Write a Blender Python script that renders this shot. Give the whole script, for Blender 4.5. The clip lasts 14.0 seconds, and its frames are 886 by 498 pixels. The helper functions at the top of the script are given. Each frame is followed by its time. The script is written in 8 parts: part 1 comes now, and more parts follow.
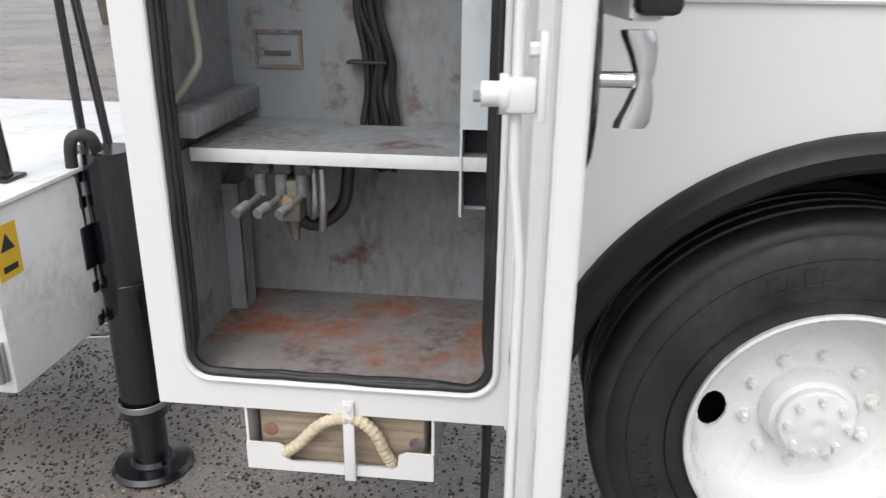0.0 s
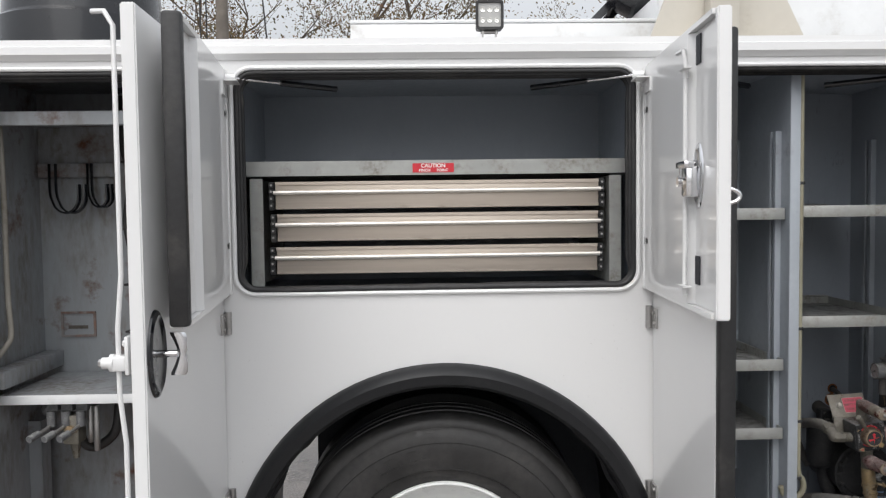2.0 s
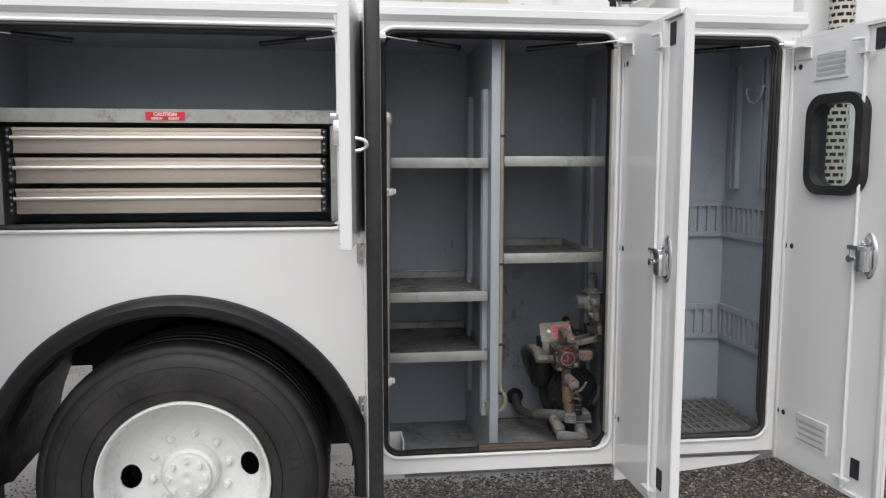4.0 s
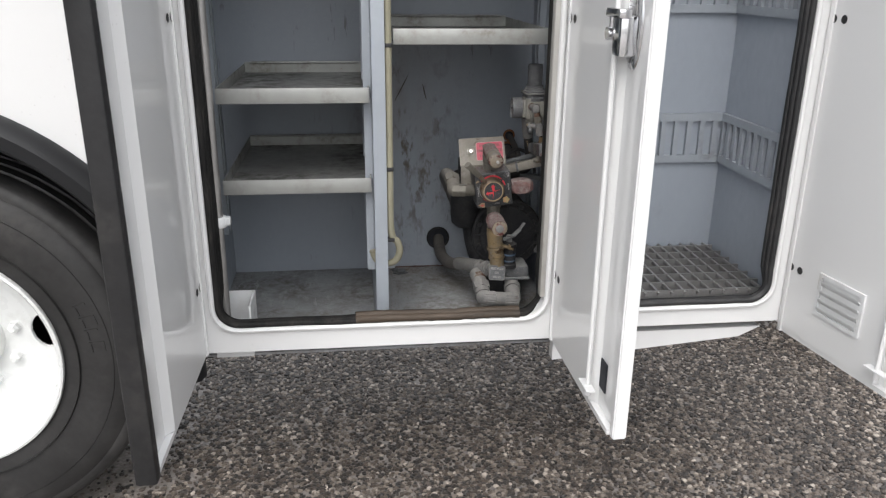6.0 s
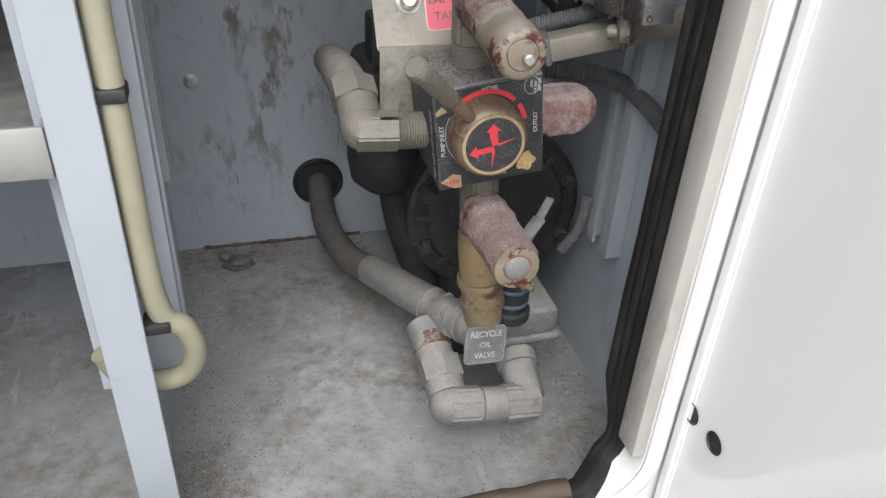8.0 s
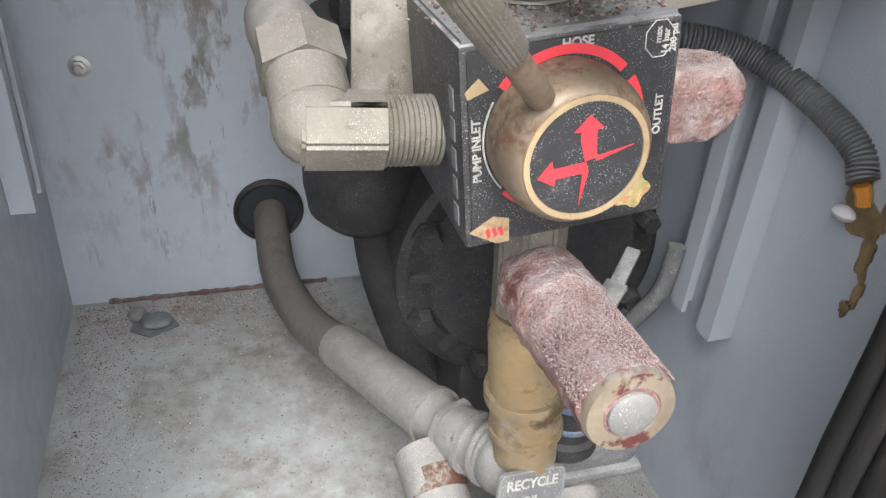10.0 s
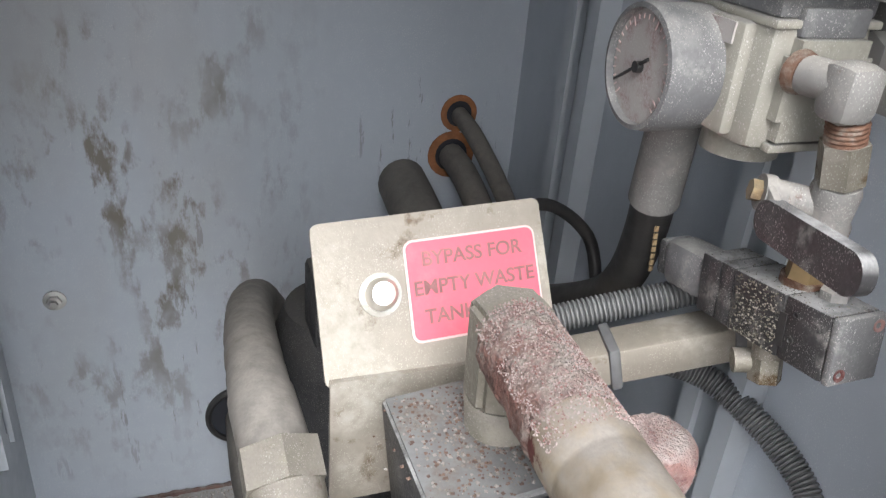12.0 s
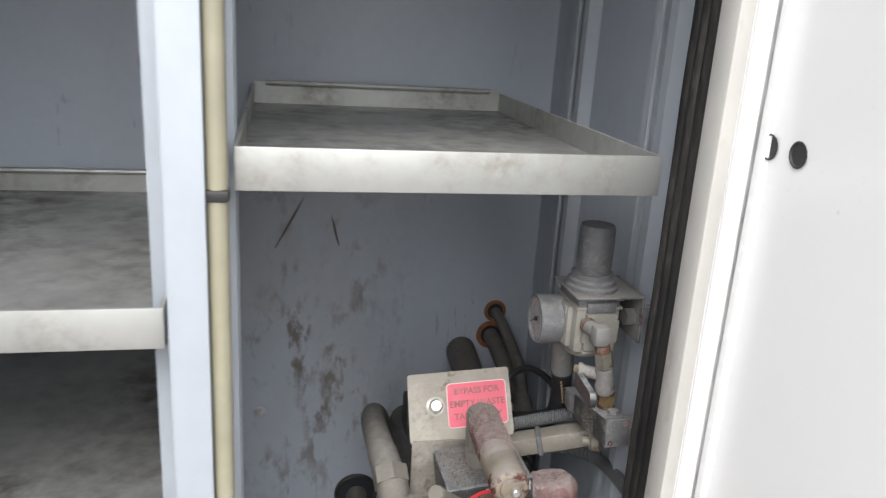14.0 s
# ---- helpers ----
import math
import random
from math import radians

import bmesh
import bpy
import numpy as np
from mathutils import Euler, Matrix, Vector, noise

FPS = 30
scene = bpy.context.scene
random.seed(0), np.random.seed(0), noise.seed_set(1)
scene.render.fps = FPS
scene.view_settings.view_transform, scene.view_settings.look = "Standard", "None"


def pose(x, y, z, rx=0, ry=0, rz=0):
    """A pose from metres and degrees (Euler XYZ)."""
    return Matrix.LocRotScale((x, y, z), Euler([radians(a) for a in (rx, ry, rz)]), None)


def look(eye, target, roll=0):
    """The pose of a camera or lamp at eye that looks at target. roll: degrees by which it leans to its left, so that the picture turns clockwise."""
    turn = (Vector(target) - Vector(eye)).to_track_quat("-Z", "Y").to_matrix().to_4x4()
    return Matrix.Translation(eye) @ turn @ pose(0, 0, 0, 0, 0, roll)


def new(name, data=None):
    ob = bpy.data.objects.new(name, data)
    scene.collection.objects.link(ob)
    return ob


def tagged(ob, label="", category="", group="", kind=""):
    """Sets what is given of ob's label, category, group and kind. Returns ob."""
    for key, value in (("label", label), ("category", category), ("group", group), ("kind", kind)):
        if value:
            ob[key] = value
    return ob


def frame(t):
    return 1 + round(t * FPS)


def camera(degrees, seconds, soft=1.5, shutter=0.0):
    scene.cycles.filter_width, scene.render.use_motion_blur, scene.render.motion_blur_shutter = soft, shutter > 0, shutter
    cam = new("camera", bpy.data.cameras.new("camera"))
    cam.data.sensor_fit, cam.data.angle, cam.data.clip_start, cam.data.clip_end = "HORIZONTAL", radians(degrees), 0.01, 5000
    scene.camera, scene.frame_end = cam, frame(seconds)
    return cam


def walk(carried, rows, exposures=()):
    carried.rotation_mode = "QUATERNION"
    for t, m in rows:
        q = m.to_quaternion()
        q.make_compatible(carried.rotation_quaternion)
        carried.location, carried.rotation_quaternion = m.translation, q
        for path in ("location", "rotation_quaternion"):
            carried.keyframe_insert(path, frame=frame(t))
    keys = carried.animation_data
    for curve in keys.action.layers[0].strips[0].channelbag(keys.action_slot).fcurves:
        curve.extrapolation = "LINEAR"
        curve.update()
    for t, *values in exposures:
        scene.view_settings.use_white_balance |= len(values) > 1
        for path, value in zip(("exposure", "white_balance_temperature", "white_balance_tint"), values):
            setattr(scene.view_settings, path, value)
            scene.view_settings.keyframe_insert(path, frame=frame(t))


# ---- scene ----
cam = camera(60.0, 14.0, soft=1.2, shutter=0.12)
PATH = [
    (0, (-0.628, -1.434, 1.477), (-0.835, 0.432, 0.787), 0.6),
    (0.5, (-0.375, -1.623, 1.54), (-0.468, 0.304, 1.013), 0.6),
    (1, (-0.265, -1.844, 1.608), (-0.285, 0.126, 1.264), 0.0),
    (1.5, (-0.172, -2.086, 1.661), (-0.147, -0.095, 1.475), -0.5),
    (2, (-0.004, -2.318, 1.674), (0.046, -0.321, 1.576), -0.7),
    (2.5, (0.067, -2.512, 1.682), (0.171, -0.516, 1.608), -0.9),
    (3, (0.21, -2.634, 1.684), (0.403, -0.645, 1.587), -0.8),
    (3.5, (0.482, -2.716, 1.688), (0.719, -0.735, 1.547), -0.5),
    (4, (0.634, -2.642, 1.651), (0.885, -0.671, 1.43), 0.0),
    (4.2, (0.691, -2.619, 1.646), (0.943, -0.653, 1.384), 0.3),
    (6.3, (1.122, -1.548, 1.433), (1.342, 0.296, 0.691), 0.6),
    (6.5, (1.099, -1.385, 1.435), (1.361, 0.434, 0.646), 0.4),
    (7, (1.111, -0.945, 1.408), (1.524, 0.768, 0.463), 0.9),
    (7.2, (1.145, -0.8, 1.374), (1.585, 0.873, 0.37), 1.5),
    (9.3, (1.333, -0.156, 0.951), (1.847, 1.421, -0.167), 4.3),
    (9.5, (1.333, -0.146, 0.976), (1.858, 1.442, -0.12), 4.4),
    (10, (1.331, -0.109, 1.033), (1.873, 1.505, -0.016), 4.4),
    (10.5, (1.334, -0.095, 1.04), (1.889, 1.541, 0.033), 4.5),
    (11, (1.335, -0.096, 1.057), (1.906, 1.553, 0.08), 4.6),
    (11.5, (1.339, -0.075, 1.114), (1.935, 1.58, 0.162), 4.7),
    (12, (1.336, -0.046, 1.188), (1.973, 1.612, 0.269), 5.0),
    (12.5, (1.33, -0.036, 1.207), (2.016, 1.611, 0.302), 5.6),
    (13, (1.33, -0.05, 1.233), (2.08, 1.576, 0.343), 6.1),
    (13.3, (1.328, -0.071, 1.292), (2.088, 1.566, 0.430), 5.3),
    (13.5, (1.316, -0.119, 1.345), (2.06, 1.561, 0.554), 4.4),
    (14, (1.242, -0.527, 1.432), (1.668, 1.339, 0.854), 3.6),
]
EXPOSURES = [(0.0, -0.2), (1.2, -0.16), (2.3, -0.38), (4.2, -0.42), (6.4, 0.22), (7.2, 0.35), (9.3, 1.6), (11.0, 1.72), (13.0, 1.78), (13.5, 1.55), (14.0, 0.97)]
walk(cam, [(t, look(eye, target, roll)) for t, eye, target, roll in PATH], EXPOSURES)

# ---- world, sun and light ----
world = bpy.data.worlds.new("overcast_sky")
scene.world = world
world.use_nodes = True
wn, wl = world.node_tree.nodes, world.node_tree.links
sky = wn.new("ShaderNodeTexSky")
sky.sky_type, sky.sun_disc = "NISHITA", False
sky.sun_elevation, sky.sun_rotation = radians(52), radians(200)
sky.air_density, sky.dust_density = 1.0, 4.0
hsv = wn.new("ShaderNodeHueSaturation")
hsv.inputs["Saturation"].default_value = 0.25
hsv.inputs["Value"].default_value = 1.95
wl.new(sky.outputs[0], hsv.inputs["Color"])
veil = wn.new("ShaderNodeMix")
veil.data_type, veil.inputs[0].default_value = "RGBA", 0.45
veil.inputs[7].default_value = (9.35, 9.6, 9.98, 1)
wl.new(hsv.outputs[0], veil.inputs[6])
cl = wn.new("ShaderNodeTexNoise")
cl.inputs["Scale"].default_value, cl.inputs["Detail"].default_value = 1.6, 5
clr = wn.new("ShaderNodeMapRange")
clr.inputs["To Min"].default_value, clr.inputs["To Max"].default_value = 0.86, 1.12
wl.new(cl.outputs["Fac"], clr.inputs["Value"])
mul = wn.new("ShaderNodeMix")
mul.data_type, mul.blend_type = "RGBA", "MULTIPLY"
mul.inputs[0].default_value = 1.0
wl.new(veil.outputs[2], mul.inputs[6])
wl.new(clr.outputs[0], mul.inputs[7])
# an overcast sky is brightest overhead and falls off towards the horizon
stc, sxyz, srise = wn.new("ShaderNodeTexCoord"), wn.new("ShaderNodeSeparateXYZ"), wn.new("ShaderNodeMapRange")
wl.new(stc.outputs["Generated"], sxyz.inputs[0])
srise.inputs["To Min"].default_value, srise.inputs["To Max"].default_value = 0.45, 1.7
wl.new(sxyz.outputs[2], srise.inputs["Value"])
dome = wn.new("ShaderNodeMix")
dome.data_type, dome.blend_type = "RGBA", "MULTIPLY"
dome.inputs[0].default_value = 1.0
wl.new(mul.outputs[2], dome.inputs[6])
wl.new(srise.outputs[0], dome.inputs[7])
wl.new(dome.outputs[2], wn["Background"].inputs["Color"])
wn["Background"].inputs["Strength"].default_value = 0.15
sun = new("sun", bpy.data.lights.new("sun", "SUN"))
sun.data.energy, sun.data.angle, sun.data.color = 0.6, radians(60), (0.995, 0.99, 0.985)
sun.matrix_basis = look((0.0, -6.5, 5.0), (0, 0, 0))

# ---- materials ----
def material(name):
    m = bpy.data.materials.new(name)
    m.use_nodes = True
    return m, m.node_tree.nodes, m.node_tree.links, m.node_tree.nodes["Principled BSDF"]


def noise_node(n, l, scale, detail=4.0, rough=0.55, stretch=(1, 1, 1), shift=0.0):
    tc = n.new("ShaderNodeTexCoord")
    mp = n.new("ShaderNodeMapping")
    mp.inputs["Scale"].default_value = stretch
    mp.inputs["Location"].default_value = (shift, shift * 0.7, shift * 1.3)
    l.new(tc.outputs["Object"], mp.inputs["Vector"])
    t = n.new("ShaderNodeTexNoise")
    t.inputs["Scale"].default_value, t.inputs["Detail"].default_value, t.inputs["Roughness"].default_value = scale, detail, rough
    l.new(mp.outputs[0], t.inputs["Vector"])
    return t.outputs["Fac"]


def ramp(n, l, fac, lo, hi, a=0.0, b=1.0):
    r = n.new("ShaderNodeMapRange")
    r.inputs["From Min"].default_value, r.inputs["From Max"].default_value = lo, hi
    r.inputs["To Min"].default_value, r.inputs["To Max"].default_value = a, b
    l.new(fac, r.inputs["Value"])
    return r.outputs[0]


def blend(n, l, fac, a, b, mode="MIX"):
    x = n.new("ShaderNodeMix")
    x.data_type, x.blend_type = "RGBA", mode
    for sock, v in ((0, fac), (6, a), (7, b)):
        if isinstance(v, (int, float)):
            x.inputs[sock].default_value = v if sock == 0 else (v, v, v, 1)
        elif isinstance(v, tuple):
            x.inputs[sock].default_value = (*v, 1)
        else:
            l.new(v, x.inputs[sock])
    return x.outputs[2]


def times(n, l, a, b):
    x = n.new("ShaderNodeMath")
    x.operation = "MULTIPLY"
    for k, v in enumerate((a, b)):
        if isinstance(v, (int, float)):
            x.inputs[k].default_value = v
        else:
            l.new(v, x.inputs[k])
    return x.outputs[0]


def surface(name, base, rough=0.5, metal=0.0, var=0.12, scale=6.0, fine=60.0, bump=0.1, dirt=None, dirt_amount=(0.58, 0.7), dirt_scale=5.0, rust=None, rust_amount=(0.62, 0.68), rust_scale=9.0, stretch=(1, 1, 1), coat=0.0, depth=0.002, spec=0.5, speck=None, dust=None):
    """A painted, metal or rubber surface: base colour, broad and fine variation, stains and rust spots."""
    m, n, l, p = material(name)
    broad = noise_node(n, l, scale, 3, stretch=stretch)
    grain = noise_node(n, l, fine, 4, stretch=stretch, shift=3.1)
    dark = tuple(c * (1 - var) for c in base)
    light = tuple(min(1.0, c * (1 + var)) for c in base)
    col = blend(n, l, ramp(n, l, broad, 0.3, 0.7), dark, light)
    col = blend(n, l, ramp(n, l, grain, 0.3, 0.75, 0, 0.5), col, dark)
    rgh = ramp(n, l, grain, 0.2, 0.8, max(0.02, rough - 0.1), min(1.0, rough + 0.12))
    if dirt:
        a = ramp(n, l, noise_node(n, l, dirt_scale, 6, 0.62, stretch, 7.7), *dirt_amount)
        b = ramp(n, l, noise_node(n, l, dirt_scale * 7, 5, 0.6, stretch, 1.7), 0.35, 0.65)
        f = times(n, l, a, b)
        col = blend(n, l, f, col, dirt)
        rgh = blend(n, l, f, rgh, 0.85)
    if rust:
        a = ramp(n, l, noise_node(n, l, rust_scale, 7, 0.68, (1, 1, 1), 12.3), *rust_amount)
        rc = blend(n, l, noise_node(n, l, rust_scale * 8, 4), rust, tuple(c * 0.35 for c in rust))
        col = blend(n, l, a, col, rc)
        rgh = blend(n, l, a, rgh, 0.9)
    if dust:
        g = n.new("ShaderNodeNewGeometry")
        sp = n.new("ShaderNodeSeparateXYZ")
        l.new(g.outputs["Normal"], sp.inputs[0])
        top = ramp(n, l, sp.outputs[2], 0.25, 0.85)
        a = times(n, l, top, ramp(n, l, noise_node(n, l, 70, 5, 0.65, (1, 1, 1), 5.5), 0.36, 0.58, 0.15, 0.95))
        col = blend(n, l, a, col, blend(n, l, noise_node(n, l, 600, 3), dust, tuple(c * 0.6 for c in dust)))
        rgh = blend(n, l, a, rgh, 0.9)
    if speck:
        a = ramp(n, l, noise_node(n, l, 1350, 2, 0.5, (1, 1, 1), 9.1), 0.60, 0.66, 0, 0.6)
        b = ramp(n, l, noise_node(n, l, 60, 4, 0.6, (1, 1, 1), 6.2), 0.40, 0.55)
        col = blend(n, l, times(n, l, a, b), col, speck)
    l.new(col, p.inputs["Base Color"])
    l.new(rgh, p.inputs["Roughness"])
    p.inputs["Metallic"].default_value = metal
    p.inputs["Coat Weight"].default_value = coat
    p.inputs["Coat Roughness"].default_value = 0.08
    p.inputs["Specular IOR Level"].default_value = spec
    if bump:
        bn = n.new("ShaderNodeBump")
        bn.inputs["Strength"].default_value, bn.inputs["Distance"].default_value = bump, depth
        l.new(grain, bn.inputs["Height"])
        l.new(bn.outputs[0], p.inputs["Normal"])
    return m




def white_paint():
    """Even white enamel under a glossy coat, with faint dust specks."""
    m, n, l, p = material("white_gloss_paint")
    tone = blend(n, l, noise_node(n, l, 0.8, 2), (0.69, 0.692, 0.692), (0.715, 0.716, 0.714))
    mark = times(n, l, ramp(n, l, noise_node(n, l, 170, 3, 0.5, (1, 1, 1), 4.4), 0.70, 0.74), ramp(n, l, noise_node(n, l, 3, 3, 0.5, (1, 1, 1), 8.4), 0.5, 0.65, 0, 0.5))
    l.new(blend(n, l, mark, tone, (0.40, 0.39, 0.37)), p.inputs["Base Color"])
    p.inputs["Roughness"].default_value = 0.32
    p.inputs["Coat Weight"].default_value, p.inputs["Coat Roughness"].default_value = 0.7, 0.06
    return m


WHITE = white_paint()
WHITE_WORN = surface("worn_white_paint", (0.68, 0.69, 0.695), 0.35, var=0.05, fine=40, bump=0.1, dirt=(0.35, 0.32, 0.28), dirt_amount=(0.5, 0.75))
GREY = surface("grey_blue_interior_paint", (0.325, 0.358, 0.405), 0.40, var=0.07, scale=2.2, fine=45, bump=0.06, dirt=(0.15, 0.145, 0.14), dirt_amount=(0.60, 0.80), dirt_scale=5, stretch=(1, 1, 0.55), rust=(0.25, 0.11, 0.05), rust_amount=(0.735, 0.76), speck=(0.46, 0.48, 0.50))
GREY_CLEAN = surface("grey_blue_frame_paint", (0.33, 0.36, 0.395), 0.4, var=0.08, scale=5, fine=50, bump=0.08, dirt=(0.12, 0.11, 0.10), dirt_amount=(0.6, 0.75))
JAMB_PAINT = surface("grimy_cream_paint", (0.42, 0.41, 0.385), 0.45, var=0.12, scale=14, fine=60, bump=0.15, dirt=(0.22, 0.19, 0.15), dirt_amount=(0.52, 0.68), dirt_scale=12, stretch=(1, 1, 0.4))
FLOOR_GREY = surface("dusty_grey_floor_paint", (0.315, 0.325, 0.335), 0.5, var=0.2, scale=5, fine=90, bump=0.35, dirt=(0.17, 0.155, 0.14), dirt_amount=(0.42, 0.62), dirt_scale=6, rust=(0.20, 0.085, 0.05), rust_amount=(0.64, 0.70), rust_scale=7)


def scuffed(m, shift):
    """Adds pale diagonal scuffs, brown grime and fine pitting to a painted floor."""
    n, l = m.node_tree.nodes, m.node_tree.links
    p = n["Principled BSDF"]
    col = p.inputs["Base Color"].links[0].from_socket
    grime = times(n, l, ramp(n, l, noise_node(n, l, 7, 9, 0.7, (1, 1, 1), shift), 0.49, 0.63), ramp(n, l, noise_node(n, l, 70, 5, 0.7, (1, 1, 1), shift + 2), 0.35, 0.6, 0.2, 0.9))
    col = blend(n, l, grime, col, (0.165, 0.148, 0.132))
    scuff = times(n, l, ramp(n, l, noise_node(n, l, 14, 8, 0.7, (2.6, 0.8, 1), shift + 5), 0.55, 0.66), ramp(n, l, noise_node(n, l, 4, 3, 0.5, (1, 1, 1), shift + 7), 0.42, 0.6, 0, 0.85))
    col = blend(n, l, scuff, col, (0.47, 0.48, 0.49))
    pits = ramp(n, l, noise_node(n, l, 260, 4, 0.65, (1, 1, 1), shift + 9), 0.60, 0.68, 0, 0.7)
    col = blend(n, l, pits, col, (0.12, 0.085, 0.065))
    l.new(col, p.inputs["Base Color"])


scuffed(FLOOR_GREY, 0.4)
RUSTY = surface("rusty_grey_compartment_paint", (0.265, 0.28, 0.295), 0.5, var=0.12, scale=4, fine=40, bump=0.2, dirt=(0.13, 0.10, 0.075), dirt_amount=(0.40, 0.72), dirt_scale=6, stretch=(1, 1, 0.35), rust=(0.17, 0.075, 0.045), rust_amount=(0.56, 0.68), rust_scale=4.5)
RUST_FLOOR = surface("rusted_compartment_floor", (0.24, 0.22, 0.215), 0.6, var=0.2, scale=5, fine=60, bump=0.35, dirt=(0.10, 0.07, 0.06), dirt_amount=(0.45, 0.62), rust=(0.40, 0.17, 0.10), rust_amount=(0.47, 0.62), rust_scale=5)
RUBBER = surface("black_rubber_seal", (0.015, 0.015, 0.016), 0.5, var=0.3, scale=14, fine=60, bump=0.4, dirt=(0.06, 0.056, 0.052), dirt_amount=(0.5, 0.75))
SEAL_WORN = surface("weathered_sill_seal", (0.012, 0.0117, 0.0115), 0.65, var=0.5, scale=30, fine=70, bump=0.8, spec=0.25, dirt=(0.038, 0.035, 0.032), dirt_amount=(0.46, 0.60), dirt_scale=30, stretch=(1, 1, 0.25))
# the paler dirt blotches also paint wet sheen into the rubber's colour
TYRE = surface("tyre_rubber", (0.022, 0.0215, 0.0215), 0.48, var=0.35, scale=9, fine=55, bump=0.3, dirt=(0.055, 0.052, 0.05), dirt_amount=(0.46, 0.68), dirt_scale=6)
FENDER = surface("black_rubber_fender", (0.010, 0.0105, 0.012), 0.45, var=0.15, fine=30, bump=0.15, dirt=(0.05, 0.05, 0.05), dirt_amount=(0.6, 0.8), spec=0.35)
BLACK = surface("black_gloss_paint", (0.007, 0.008, 0.011), 0.2, var=0.2, fine=40, bump=0.08, coat=0.5, dirt=(0.06, 0.06, 0.06), dirt_amount=(0.62, 0.8))
BLACK_MATT = surface("black_matt_plastic", (0.018, 0.018, 0.019), 0.5, var=0.2, fine=70, bump=0.2, dirt=(0.10, 0.10, 0.09), dirt_amount=(0.55, 0.75))
# near black that puts the shade of holes, slots and voids into the colour
DARK = surface("dark_void_shade", (0.010, 0.012, 0.018), 0.6, var=0.2, bump=0.05)
GALV = surface("galvanised_steel", (0.37, 0.375, 0.36), 0.42, metal=0.55, var=0.12, scale=9, fine=40, bump=0.1, dirt=(0.25, 0.235, 0.205), dirt_amount=(0.48, 0.66), dirt_scale=10, rust=(0.28, 0.13, 0.06), rust_amount=(0.72, 0.75), rust_scale=14)
SHELF_PAN = surface("scuffed_shelf_sheet", (0.34, 0.34, 0.33), 0.45, metal=0.5, var=0.25, scale=6, fine=50, bump=0.15, dirt=(0.10, 0.095, 0.085), dirt_amount=(0.42, 0.62), dirt_scale=4)
ALU = surface("mill_finish_aluminium", (0.52, 0.455, 0.39), 0.40, metal=0.7, var=0.05, scale=4, fine=90, bump=0.05, stretch=(0.1, 1, 3), dirt=(0.42, 0.38, 0.33), dirt_amount=(0.5, 0.8))
ALU_BRIGHT = surface("polished_aluminium_lip", (0.70, 0.67, 0.62), 0.36, metal=0.8, var=0.03, fine=30, bump=0.0)
CHROME = surface("chrome_plate", (0.75, 0.75, 0.76), 0.12, metal=1.0, var=0.05, fine=80, bump=0.02)
STEEL = surface("dull_steel", (0.42, 0.41, 0.40), 0.4, metal=0.8, var=0.15, fine=70, bump=0.15, rust=(0.22, 0.10, 0.05), rust_amount=(0.68, 0.74))
WHEEL_WHITE = surface("white_wheel_paint", (0.78, 0.79, 0.78), 0.3, var=0.04, fine=30, bump=0.08, dirt=(0.42, 0.42, 0.39), dirt_amount=(0.55, 0.78), coat=0.2)
WOOD = surface("weathered_timber", (0.34, 0.27, 0.20), 0.75, var=0.3, scale=8, fine=60, bump=0.5, stretch=(1, 1, 9), dirt=(0.12, 0.08, 0.05), dirt_amount=(0.5, 0.7))
ROPE = surface("cream_braided_rope", (0.62, 0.53, 0.38), 0.8, var=0.2, scale=60, fine=160, bump=0.9, depth=0.004, dirt=(0.30, 0.24, 0.16), dirt_amount=(0.5, 0.75))
LIGHT_GREY = surface("light_grey_duct_paint", (0.50, 0.54, 0.57), 0.4, var=0.06, fine=40, bump=0.05, dirt=(0.25, 0.22, 0.19), dirt_amount=(0.58, 0.75))
BEIGE_TUBE = surface("grey_beige_tube", (0.28, 0.26, 0.225), 0.5, var=0.15, bump=0.1, dirt=(0.18, 0.15, 0.12), dirt_amount=(0.48, 0.7))


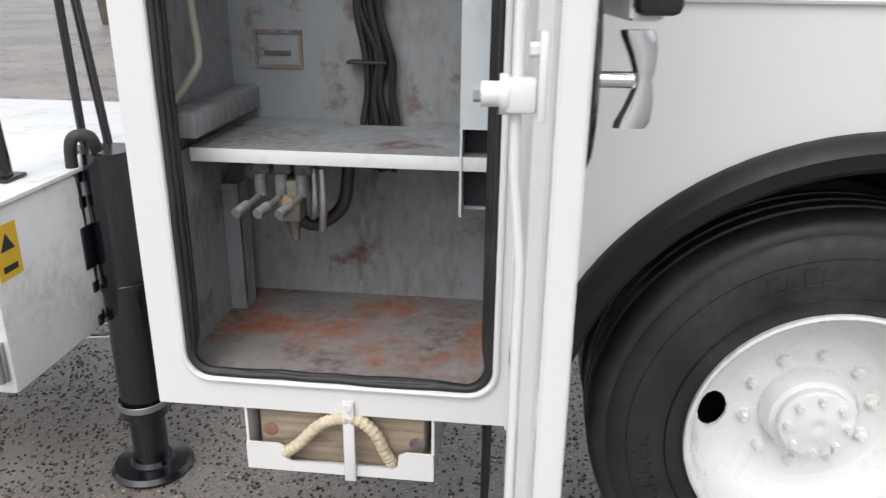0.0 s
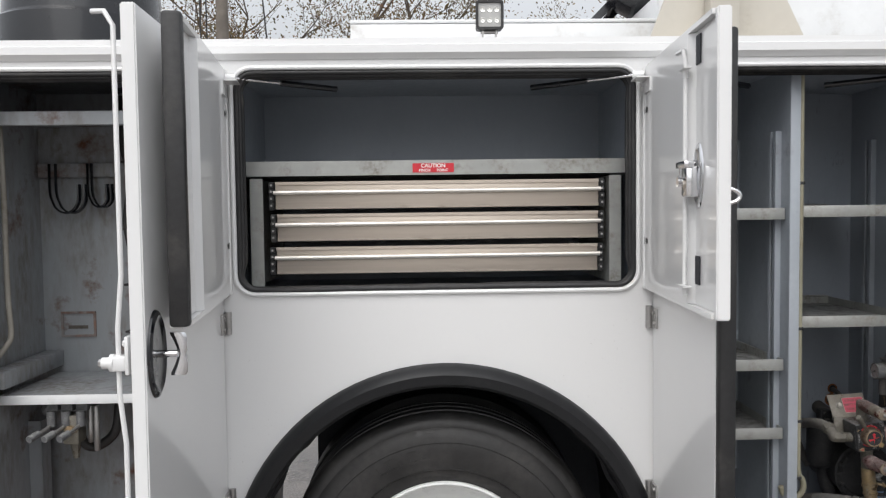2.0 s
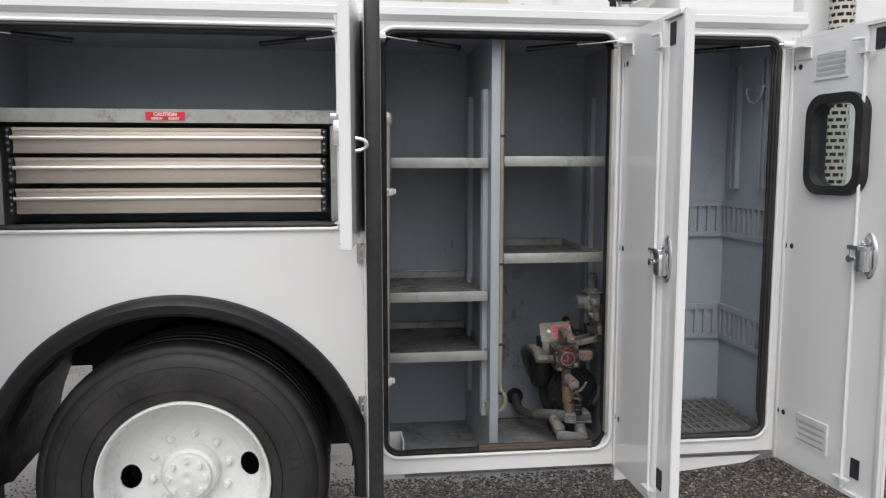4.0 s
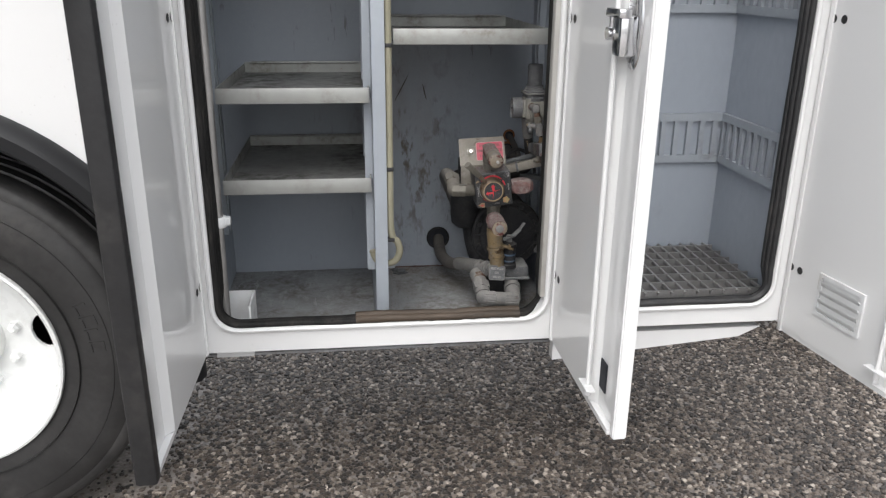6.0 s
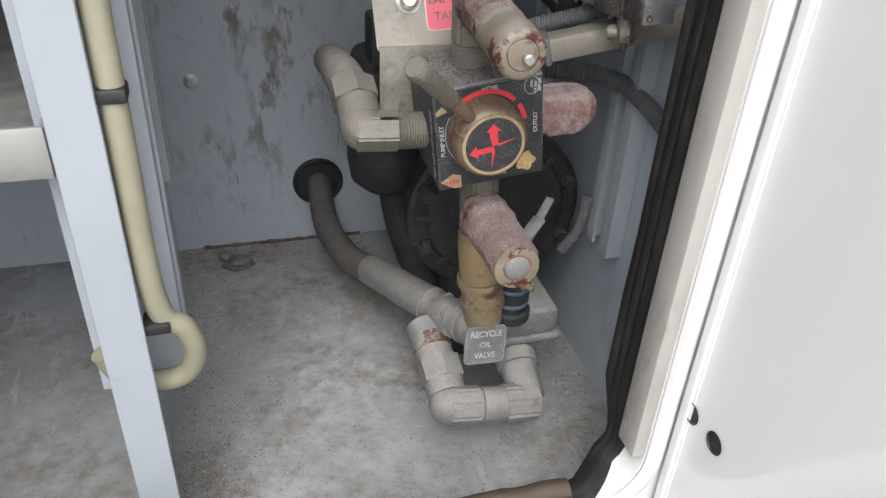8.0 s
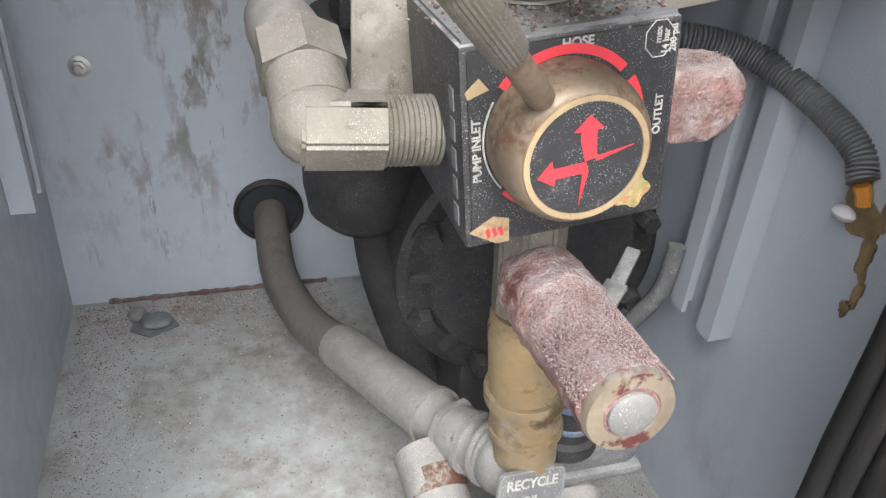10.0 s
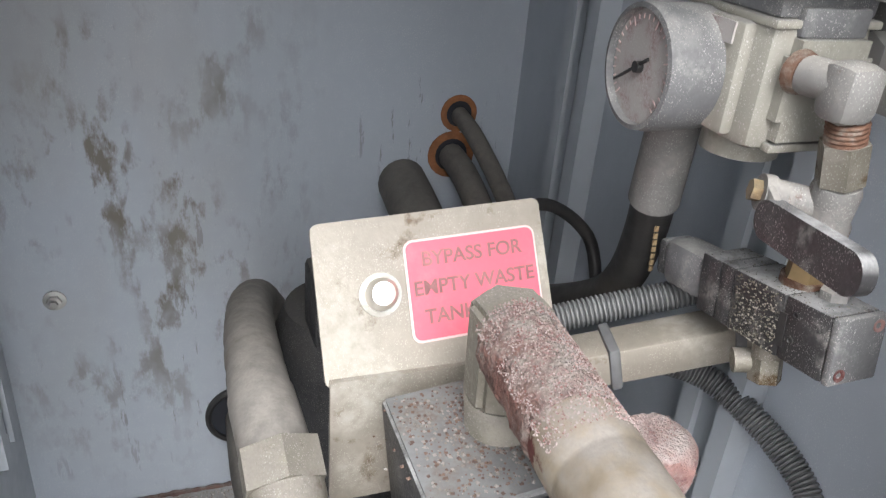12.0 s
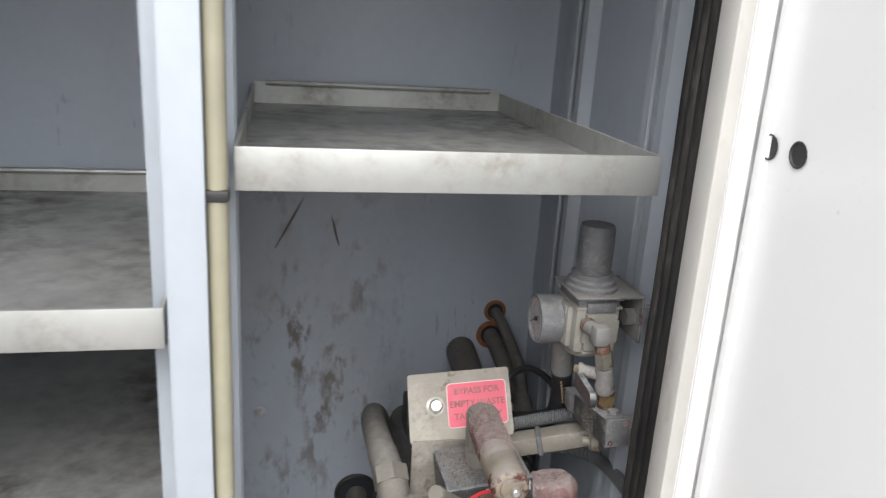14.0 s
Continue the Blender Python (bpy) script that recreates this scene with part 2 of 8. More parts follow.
def stained_wall():
    """Grey paint with dried oil runs over one stretch of the wall."""
    m = surface("oil_stained_grey_paint", (0.325, 0.358, 0.405), 0.40, var=0.07, scale=2.2, fine=45, bump=0.06, dirt=(0.15, 0.145, 0.14), dirt_amount=(0.62, 0.80), dirt_scale=5, stretch=(1, 1, 0.55), speck=(0.50, 0.52, 0.54))
    n, l = m.node_tree.nodes, m.node_tree.links
    p = n["Principled BSDF"]
    old = p.inputs["Base Color"].links[0].from_socket
    tc = n.new("ShaderNodeTexCoord")
    d = n.new("ShaderNodeVectorMath")
    d.operation = "SUBTRACT"
    d.inputs[1].default_value = (1.285, 0.66, 0.93)
    l.new(tc.outputs["Object"], d.inputs[0])
    sc = n.new("ShaderNodeVectorMath")
    sc.operation = "MULTIPLY"
    sc.inputs[1].default_value = (6.0, 0.0, 2.9)
    l.new(d.outputs[0], sc.inputs[0])
    ln = n.new("ShaderNodeVectorMath")
    ln.operation = "LENGTH"
    l.new(sc.outputs[0], ln.inputs[0])
    area = ramp(n, l, ln.outputs["Value"], 0.5, 1.25, 1.0, 0.0)
    runs = noise_node(n, l, 42, 7, 0.66, (1.0, 1.0, 0.42), 2.3)
    patch = ramp(n, l, noise_node(n, l, 14, 4, 0.6, (1, 1, 0.6), 4.1), 0.38, 0.60)
    f = times(n, l, times(n, l, area, ramp(n, l, runs, 0.50, 0.60)), patch)
    col = blend(n, l, f, old, (0.125, 0.112, 0.094))
    scr = noise_node(n, l, 9, 8, 0.72, (5.0, 1.0, 0.9), 6.6)
    thin = times(n, l, ramp(n, l, scr, 0.615, 0.635), ramp(n, l, noise_node(n, l, 5, 3, 0.5, (1, 1, 1), 1.1), 0.5, 0.62, 0, 0.6))
    col = blend(n, l, thin, col, (0.12, 0.115, 0.105))
    haze = times(n, l, area, ramp(n, l, noise_node(n, l, 9, 4, 0.6, (1, 1, 0.4), 8.0), 0.4, 0.7, 0, 0.45))
    col = blend(n, l, haze, col, (0.27, 0.26, 0.245))
    l.new(col, p.inputs["Base Color"])
    return m


STAINED = stained_wall()
SEAL_BROWN = surface("brown_weathered_seal", (0.062, 0.044, 0.03), 0.65, var=0.4, scale=25, fine=90, bump=0.6, dirt=(0.04, 0.035, 0.03), dirt_amount=(0.48, 0.6), dirt_scale=20, stretch=(0.2, 1, 1))

# ---- mesh helpers ----
WORLD = {}


def finish(name, bm, mat, smooth=38):
    bmesh.ops.recalc_face_normals(bm, faces=bm.faces)
    if smooth:
        lim = radians(smooth)
        for f in bm.faces:
            f.smooth = True
        for e in bm.edges:
            if len(e.link_faces) != 2 or e.calc_face_angle(0) > lim:
                e.smooth = False
    me = bpy.data.meshes.new(name)
    bm.to_mesh(me)
    bm.free()
    me.materials.append(mat)
    return me


def thing(name, label, category, at=(0, 0, 0), group="", kind=""):
    ob = new(name)
    ob.location = at
    ob.empty_display_size = 0.05
    WORLD[ob] = Matrix.Translation(at)
    return tagged(ob, label, category, group, kind)


def hang(ob, parent):
    ob.parent = parent
    ob.matrix_parent_inverse = WORLD[parent].inverted()
    return ob


def part(name, bm, mat, parent, label="", kind=""):
    ob = new(name, finish(name, bm, mat))
    WORLD[ob] = Matrix.Identity(4)
    hang(ob, parent)
    return tagged(ob, label, kind=kind)


def repeat(name, me, m, parent, label=""):
    """One more part on mesh data that is already there, at the pose m."""
    ob = new(name, me)
    ob.matrix_basis = m
    WORLD[ob] = m
    hang(ob, parent)
    return tagged(ob, label)


def solid(name, bm, mat, label, category, group="", kind=""):
    ob = new(name, finish(name, bm, mat))
    WORLD[ob] = Matrix.Identity(4)
    return tagged(ob, label, category, group, kind)


def BM():
    return bmesh.new()


def bx(bm, x0, x1, y0, y1, z0, z1, bev=0.0):
    g = bmesh.ops.create_cube(bm, size=1.0, matrix=Matrix.LocRotScale(((x0 + x1) / 2, (y0 + y1) / 2, (z0 + z1) / 2), None, (abs(x1 - x0), abs(y1 - y0), abs(z1 - z0))))
    if bev:
        es = list({e for v in g["verts"] for e in v.link_edges})
        bmesh.ops.bevel(bm, geom=es, offset=bev, segments=2, affect="EDGES", profile=0.5)
    return bm


def cy(bm, p0, p1, r0, r1=None, n=20):
    p0, p1 = Vector(p0), Vector(p1)
    d = p1 - p0
    m = Matrix.Translation((p0 + p1) / 2) @ d.to_track_quat("Z", "Y").to_matrix().to_4x4()
    bmesh.ops.create_cone(bm, cap_ends=True, cap_tris=False, segments=n, radius1=r0, radius2=r0 if r1 is None else r1, depth=d.length, matrix=m)
    return bm


def ball(bm, p, r, sx=1, sy=1, sz=1, n=14):
    bmesh.ops.create_uvsphere(bm, u_segments=n, v_segments=max(6, n // 2), radius=r, matrix=Matrix.LocRotScale(p, None, (sx, sy, sz)))
    return bm


def lathe(bm, origin, axis, profile, n=32, closed=False):
    """Turns (radius, height) pairs round an axis."""
    q = Vector(axis).to_track_quat("Z", "Y").to_matrix()
    o = Vector(origin)
    rows = []
    for r, h in profile:
        if r < 1e-6:
            rows.append([bm.verts.new(o + q @ Vector((0, 0, h)))])
        else:
            rows.append([bm.verts.new(o + q @ Vector((r * math.cos(2 * math.pi * k / n), r * math.sin(2 * math.pi * k / n), h))) for k in range(n)])
    pairs = list(zip(rows, rows[1:])) + ([(rows[-1], rows[0])] if closed else [])
    for a, b in pairs:
        for k in range(n):
            j = (k + 1) % n
            if len(a) == 1 and len(b) == 1:
                continue
            if len(a) == 1:
                bm.faces.new((a[0], b[k], b[j]))
            elif len(b) == 1:
                bm.faces.new((a[k], a[j], b[0]))
            else:
                bm.faces.new((a[k], a[j], b[j], b[k]))
    return bm


def smooth_path(pts, steps=6):
    """Points of a curve that runs through the given ones."""
    p = [Vector(q) for q in pts]
    p = [2 * p[0] - p[1]] + p + [2 * p[-1] - p[-2]]
    out = []
    for i in range(1, len(p) - 2):
        for k in range(steps):
            t = k / steps
            a, b, c, d = p[i - 1], p[i], p[i + 1], p[i + 2]
            out.append(0.5 * (2 * b + (c - a) * t + (2 * a - 5 * b + 4 * c - d) * t * t + (3 * b - a - 3 * c + d) * t ** 3))
    out.append(p[-2])
    return out


def tube(bm, pts, r, n=10, closed=False, squash=1.0, radii=None):
    """A round bar along points; squash flattens it across its own z."""
    pts = [Vector(p) for p in pts]
    m = len(pts)
    rows, up = [], None
    for i, p in enumerate(pts):
        a = pts[(i - 1) % m] if closed or i else pts[0]
        b = pts[(i + 1) % m] if closed or i < m - 1 else pts[-1]
        d = (b - a).normalized()
        if up is None:
            up = Vector((0, 0, 1)) if abs(d.z) < 0.9 else Vector((1, 0, 0))
        side = d.cross(up).normalized()
        up = side.cross(d).normalized()
        rr_ = radii[i] if radii else r
        rows.append([bm.verts.new(p + side * (rr_ * math.cos(2 * math.pi * k / n)) + up * (rr_ * squash * math.sin(2 * math.pi * k / n))) for k in range(n)])
    for i in range(m if closed else m - 1):
        a, b = rows[i], rows[(i + 1) % m]
        for k in range(n):
            bm.faces.new((a[k], a[(k + 1) % n], b[(k + 1) % n], b[k]))
    if not closed:
        bm.faces.new(rows[0])
        bm.faces.new(rows[-1])
    return bm


def prism(bm, pts, y0, y1, axes="xz"):
    """A flat outline (concave allowed) given thickness along the third axis."""
    def at(a, b, c):
        return {"xz": (a, c, b), "xy": (a, b, c), "yz": (c, a, b)}[axes]
    lo = [bm.verts.new(at(a, b, y0)) for a, b in pts]
    hi = [bm.verts.new(at(a, b, y1)) for a, b in pts]
    k = len(pts)
    bm.faces.new(lo), bm.faces.new(hi)
    for i in range(k):
        bm.faces.new((lo[i], lo[(i + 1) % k], hi[(i + 1) % k], hi[i]))
    return bm


def rr(x0, x1, z0, z1, r, n=6):
    """Points of a rounded rectangle, anticlockwise from its lower right corner's start."""
    out = []
    for cx, cz, a0 in ((x1 - r, z0 + r, -90), (x1 - r, z1 - r, 0), (x0 + r, z1 - r, 90), (x0 + r, z0 + r, 180)):
        for k in range(n + 1):
            a = radians(a0 + 90 * k / n)
            out.append((cx + r * math.cos(a), cz + r * math.sin(a)))
    return out


def frame_plate(bm, outer, inner, r, y0, y1, n=6, ro=0.002):
    """A plate with a rounded opening right through it."""
    o, i = rr(*outer, ro, n), rr(*inner, r, n)
    k = len(o)
    v = [[bm.verts.new((a, y, b)) for a, b in ring] for ring in (o, i) for y in (y0, y1)]
    of, ob_, jf, jb = v
    for a in range(k):
        b = (a + 1) % k
        bm.faces.new((of[a], of[b], jf[b], jf[a]))
        bm.faces.new((ob_[a], ob_[b], jb[b], jb[a]))
        bm.faces.new((jf[a], jf[b], jb[b], jb[a]))
        bm.faces.new((of[a], of[b], ob_[b], ob_[a]))
    return bm


def bar(bm, p0, p1, w, h, bev=0.0):
    """A square bar between two points: w across, h upright."""
    p0, p1 = Vector(p0), Vector(p1)
    d = p1 - p0
    x = d.normalized()
    up = Vector((0, 0, 1)) if abs(x.z) < 0.95 else Vector((0, 1, 0))
    y = up.cross(x).normalized()
    z = x.cross(y)
    m = Matrix((x, y, z)).transposed().to_4x4()
    m.translation = (p0 + p1) / 2
    b2 = bmesh.new()
    bx(b2, -d.length / 2, d.length / 2, -w / 2, w / 2, -h / 2, h / 2, bev)
    b2.transform(m)
    me = bpy.data.meshes.new("tmp")
    b2.to_mesh(me)
    b2.free()
    bm.from_mesh(me)
    bpy.data.meshes.remove(me)
    return bm

# ---- ground ----
def ground_material():
    m, n, l, p = material("wet_chip_seal_asphalt")
    tc = n.new("ShaderNodeTexCoord")
    v = n.new("ShaderNodeTexVoronoi")
    v.inputs["Scale"].default_value = 85
    l.new(tc.outputs["Object"], v.inputs["Vector"])
    hue = n.new("ShaderNodeSeparateColor")
    l.new(v.outputs["Color"], hue.inputs[0])
    col = blend(n, l, ramp(n, l, hue.outputs[0], 0.0, 1.0), (0.035, 0.033, 0.032), (0.20, 0.18, 0.165))
    col = blend(n, l, ramp(n, l, v.outputs["Distance"], 0.35, 0.75), col, (0.02, 0.02, 0.02))
    wet = ramp(n, l, noise_node(n, l, 0.5, 4, shift=2.0), 0.42, 0.6)
    far = blend(n, l, wet, (0.32, 0.285, 0.26), (0.20, 0.185, 0.175))
    wide = noise_node(n, l, 2.2, 5, shift=5.0)
    col = blend(n, l, ramp(n, l, wide, 0.35, 0.75, 0.35, 0.85), col, far)
    l.new(col, p.inputs["Base Color"])
    l.new(ramp(n, l, wide, 0.3, 0.7, 0.20, 0.5), p.inputs["Roughness"])
    bn = n.new("ShaderNodeBump")
    bn.inputs["Strength"].default_value, bn.inputs["Distance"].default_value = 0.45, 0.005
    inv = ramp(n, l, v.outputs["Distance"], 0.0, 0.8, 1, 0)
    l.new(inv, bn.inputs["Height"])
    l.new(bn.outputs[0], p.inputs["Normal"])
    return m


ASPHALT = ground_material()
bm = BM()
bmesh.ops.create_grid(bm, x_segments=40, y_segments=40, size=400)
solid("ground", bm, ASPHALT, "wet dark chip-seal asphalt lot", "ground", kind="structure")

# ---- truck body: outer shell ----
ZB, ZT = 0.545, 2.19
body = thing("service_truck_body", "white steel utility truck body with all its compartment doors open", "truck body", (0.4, 0.3, 0.5))
OPEN_A = (-1.352, -0.678, 0.622, 2.10)
OPEN_B = (-0.565, 0.642, 1.436, 2.10)
OPEN_C = (0.757, 1.585, 0.612, 2.10)
OPEN_D = (1.715, 2.20, 0.625, 2.10)
CX, CZ, ARCH = 0.055, 0.545, 0.64
for name, outer, inner in (
    ("rear_face", (-1.43, -0.622, ZB, 2.13), OPEN_A),
    ("drawer_face", (-0.622, 0.70, 1.39, 2.13), OPEN_B),
    ("middle_face", (0.70, 1.65, ZB, 2.13), OPEN_C),
    ("front_face", (1.65, 2.268, 0.568, 2.13), OPEN_D),
):
    part(name, frame_plate(BM(), outer, inner, 0.055, 0.0, 0.03), WHITE, body)
    x0, x1, z0, z1 = inner
    lip = [(a, -0.004, b) for a, b in rr(x0 - 0.006, x1 + 0.006, z0 - 0.006, z1 + 0.006, 0.06)]
    part("opening_lip", tube(BM(), lip, 0.007, 8, closed=True), WHITE, body)
# lower panel with the wheel arch
pts = [(-0.622, 1.39), (-0.622, ZB)]
pts += [(CX - ARCH * math.cos(radians(a)), CZ + ARCH * math.sin(radians(a))) for a in range(0, 181, 5)]
pts += [(0.70, ZB), (0.70, 1.39)]
part("wheel_panel", prism(BM(), pts, 0.0, 0.03), WHITE, body)
# top rail with its two folds, roof deck, bottom returns and ends
bm = BM()
prism(bm, [(-0.006, 2.13), (-0.022, 2.145), (-0.022, 2.168), (-0.010, 2.172), (-0.010, 2.19), (0.75, 2.19), (0.75, 2.13)], -1.45, 2.285, axes="yz")
part("roof_deck", bm, WHITE, body)
bm = BM()
bx(bm, -1.43, -0.622, 0.03, 0.68, ZB, ZB + 0.02)
part("bottom_return", bm, WHITE, body)
part("rear_end_panel", bx(BM(), -1.43, -1.41, 0.03, 0.70, ZB + 0.02, 2.13), WHITE, body)
part("front_end_panel", bx(BM(), 2.258, 2.268, 0.03, 0.70, ZB, 2.13), WHITE, body)
bm = BM()
prism(bm, [(1.62, ZB - 0.002), (2.2, ZB - 0.002), (2.14, ZB - 0.03), (1.62, ZB - 0.075)], 0.02, 0.05)
part("step_gusset", bm, WHITE, body)
bm = BM()
bx(bm, -1.43, 0.70, 0.72, 0.74, 0.81, 2.13)
part("inner_side_wall", bm, WHITE_WORN, body)
part("inner_side_wall", bx(BM(), 0.70, 2.268, 0.72, 0.74, ZB - 0.05, 2.13), WHITE_WORN, body)


def liner(openr, x0, x1, z0, z1, depth, mats, back=None):
    """The five inner sheets of a compartment."""
    wall, floor_, top = mats
    part("back_panel", bx(BM(), x0, x1, depth, depth + 0.012, z0, z1), back or wall, body)
    part("side_panel", bx(BM(), x0 - 0.012, x0, 0.03, depth + 0.012, max(z0, ZB), z1 + 0.012), wall, body)
    part("side_panel", bx(BM(), x1, x1 + 0.012, 0.03, depth + 0.012, max(z0, ZB), z1 + 0.012), wall, body)
    if z0 < ZB:
        for xa in (x0 - 0.012, x1):
            part("side_panel", bx(BM(), xa, xa + 0.012, 0.10, depth + 0.012, z0 - 0.006, ZB), wall, body)
    part("floor_panel", bx(BM(), x0, x1, 0.03 + 0.04 * (z0 < ZB), depth + 0.012, z0 - 0.006, z0), floor_, body)
    part("ceiling_panel", bx(BM(), x0, x1, 0.03, depth + 0.012, z1, z1 + 0.012), top, body)


liner(OPEN_A, -1.392, -0.655, 0.616, 2.112, 0.505, (RUSTY, RUST_FLOOR, RUSTY))
liner(OPEN_B, -0.60, 0.672, 1.42, 2.112, 0.62, (GREY, GREY, GREY))
liner(OPEN_C, 0.708, 1.676, 0.505, 2.112, 0.662, (GREY, FLOOR_GREY, GREY), STAINED)
# floor panel coloured near black for the shade below the grating
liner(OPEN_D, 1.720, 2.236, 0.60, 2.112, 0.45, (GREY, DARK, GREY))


def gasket(openr, mat, wob):
    """An old ribbed rubber seal round an opening: three soft folds with slow waves."""
    x0, x1, z0, z1 = openr
    ring = rr(x0 + 0.006, x1 - 0.006, z0 + 0.006, z1 - 0.006, 0.052, 8)
    dense = []
    for i in range(len(ring)):
        a, b = Vector((*ring[i], 0)), Vector((*ring[(i + 1) % len(ring)], 0))
        k = max(1, int((b - a).length / 0.03))
        dense += [a.lerp(b, j / k) for j in range(k)]
    mid = Vector(((x0 + x1) / 2, (z0 + z1) / 2, 0))
    band = part("door_seal", BM(), mat, body, "weathered ribbed rubber door seal")
    folds = ((0.002, 0.002, 0.0080), (0.005, 0.015, 0.0085), (0.006, 0.028, 0.0082), (0.006, 0.041, 0.0085)) if mat is SEAL_WORN else ((0.002, 0.002, 0.0080), (0.009, 0.010, 0.0085), (0.014, 0.021, 0.0080))
    for fold, (inset, y, r) in enumerate(folds):
        pts, rad = [], []
        for p in dense:
            w = (noise.noise(p * 5.0 + Vector((0, 0, fold * 3.0))) + 0.5 * noise.noise(p * 17.0)) * wob
            inward = Vector((max(-1, min(1, (mid.x - p.x) / ((x1 - x0) / 2 - 0.05))), max(-1, min(1, (mid.y - p.y) / ((z1 - z0) / 2 - 0.05))), 0))
            inward = Vector((inward.x ** 9, inward.y ** 9, 0))
            inward = inward.normalized() if inward.length > 1e-6 else inward
            low = max(0.0, min(1.0, (z0 + 0.09 - p.y) / 0.05))
            wide = max(0.0, min(1.0, (p.x - x1 + 0.05) / 0.03)) if mat is SEAL_WORN else 0.0
            q = p + inward * (inset * (1 - 0.6 * low) - 0.011 * wide + 0.3 * w)
            pts.append((q.x, y * (1 - 0.65 * low) * (1 - 0.1 * wide) + 0.033 * wide + 0.6 * w * (1 - 0.6 * wide), q.y + 0.5 * w))
            rad.append(r * (1 + 5 * w))
        part("fold", tube(BM(), pts, r, 10, closed=True, radii=rad), mat, band)
    return band


gasket(OPEN_A, RUBBER, 0.004)
gasket(OPEN_B, RUBBER, 0.004)
gasket(OPEN_C, SEAL_WORN, 0.003)
gasket(OPEN_D, RUBBER, 0.003)
part("jamb_strip", bx(BM(), OPEN_C[1] - 0.012, OPEN_C[1] + 0.016, 0.0015, 0.030, OPEN_C[2] + 0.05, OPEN_C[3] - 0.05, 0.003), JAMB_PAINT, body, "grimy cream painted door jamb")
pts = [(1.10 + 0.012 * k, -0.002 + 0.003 * noise.noise(Vector((k * 0.5, 0, 0))), 0.6215 + 0.006 * noise.noise(Vector((1.10 + 0.012 * k, 0.62, 0)) * 6.0)) for k in range(36)]
for dy, dz, r_ in ((0.0, 0.0, 0.0100), (0.011, 0.006, 0.0105)):
    part("seal_splice", tube(BM(), [(a, b + dy, c + dz + 0.0015 * noise.noise(Vector((a * 40, dy * 90, 0)))) for a, b, c in pts], r_, 12, radii=[r_ + 0.0016 * noise.noise(Vector((k * 0.9, 2 + dy * 50, 0))) for k in range(36)]), SEAL_BROWN, body, "brown weathered splice in the sill seal")

# back of the wheel well, its deep shade put into the colour
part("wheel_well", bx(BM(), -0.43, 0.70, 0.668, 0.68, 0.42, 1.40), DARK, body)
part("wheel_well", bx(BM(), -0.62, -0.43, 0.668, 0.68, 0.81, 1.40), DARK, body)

# ---- fender and wheel ----
prof = [(0.605, 0.03), (0.598, 0.0), (0.60, -0.03), (0.612, -0.047), (0.64, -0.05), (0.66, -0.035), (0.668, -0.012), (0.668, 0.0), (0.65, 0.0)]
bm = BM()
angles = [-5 + k * 199 / 50 for k in range(51)]
rows = []
for a in angles:
    c, s = math.cos(radians(a)), math.sin(radians(a))
    if a < 0:
        rows.append([bm.verts.new((CX + r, y - 0.0006, CZ - (-a) / 57.3 * 0.66)) for r, y in prof])
    elif a > 180:
        rows.append([bm.verts.new((CX - r, y - 0.0006, CZ - (a - 180) / 57.3 * 0.66)) for r, y in prof])
    else:
        rows.append([bm.verts.new((CX + r * c, y - 0.0006, CZ + r * s)) for r, y in prof])
for a, b in zip(rows, rows[1:]):
    for k in range(len(prof)):
        j = (k + 1) % len(prof)
        bm.faces.new((a[k], a[j], b[j], b[k]))
bm.faces.new(rows[0]), bm.faces.new(rows[-1])
part("wheel_arch_flare", bm, FENDER, body, "black rubber wheel arch flare")
# arch liner behind the flare, with rippled edge
bm = BM()
ang = [k * 180 / 60 for k in range(61)]
rows = []
for a in ang:
    c, s = math.cos(radians(a)), math.sin(radians(a))
    r = 0.60 + 0.006 * math.sin(radians(a) * 23)
    rows.append([bm.verts.new((CX + q * c, y, CZ + q * s)) for q, y in ((r - 0.012, 0.10), (r, 0.10), (0.634, 0.03), (0.637, 0.66), (0.625, 0.66))])
for a, b in zip(rows, rows[1:]):
    for k in range(5):
        j = (k + 1) % 5
        bm.faces.new((a[k], a[j], b[j], b[k]))
part("arch_liner", bm, FENDER, body)

WX, WZ = 0.05, 0.515


